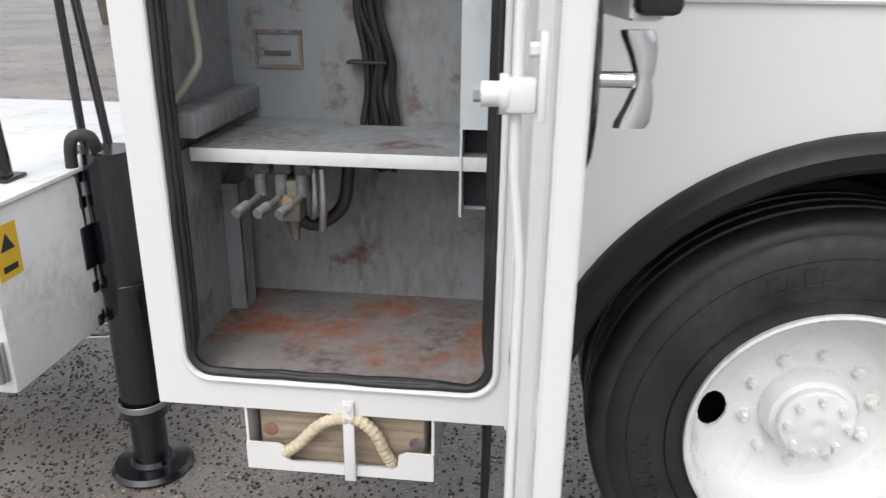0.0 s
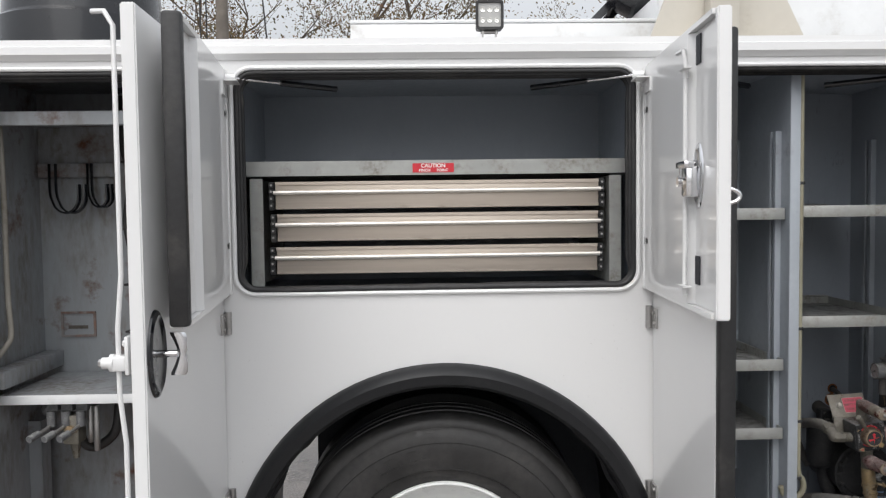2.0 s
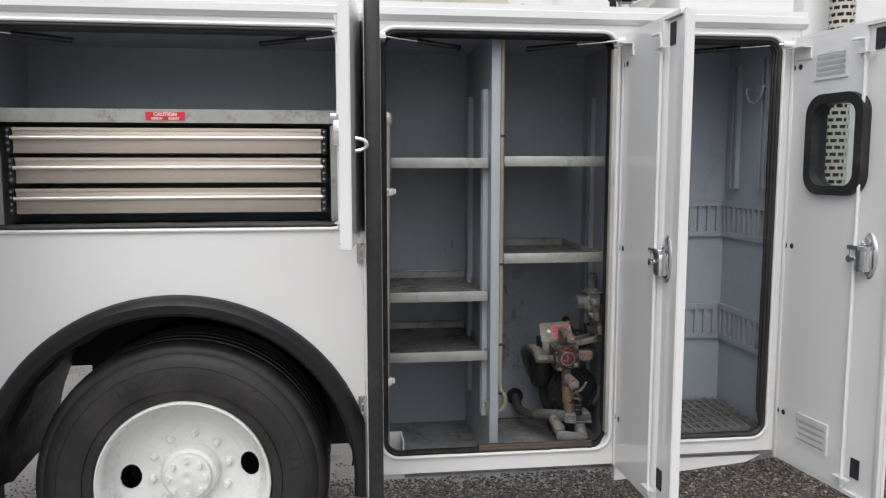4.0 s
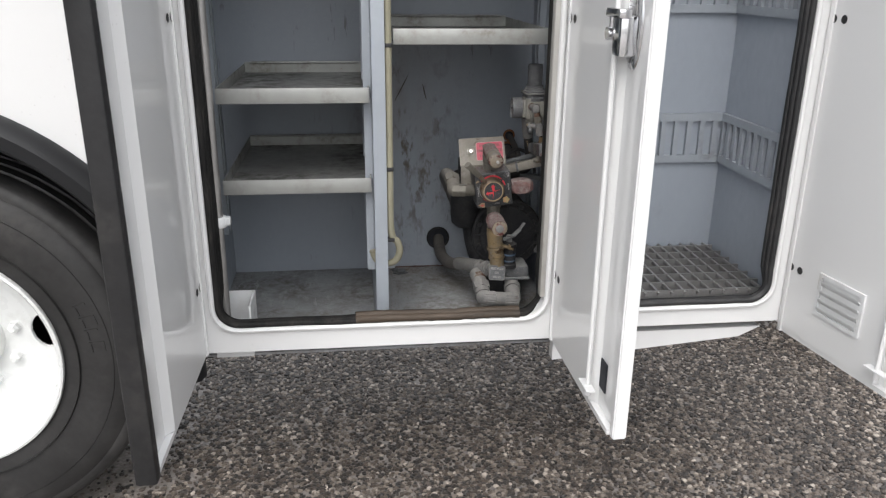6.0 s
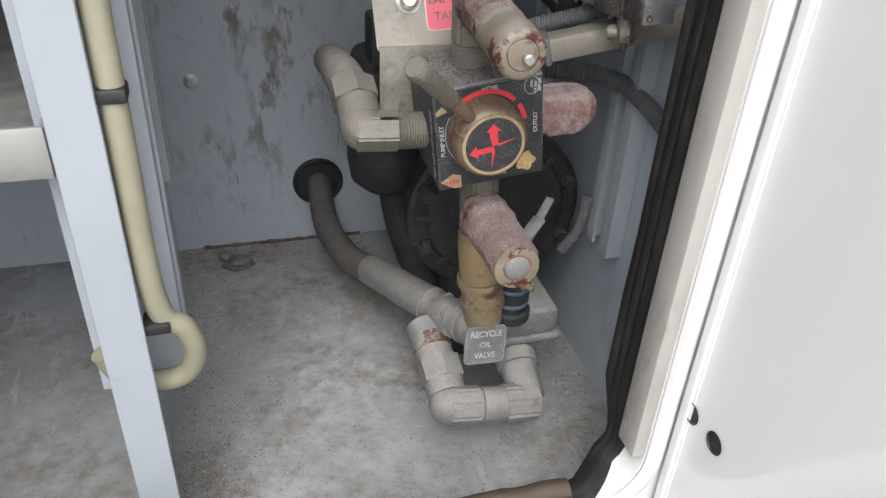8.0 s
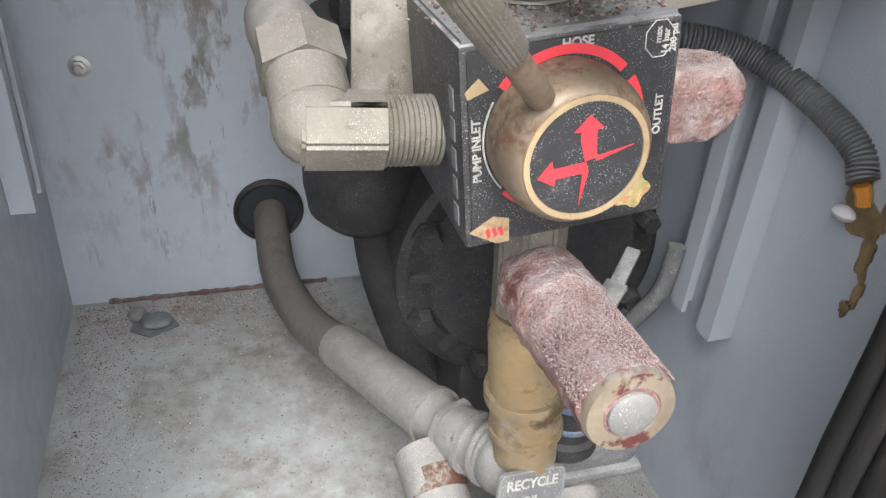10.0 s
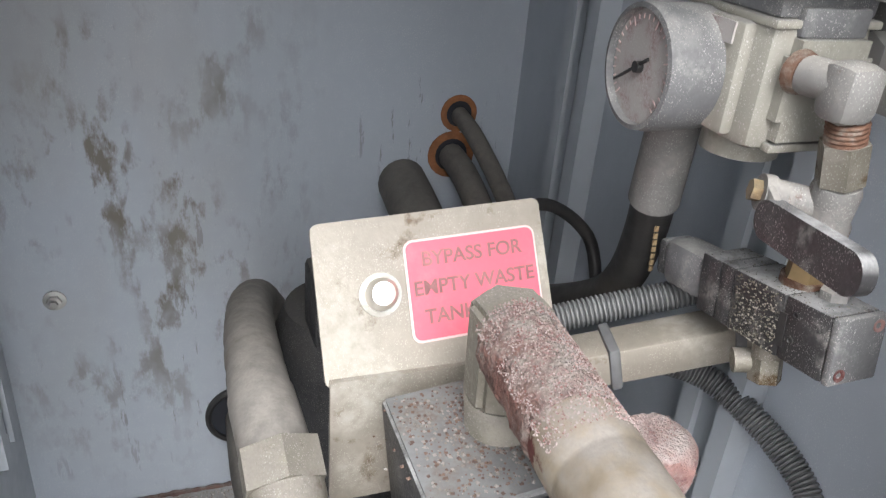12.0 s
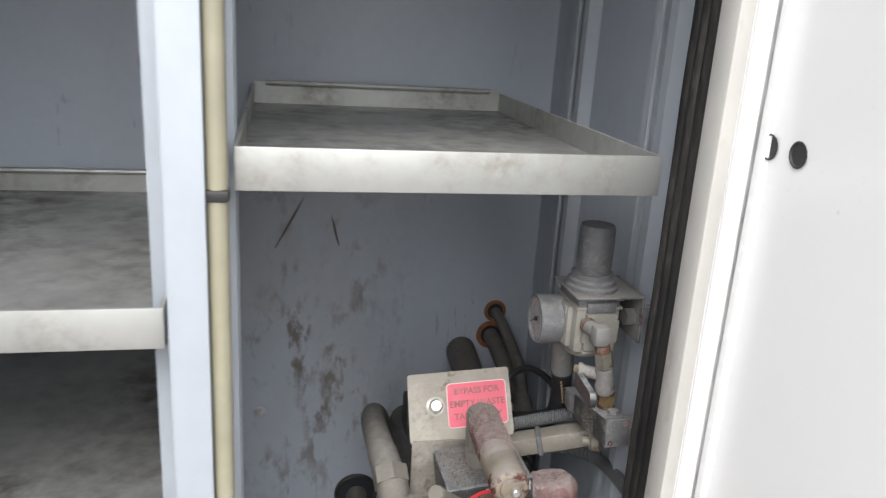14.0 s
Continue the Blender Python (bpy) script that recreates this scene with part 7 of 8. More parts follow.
for k in range(7):
    x, y = -1.065 + 0.011 * k, 0.470 + 0.012 * (k % 2)
    pts = [(x + rng.uniform(-0.012, 0.012) + 0.03 * (z < 1.3) - 0.03 * (z > 1.9), y + rng.uniform(-0.006, 0.006), z) for z in (2.10, 1.95, 1.80, 1.65, 1.50, 1.38, 1.27, 1.18, 1.09, 0.98)]
    part("hose", tube(BM(), smooth_path(pts, 4), 0.0085, 8), HOSE_BLACK, hb_)
for z in (1.86, 1.62, 1.42, 1.25):
    part("tie", bx(BM(), -1.083, -0.982, 0.455, 0.496, z, z + 0.008, 0.003), HOSE_BLACK, hb_)
bk = thing("hook_rack", "black strap hooks on a worn steel bar", "hook rack", (-1.2, 0.45, 1.8))
part("bar", bx(BM(), -1.385, -0.70, 0.478, 0.498, 1.812, 1.862, 0.003), RUSTY, bk)
for x, r in ((-1.335, 0.062), (-1.312, 0.062), (-1.200, 0.040), (-1.185, 0.040)):
    pts = [(x, 0.462, 1.86)] + [(x, 0.462, 1.76)] + [(x + 0.012 + (r - r * math.cos(a)) * 0.85, 0.452 - 0.20 * (r - r * math.cos(a)) , 1.74 - r * math.sin(a) * 0.9) for a in [k * math.pi / 8 for k in range(1, 9)]] + [(x + 0.012 + 1.7 * r, 0.43, 1.785)]
    part("hook", tube(BM(), smooth_path(pts, 3), 0.009, 8, squash=0.4), BLACK, bk)
tsf = BM()
bx(tsf, -1.391, -0.656, 0.115, 0.50, 1.992, 1.998), bx(tsf, -1.391, -0.656, 0.111, 0.115, 1.958, 1.999), bx(tsf, -1.391, -0.656, 0.115, 0.132, 1.956, 1.960)
solid("top_shelf", tsf, RUSTY, "worn grey sheet shelf under the roof", "shelf")
solid("side_conduit", tube(BM(), smooth_path([(-1.372, 0.20, 2.08), (-1.362, 0.20, 1.95), (-1.357, 0.20, 1.72), (-1.347, 0.18, 1.55), (-1.335, 0.16, 1.40), (-1.322, 0.145, 1.30), (-1.330, 0.13, 1.265), (-1.362, 0.105, 1.215), (-1.375, 0.09, 1.20)], 6), 0.009, 10), BEIGE_TUBE, "beige wiring tube clipped down the side wall", "conduit")
# channel tube with its open lower end
ct = BM()
bx(ct, -0.768, -0.699, 0.120, 0.124, 1.165, 2.11), bx(ct, -0.768, -0.763, 0.124, 0.19, 0.975, 2.11), bx(ct, -0.704, -0.699, 0.124, 0.19, 0.975, 2.11), bx(ct, -0.763, -0.704, 0.186, 0.19, 0.975, 2.11)
bx(ct, -0.768, -0.763, 0.120, 0.124, 0.985, 1.165)
solid("cable_duct", ct, LIGHT_GREY, "grey square duct with an open lower end", "duct")
# dark sheet standing in for the shade inside the duct's open end
part("duct_inner", bx(BM(), -0.7625, -0.7045, 0.180, 0.1855, 0.985, 1.20), DARK, body)
# valve bank
vb = thing("valve_bank", "three-lever hydraulic valve bank under the shelf", "valve bank", (-1.15, 0.2, 1.05))
for k in range(3):
    x = -1.215 + k * 0.047
    part("spool_block", bx(BM(), x - 0.019, x + 0.019, 0.17, 0.27, 1.040, 1.096, 0.005), DUSTY_PLASTIC, vb)
    part("spool_cap", cy(BM(), (x, 0.165, 1.045), (x, 0.165, 0.995), 0.014, n=12), DUSTY_PLASTIC, vb)
    part("cap_screw", cy(BM(), (x, 0.172, 1.075), (x, 0.155, 1.075), 0.010, n=8), DUSTY_GREY, vb)
    lv = part("lever", tube(BM(), smooth_path([(x, 0.165, 1.00), (x - 0.005, 0.13, 0.993), (x - 0.018, 0.085, 0.985)], 4), 0.006, 8), STEEL, vb)
    part("lever_knob", tube(BM(), [(x - 0.012, 0.104, 0.988), (x - 0.024, 0.066, 0.980)], 0.0115, 12), DUSTY_PLASTIC, lv, "grey plastic lever knob")
part("rail", bx(BM(), -1.28, -0.96, 0.19, 0.26, 1.082, 1.0975, 0.003), DUSTY_PLASTIC, vb)
b = BM()
cy(b, (-1.035, 0.21, 1.07), (-0.975, 0.17, 1.075), 0.014, n=12), cy(b, (-0.98, 0.175, 1.075), (-0.968, 0.167, 1.078), 0.019, n=6)
part("side_port", b, DUSTY_PLASTIC, vb)
b = BM()
bx(b, -1.178, -1.128, 0.16, 0.22, 0.935, 1.03, 0.004)
part("relief_block", b, FITTING, vb, "stained brass-coloured relief block")
part("relief_stem", cy(BM(), (-1.153, 0.19, 0.94), (-1.152, 0.195, 0.882), 0.018, 0.010, n=6), FITTING, vb)
part("relief_cap", cy(BM(), (-1.153, 0.16, 0.985), (-1.153, 0.148, 0.985), 0.014, n=10), CREAM, vb)
for x, z1 in ((-1.105, 0.93), (-1.085, 0.90)):
    part("line", tube(BM(), smooth_path([(x, 0.2, 1.05), (x + 0.002, 0.195, 0.97), (x - 0.01, 0.22, z1)], 4), 0.009, 10), STEEL, vb)
part("drop_hose", tube(BM(), smooth_path([(-1.16, 0.26, 1.05), (-1.17, 0.27, 0.93), (-1.13, 0.28, 0.89), (-1.06, 0.28, 0.94), (-1.04, 0.28, 1.05)], 5), 0.016, 10), HOSE_BLACK, vb)
part("pressure_port", ball(BM(), (-1.262, 0.24, 1.03), 0.02), DUSTY_PLASTIC, vb)

# ---- block tray under the rear compartment ----
tr = thing("block_tray", "white open tray hung under the truck body", "tray", (-1.02, 0.15, 0.39))
b = prism(BM(), [(-1.235, 0.385), (-0.803, 0.385), (-0.803, 0.455), (-0.866, 0.455), (-0.882, 0.447), (-0.886, 0.418), (-0.896, 0.410), (-1.130, 0.410), (-1.142, 0.418), (-1.146, 0.447), (-1.160, 0.455), (-1.235, 0.455)], 0.0, 0.006)
part("front_plate", b, WHITE, tr)
for x in (-1.235, -0.809):
    part("side_plate", bx(BM(), x, x + 0.006, 0.006, 0.35, 0.385, 0.544), WHITE, tr)
part("bottom_plate", bx(BM(), -1.229, -0.809, 0.006, 0.35, 0.385, 0.391), WHITE, tr)
b = BM()
bx(b, -1.005, -0.979, -0.012, -0.004, 0.378, 0.585, 0.003), cy(b, (-0.992, -0.012, 0.572), (-0.992, -0.018, 0.572), 0.009, n=12)
part("strap", b, WHITE, tr, "white retaining strap")
wd = bx(BM(), -1.212, -0.826, 0.03, 0.33, 0.392, 0.532, 0.012)
solid("timber_block", wd, WOOD, "weathered timber jack block with rust stains", "wood block")
for xx, zz in ((-1.185, 0.475), (-0.845, 0.46)):
    part("bolt_stain", lathe(BM(), (xx, 0.0295, zz), (0, -1, 0), [(0.018, 0.0), (0.014, 0.0012), (0.0, 0.0014)], 12), RUST_FLOOR, bpy.data.objects["timber_block"])
pts = [(-1.148, 0.012, 0.425), (-1.11, 0.004, 0.46), (-1.065, 0.0, 0.51), (-1.02, 0.0, 0.533), (-0.97, 0.0, 0.532), (-0.935, 0.002, 0.50), (-0.915, 0.008, 0.45), (-0.90, 0.015, 0.415)]
path = smooth_path(pts, 14)
solid("rope_handle", tube(BM(), path, 0.0135, 14, radii=[0.0135 + 0.0012 * math.sin(i * 1.6) for i in range(len(path))]), ROPE, "thick cream rope handle on the timber block", "rope")
part("mud_flap", bx(BM(), -0.70, -0.69, 0.06, 0.40, 0.12, 0.535), FENDER, body, "black rubber mud flap")

# ---- stabiliser jack and rear body box ----
jk = thing("stabiliser_leg", "black hydraulic stabiliser leg with a round foot", "stabiliser", (-1.745, 0.48, 0.0))
part("cylinder", cy(BM(), (-1.738, 0.45, 1.015), (-1.742, 0.47, 0.20), 0.066, n=32), BLACK, jk)
part("ram", cy(BM(), (-1.742, 0.47, 0.20), (-1.744, 0.475, 0.03), 0.052, n=28), BLACK, jk)
part("foot", lathe(BM(), (-1.744, 0.475, 0.0), (0, 0, 1), [(0.0, 0.0), (0.118, 0.0), (0.122, 0.012), (0.112, 0.026), (0.065, 0.030), (0.058, 0.045), (0.0, 0.045)], 40), BLACK, jk)
for z, r in ((0.235, 0.071), (0.62, 0.070), (0.93, 0.0695)):
    part("clamp_band", lathe(BM(), (-1.7405, 0.462, z), (0, 0, 1), [(r, 0.0), (r + 0.002, 0.002), (r + 0.002, 0.020), (r, 0.022)], 32), STEEL if z < 0.3 else BLACK, jk)
part("port_block", bx(BM(), -1.845, -1.785, 0.36, 0.43, 0.70, 0.82, 0.004), BLACK, jk)
b = tube(BM(), smooth_path([(-1.745, 0.42, 1.02), (-1.75, 0.40, 1.06), (-1.785, 0.38, 1.055), (-1.80, 0.385, 0.98), (-1.805, 0.39, 0.82)], 6), 0.016, 12)
part("hydraulic_line", b, HOSE_BLACK, jk)
part("hydraulic_line", tube(BM(), smooth_path([(-1.84, 0.40, 0.78), (-1.90, 0.42, 0.77), (-1.93, 0.44, 0.68), (-1.90, 0.45, 0.60), (-1.83, 0.44, 0.62), (-1.80, 0.43, 0.70)], 6), 0.012, 10), HOSE_BLACK, jk)
part("hydraulic_line", tube(BM(), smooth_path([(-1.80, 0.40, 0.70), (-1.805, 0.40, 0.60), (-1.80, 0.41, 0.54)], 6), 0.014, 10), HOSE_BLACK, jk)
for z in (0.97, 0.90, 0.66, 0.56):
    part("line_nut", cy(BM(), (-1.803, 0.39, z), (-1.803, 0.39, z - 0.03), 0.021, n=6), BLACK, jk)
bxr = thing("rear_tool_box", "white steel box on the rear of the truck", "tool box", (-2.3, 0.6, 0.52))
part("box_shell", bx(BM(), -2.9, -1.79, 0.02, 1.35, 0.52, 0.965, 0.012), WHITE_WORN, bxr)
part("lid", bx(BM(), -2.91, -1.78, 0.01, 1.36, 0.968, 0.98, 0.003), WHITE_WORN, bxr)
YEL = surface("yellow_warning_sticker", (0.72, 0.44, 0.02), 0.45, var=0.06, bump=0.02)
st_ = part("warning_sticker", bx(BM(), -1.789, -1.7875, 0.035, 0.115, 0.80, 0.925), YEL, bxr, "yellow warning sticker")
part("sticker_symbol", prism(BM(), [(0.05, 0.865), (0.10, 0.865), (0.075, 0.905)], -1.7874, -1.7868, axes="yz"), BLACK_MATT, st_)
part("sticker_bar", bx(BM(), -1.7874, -1.7868, 0.05, 0.10, 0.815, 0.830), BLACK_MATT, st_)
b = BM()
bx(b, -1.90, -1.80, 0.008, 0.02, 0.56, 0.66, 0.003), cy(b, (-1.815, 0.004, 0.56), (-1.815, 0.004, 0.66), 0.010, n=10)
part("corner_hinge", b, STEEL, bxr)
for p0, p1, r in (((-1.90, 0.25, 0.98), (-1.96, 0.22, 2.2), 0.028), ((-1.865, 0.56, 0.98), (-1.94, 0.62, 2.4), 0.012), ((-1.815, 0.60, 0.98), (-2.02, 0.72, 2.4), 0.013)):
    rd = thing("support_strut", "black steel strut standing on the rear box", "strut", p0)
    part("bar", cy(BM(), p0, p1, r, n=14), BLACK, rd)
    part("foot_plate", bx(BM(), p0[0] - 0.04, p0[0] + 0.04, p0[1] - 0.04, p0[1] + 0.04, 0.98, 0.99, 0.002), BLACK, rd)
ld = thing("folding_step", "bright ribbed metal step behind the stabiliser", "step", (-1.95, 0.7, 0.4))
for k in range(5):
    part("tread", bar(BM(), (-1.98 + 0.035 * k, 0.55 + 0.03 * k, 0.40 + 0.035 * k), (-1.84 + 0.035 * k, 0.58 + 0.03 * k, 0.40 + 0.035 * k), 0.03, 0.008, 0.002), CHROME, ld)
for o in (0.0, 0.14):
    part("side_rail", bar(BM(), (-1.99 + o, 0.53, 0.385), (-1.84 + o, 0.68, 0.555), 0.012, 0.035, 0.003), CHROME, ld)

# ---- on the roof ----
LED_LENS = surface("led_lamp_lens", (0.42, 0.42, 0.41), 0.15, var=0.1, fine=100, bump=0.05)
LED_DOT = surface("led_reflector", (0.78, 0.78, 0.74), 0.15, metal=0.6, bump=0.0)


def lamp(x, y, z, yaw, tilt):
    L = thing("work_lamp", "square black LED work lamp on a small bracket", "lamp", (x, y, 2.19), "roof work lamps")
    M = Matrix.Translation((x, y, z)) @ Matrix.Rotation(radians(yaw), 4, "Z") @ Matrix.Rotation(radians(tilt), 4, "X")

    def lp(nm, bm, mat, parent, l_=""):
        bm.transform(M)
        return part(nm, bm, mat, parent, l_)

    hs_ = lp("housing", prism(BM(), rr(-0.040, 0.040, -0.042, 0.042, 0.008, 3), -0.012, 0.020), BLACK_MATT, L)
    lp("bezel", frame_plate(BM(), (-0.042, 0.042, -0.044, 0.044), (-0.034, 0.034, -0.036, 0.036), 0.005, -0.020, -0.010, ro=0.010), BLACK_MATT, hs_)
    ln = lp("lens", prism(BM(), rr(-0.034, 0.034, -0.036, 0.036, 0.005, 3), -0.0145, -0.012), LED_LENS, hs_)
    for i in (-1, 0, 1):
        for j in (-0.6, 0.6):
            lp("led", lathe(BM(), (i * 0.021, -0.0145, j * 0.026), (0, -1, 0), [(0.0085, 0.0), (0.0075, 0.0015), (0.003, 0.0005), (0.0, 0.002)], 14), LED_DOT, ln)
    for k in range(7):
        lp("cooling_fin", bx(BM(), -0.036 + k * 0.011, -0.032 + k * 0.011, 0.020, 0.042, -0.036, 0.036), BLACK_MATT, hs_)
    b_ = BM()
    bx(b_, x - 0.022, x + 0.022, y - 0.012, y + 0.012, 2.19, 2.194), bx(b_, x - 0.022, x - 0.018, y - 0.012, y + 0.012, 2.194, 2.222), bx(b_, x + 0.018, x + 0.022, y - 0.012, y + 0.012, 2.194, 2.222)
    part("bracket", b_, STEEL, L)
    part("bracket_bolt", cy(BM(), (x - 0.026, y, 2.214), (x + 0.026, y, 2.214), 0.006, n=10), STEEL, L)


lamp(0.203, 0.03, 2.262, 0, 0)
lamp(1.621, 0.03, 2.262, 24, -6)
b = tube(BM(), smooth_path([(1.575, 0.06, 2.225), (1.555, 0.05, 2.25), (1.555, 0.045, 2.28), (1.575, 0.05, 2.30)], 5), 0.006, 8)
solid("lamp_handle", b, BLACK_MATT, "black handle loop beside the work lamp", "handle")
BEIGE = surface("beige_boom_paint", (0.52, 0.49, 0.43), 0.45, var=0.06, scale=5, fine=40, bump=0.1, dirt=(0.36, 0.32, 0.26), dirt_amount=(0.55, 0.75))
dk = thing("deck_locker", "long low white box on the truck deck", "deck box", (0.36, 0.5, 2.19))
part("body", bx(BM(), -0.247, 0.977, 0.363, 0.717, 2.19, 2.322, 0.006), WHITE_WORN, dk)
part("lid", bx(BM(), -0.25, 0.98, 0.36, 0.72, 2.3225, 2.335, 0.004), WHITE_WORN, dk)
bs = thing("boom_rest", "beige steel boom rest with gusset plates", "boom rest", (0.98, 0.2, 2.19))
part("gusset_plate", prism(BM(), [(0.985, 2.19), (1.25, 2.19), (1.02, 2.66), (0.985, 2.66)], 0.16, 0.172), BEIGE, bs)
part("gusset_plate", prism(BM(), [(0.72, 2.19), (0.93, 2.19), (0.93, 2.66), (0.90, 2.66)], 0.16, 0.172), BEIGE, bs)
part("post", bx(BM(), 0.905, 1.0, 0.10, 0.158, 2.19, 3.1, 0.008), BEIGE, bs)
part("base_plate", bx(BM(), 0.70, 1.28, 0.08, 0.30, 2.19, 2.198), BEIGE, bs)
for x in (1.04, 1.27):
    part("base_bolt", cy(BM(), (x, 0.10, 2.198), (x, 0.10, 2.212), 0.014, n=6), STEEL, bs)
solid("deck_box", bx(BM(), 0.84, 1.70, 0.42, 0.9, 2.19, 2.442, 0.006), WHITE_WORN, "white steel box behind the boom rest", "deck box")
solid("deck_post", bx(BM(), 1.683, 1.742, 0.46, 0.52, 2.19, 3.2, 0.004), BLACK, "black square post on the deck", "post")
solid("headboard", bx(BM(), 1.76, 2.32, 0.62, 0.66, 2.19, 3.1, 0.006), WHITE_WORN, "white sheet headboard behind the cab", "panel")
cw = thing("vent_cowl", "white sloped cowl with a mesh grille", "vent", (2.05, 0.3, 2.19))
part("cowl", prism(BM(), [(1.835, 2.19), (2.27, 2.19), (2.27, 2.278), (1.86, 2.318), (1.835, 2.31)], 0.06, 0.55), WHITE, cw)
b = BM()
for k in range(7):
    bar(b, (1.73 + 0.016 * k, 0.30 - 0.035 * k, 2.195 + 0.017 * k), (1.73 + 0.016 * k, 0.52 - 0.035 * k, 2.195 + 0.017 * k), 0.004, 0.004)
for k in range(9):
    bar(b, (1.73, 0.28 + 0.028 * k, 2.195), (1.835, 0.07 + 0.028 * k, 2.305), 0.004, 0.004)
part("mesh_grille", b, BEIGE, cw)
solid("tarpaulin", ball(BM(), (0.93, 0.80, 2.63), 0.20, sx=1.3, sy=0.9, sz=0.85, n=28), BLACK, "crumpled black tarpaulin over a bundle", "tarpaulin")
ob_ = bpy.data.objects["tarpaulin"]
for v in ob_.data.vertices:
    n_ = noise.noise(v.co * 9) * 0.05 + abs(noise.noise(v.co * 22)) * 0.035
    v.co += v.normal * n_
solid("tarpaulin", ball(BM(), (1.50, 0.85, 2.66), 0.20, sx=1.6, sy=0.9, sz=0.75, n=24), BLACK, "crumpled black tarpaulin over stacked gear", "tarpaulin")
ob_ = bpy.data.objects["tarpaulin.001"]
for v in ob_.data.vertices:
    v.co += v.normal * (noise.noise(v.co * 9) * 0.06)
b = BM()
bar(b, (0.66, 0.80, 2.40), (0.98, 0.80, 2.72), 0.03, 0.03), bar(b, (0.66, 0.92, 2.36), (1.02, 0.92, 2.70), 0.03, 0.03)
for k in range(5):
    bar(b, (0.70 + 0.07 * k, 0.80, 2.44 + 0.07 * k), (0.70 + 0.07 * k, 0.92, 2.40 + 0.07 * k), 0.015, 0.015)
solid("lattice_arm", b, BLACK, "black lattice arm under the tarpaulin", "arm")
tu = thing("boom_turret", "black boom turret with a bolted slewing ring", "turret", (-1.4, 1.0, 2.19))
part("pedestal", lathe(BM(), (-1.42, 1.0, 2.10), (0, 0, 1), [(0.0, 0.0), (0.30, 0.0), (0.30, 0.20), (0.335, 0.22), (0.335, 0.36), (0.31, 0.38), (0.30, 0.60), (0.0, 0.60)], 48), BLACK, tu)
bm_ = finish("ring_bolt", lathe(BM(), (0, 0, 0), (0, 0, 1), [(0.0, 0.0), (0.016, 0.0), (0.016, 0.035), (0.010, 0.037), (0.010, 0.055), (0.0, 0.055)], 8), BLACK)
for k in range(24):
    a = 2 * math.pi * k / 24
    repeat("ring_bolt", bm_, Matrix.Translation((-1.42 + 0.315 * math.cos(a), 1.0 + 0.325 * math.sin(a), 2.655)), tu)
part("slewing_ring", lathe(BM(), (-1.42, 1.0, 2.70), (0, 0, 1), [(0.0, 0.0), (0.345, 0.0), (0.36, 0.02), (0.36, 0.06), (0.33, 0.08), (0.0, 0.08)], 48), WHITE_WORN, tu)
part("turret_box", bx(BM(), -1.72, -1.15, 0.75, 1.25, 2.78, 3.3, 0.02), WHITE_WORN, tu)
# cab and exhaust
cab = part("cab_shell", bx(BM(), 2.75, 4.6, 0.78, 2.2, 0.5, 3.2, 0.06), WHITE, body, "white truck cab with dark side window")
GLASS_DARK = surface("dark_cab_glass", (0.03, 0.035, 0.035), 0.06, var=0.1, bump=0.0)
part("side_window", bx(BM(), 3.25, 4.2, 0.768, 0.775, 2.2, 2.95, 0.002), GLASS_DARK, cab)
part("window_frame", frame_plate(BM(), (3.21, 4.24, 2.16, 2.99), (3.25, 4.2, 2.2, 2.95), 0.05, 0.764, 0.779, ro=0.07), RUBBER, cab)
SLOT = surface("sooty_slot", (0.05, 0.045, 0.04), 0.8, bump=0.0)
b = BM()
n_, z_, k = 20, 1.2, 0
ex = part("exhaust_stack", cy(BM(), (2.87, 0.66, 0.6), (2.87, 0.66, 3.4), 0.042, n=24), SLOT, body, "upright exhaust with a perforated metal heat shield")
rows = []
ang_n, nz = 40, 150
for i in range(nz + 1):
    z = 1.05 + i * 0.0155
    rows.append([b.verts.new((2.87 + 0.055 * math.cos(2 * math.pi * j / ang_n), 0.66 + 0.055 * math.sin(2 * math.pi * j / ang_n), z)) for j in range(ang_n)])
for i in range(nz):
    for j in range(ang_n):
        if i % 2 == 1 and (j + 2 * ((i // 2) % 2)) % 4 in (0, 1, 2):
            continue
        b.faces.new((rows[i][j], rows[i][(j + 1) % ang_n], rows[i + 1][(j + 1) % ang_n], rows[i + 1][j]))
part("heat_shield", b, BEIGE, ex, "slotted beige heat shield")

# window glass and louvres of the front door
ob, M, w, put = D_DOOR
GL = bpy.data.materials.new("window_glass")
GL.use_nodes = True
gp = GL.node_tree.nodes["Principled BSDF"]
gp.inputs["Base Color"].default_value = (0.55, 0.62, 0.60, 1)
gp.inputs["Roughness"].default_value = 0.03
gp.inputs["Transmission Weight"].default_value = 1.0
gp.inputs["IOR"].default_value = 1.1

pane = prism(BM(), rr(0.136, 0.329, 1.576, 1.854, 0.044, 6), -0.022, -0.018)
pane_ob = put("window_pane", pane, GL, wn_)
pane_ob.visible_shadow = False
for z0_, z1_ in ((0.655, 0.745), (1.945, 2.02)):
    lv_ = put("louvre_frame", frame_plate(BM(), (0.12, 0.27, z0_ - 0.01, z1_ + 0.01), (0.13, 0.26, z0_, z1_), 0.004, -0.006, 0.001), WHITE_WORN, ob)
    for k in range(4):
        zz = z0_ + (z1_ - z0_) * k / 4
        put("louvre_slat", prism(BM(), [(-0.003, zz), (0.006, zz + 0.012), (0.006, zz + 0.015), (-0.003, zz + 0.003)], 0.13, 0.26, axes="yz"), WHITE_WORN, lv_)

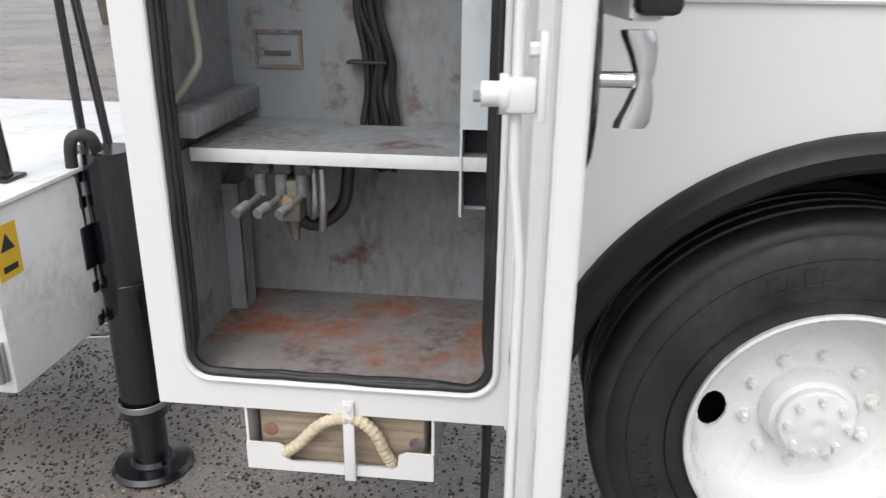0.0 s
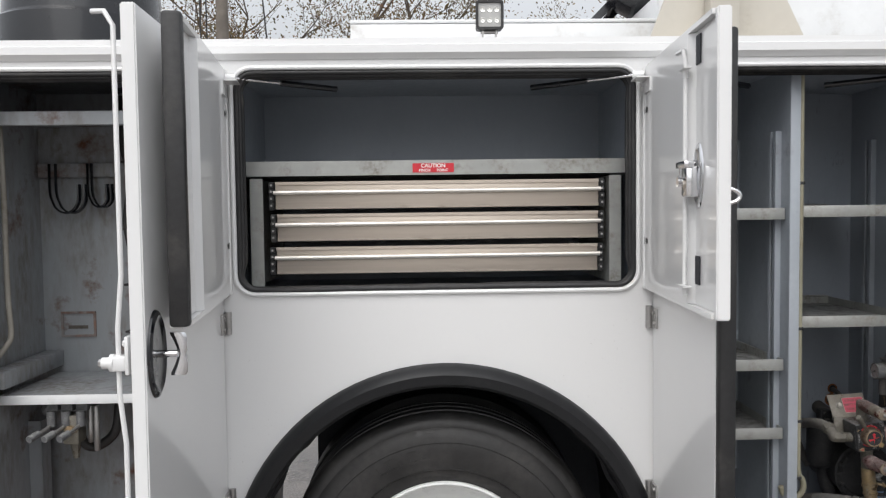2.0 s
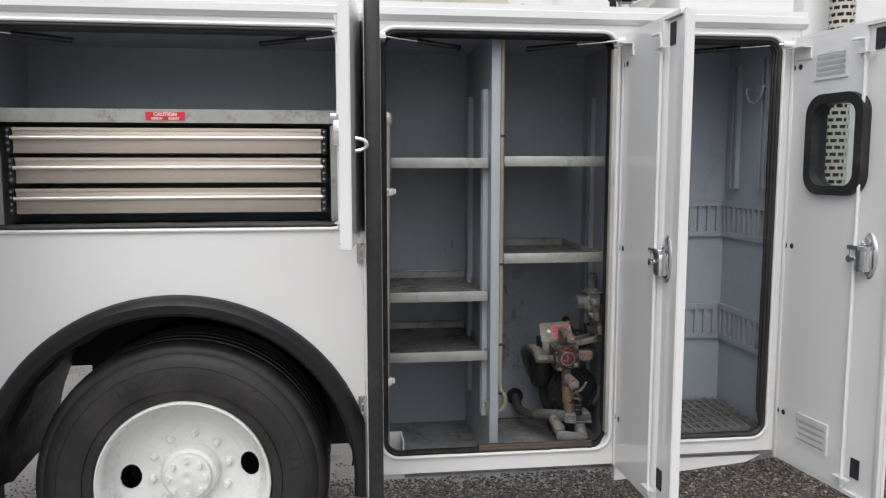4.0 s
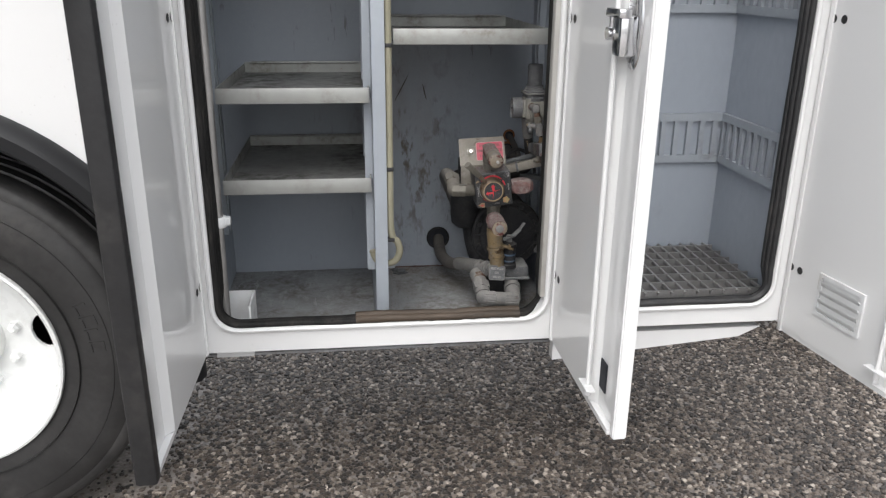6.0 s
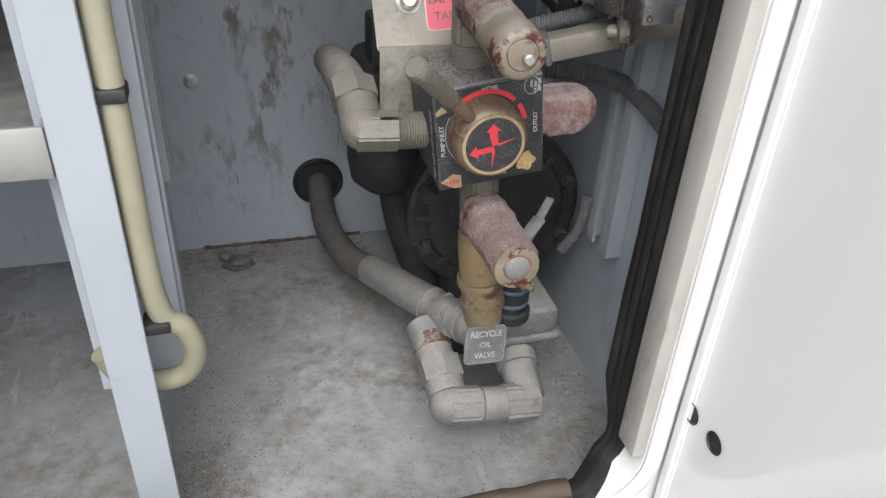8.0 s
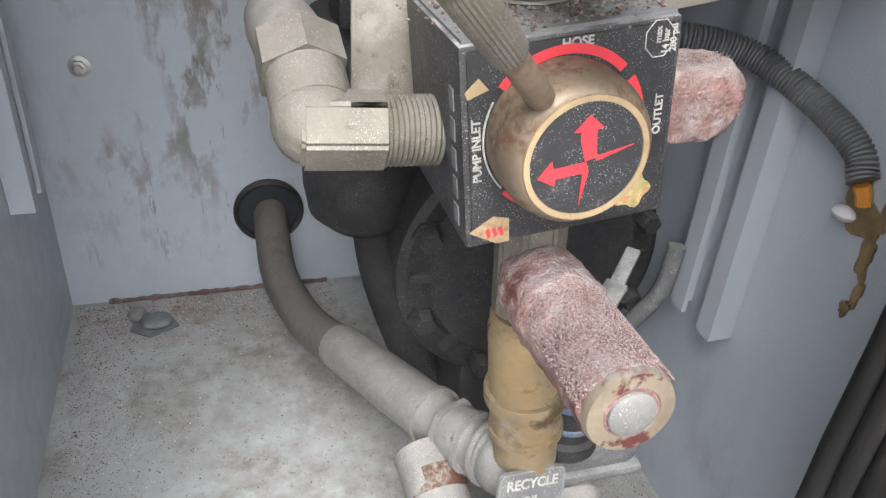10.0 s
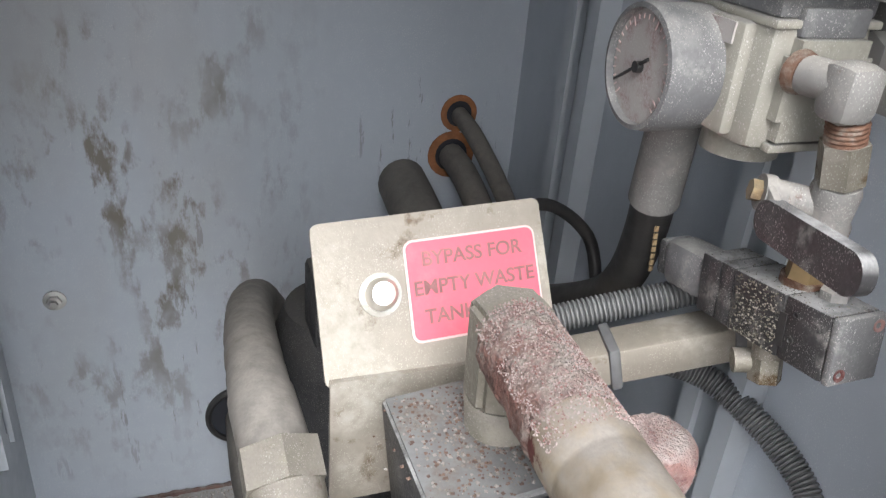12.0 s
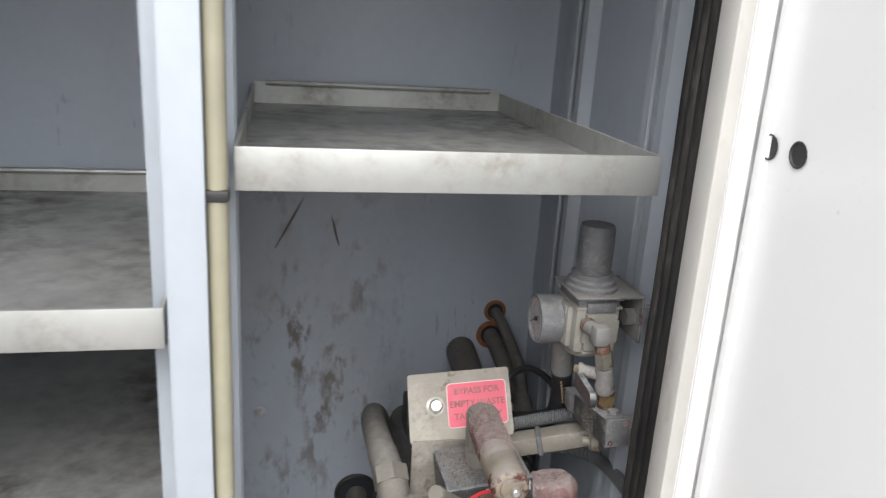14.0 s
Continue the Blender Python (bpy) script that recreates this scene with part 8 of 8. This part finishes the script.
# ---- trees, pole and wires far behind ----
BARK = surface("grey_brown_bark", (0.10, 0.08, 0.065), 0.9, var=0.3, scale=6, fine=30, bump=0.6, depth=0.01)
LEAF = surface("autumn_leaves", (0.12, 0.095, 0.035), 0.7, var=0.3, scale=1.2, fine=9, bump=0.0, dirt=(0.17, 0.07, 0.025), dirt_amount=(0.42, 0.6), dirt_scale=0.9)
POLE = surface("weathered_pole_wood", (0.16, 0.14, 0.12), 0.85, var=0.2, fine=20, bump=0.4)


def tree(x, y, height, seed, leafy):
    rng = random.Random(seed)
    t = thing("tree", "autumn tree with thin bare limbs and sparse brown leaves", "tree", (x, y, 0), "trees behind the lot")
    limbs, tips = BM(), []

    def grow(p, d, ln, r, level):
        pts, q, dd = [p], p, d.copy()
        for k in range(4):
            dd = (dd + Vector((rng.uniform(-0.22, 0.22), rng.uniform(-0.22, 0.22), rng.uniform(-0.06, 0.16)))).normalized()
            q = q + dd * ln / 4
            pts.append(q)
        rads = [r * (1 - 0.13 * k) for k in range(5)]
        tube(trunk if level == 0 else limbs, pts, r, 6 if level < 2 else 4, radii=rads)
        if level >= 3:
            tips.extend(pts[1:])
        if level == 5:
            return
        for k in range(3 if level < 4 else 2):
            a = rng.uniform(0, 2 * math.pi)
            side = Vector((math.cos(a), math.sin(a), 0))
            nd = (dd * rng.uniform(0.5, 0.9) + side * rng.uniform(0.5, 0.95) + Vector((0, 0, 0.15))).normalized()
            at = pts[-1] if k == 0 else pts[rng.choice((2, 3, 4))]
            grow(at, nd, ln * rng.uniform(0.58, 0.78), r * 0.52, level + 1)

    trunk = BM()
    grow(Vector((x, y, 0)), Vector((rng.uniform(-0.1, 0.1), 0, 1)), height * 0.30, height * 0.014, 0)
    part("trunk", trunk, BARK, t)
    part("limb", limbs, BARK, t, "bare forking limbs", kind="stuff")
    vs, fs = [], []
    for p in tips:
        for k in range(leafy):
            if rng.random() < 0.15:
                continue
            c = p + Vector((rng.gauss(0, 0.24), rng.gauss(0, 0.24), rng.gauss(0, 0.20)))
            s = rng.uniform(0.024, 0.052)
            a = Vector((rng.uniform(-1, 1), rng.uniform(-1, 1), rng.uniform(-1, 1))).normalized()
            b = a.orthogonal().normalized()
            i = len(vs)
            vs += [c - a * s, c + b * s * 0.5, c + a * s, c - b * s * 0.5]
            fs.append((i, i + 1, i + 2, i + 3))
    me = bpy.data.meshes.new("leaves")
    me.from_pydata([tuple(v) for v in vs], [], fs)
    me.materials.append(LEAF)
    ob = new("leaves", me)
    WORLD[ob] = Matrix.Identity(4)
    tagged(hang(ob, t), "sparse brown and olive leaves", kind="stuff")


for x, y, h, s, lf in ((-5.6, 15, 10.5, 1, 2), (-3.4, 16, 10.0, 2, 7), (-1.4, 15, 10.8, 3, 8), (0.8, 16, 10.2, 4, 9), (2.8, 17, 9.5, 5, 4), (-8.5, 17, 11.0, 6, 4), (-11.5, 18, 11, 7, 5), (5.5, 18, 9.5, 8, 5)):
    tree(x, y, h, s, lf)
up = thing("utility_pole", "weathered wooden utility pole with wires", "pole", (-2.62, 8.0, 0))
part("pole", cy(BM(), (-2.62, 8.0, 0), (-2.62, 8.0, 9.0), 0.085, 0.075, n=16), POLE, up)
for k, dx in enumerate((-0.18, -0.26, 0.9)):
    part("wire", cy(BM(), (-2.62 + dx, 7.95, 2.0 if k < 2 else 0.5), (-2.66 + dx * (1.0 if k < 2 else 0.2), 7.95, 9.0), 0.010, n=6), BLACK_MATT, up)

# ---- loose chippings on the asphalt ----
STONE_MAT, n, l, p = material("mixed_stone_chippings")
gi = n.new("ShaderNodeNewGeometry")
cr = n.new("ShaderNodeValToRGB")
cr.color_ramp.elements[0].color = (0.020, 0.018, 0.017, 1)
cr.color_ramp.elements[1].color = (0.42, 0.37, 0.32, 1)
for pos, c in ((0.30, (0.036, 0.030, 0.026)), (0.55, (0.072, 0.056, 0.045)), (0.78, (0.125, 0.103, 0.085)), (0.93, (0.22, 0.188, 0.158))):
    e = cr.color_ramp.elements.new(pos)
    e.color = (*c, 1)
l.new(gi.outputs["Random Per Island"], cr.inputs[0])
l.new(cr.outputs[0], p.inputs["Base Color"])
p.inputs["Roughness"].default_value = 0.42
rs_ = np.random.RandomState(3)
ico = bmesh.new()
bmesh.ops.create_icosphere(ico, subdivisions=1, radius=1.0)
for v in ico.verts:
    v.co *= 1 + 0.25 * noise.noise(v.co * 2.0)
bv = np.array([v.co[:] for v in ico.verts])
bf = np.array([[v.index for v in f.verts] for f in ico.faces])
ico.free()


def chippings(x0, x1, y0, y1, count, smin, smax):
    x, y = rs_.uniform(x0, x1, count), rs_.uniform(y0, y1, count)
    edge = np.minimum(np.minimum(x - x0, x1 - x), np.minimum(y - y0, y1 - y))
    keep = rs_.uniform(0, 1, count) < np.clip(edge / 0.35, 0.0, 1.0)
    x, y = x[keep], y[keep]
    count = len(x)
    s = rs_.uniform(smin, smax, count)
    a = rs_.uniform(0, 2 * np.pi, count)
    sc = np.stack([s, s * rs_.uniform(0.6, 1.0, count), s * rs_.uniform(0.45, 0.8, count)], 1)
    v = bv[None] * sc[:, None]
    c, q = np.cos(a)[:, None], np.sin(a)[:, None]
    vx, vy = v[..., 0] * c - v[..., 1] * q, v[..., 0] * q + v[..., 1] * c
    out = np.stack([vx + x[:, None], vy + y[:, None], v[..., 2] + 0.0015], -1).reshape(-1, 3)
    f = (bf[None] + (np.arange(count) * len(bv))[:, None, None]).reshape(-1, 3)
    me = bpy.data.meshes.new("stone_chippings")
    me.from_pydata(out.tolist(), [], f.tolist())
    me.materials.append(STONE_MAT)
    tagged(new("stone_chippings", me), "wet mixed stone chippings bedded in the asphalt", "gravel", kind="stuff")


chippings(0.35, 3.5, -1.1, 1.3, 92000, 0.0045, 0.0118)
chippings(-2.9, 0.7, -0.8, 1.6, 16000, 0.0035, 0.007)
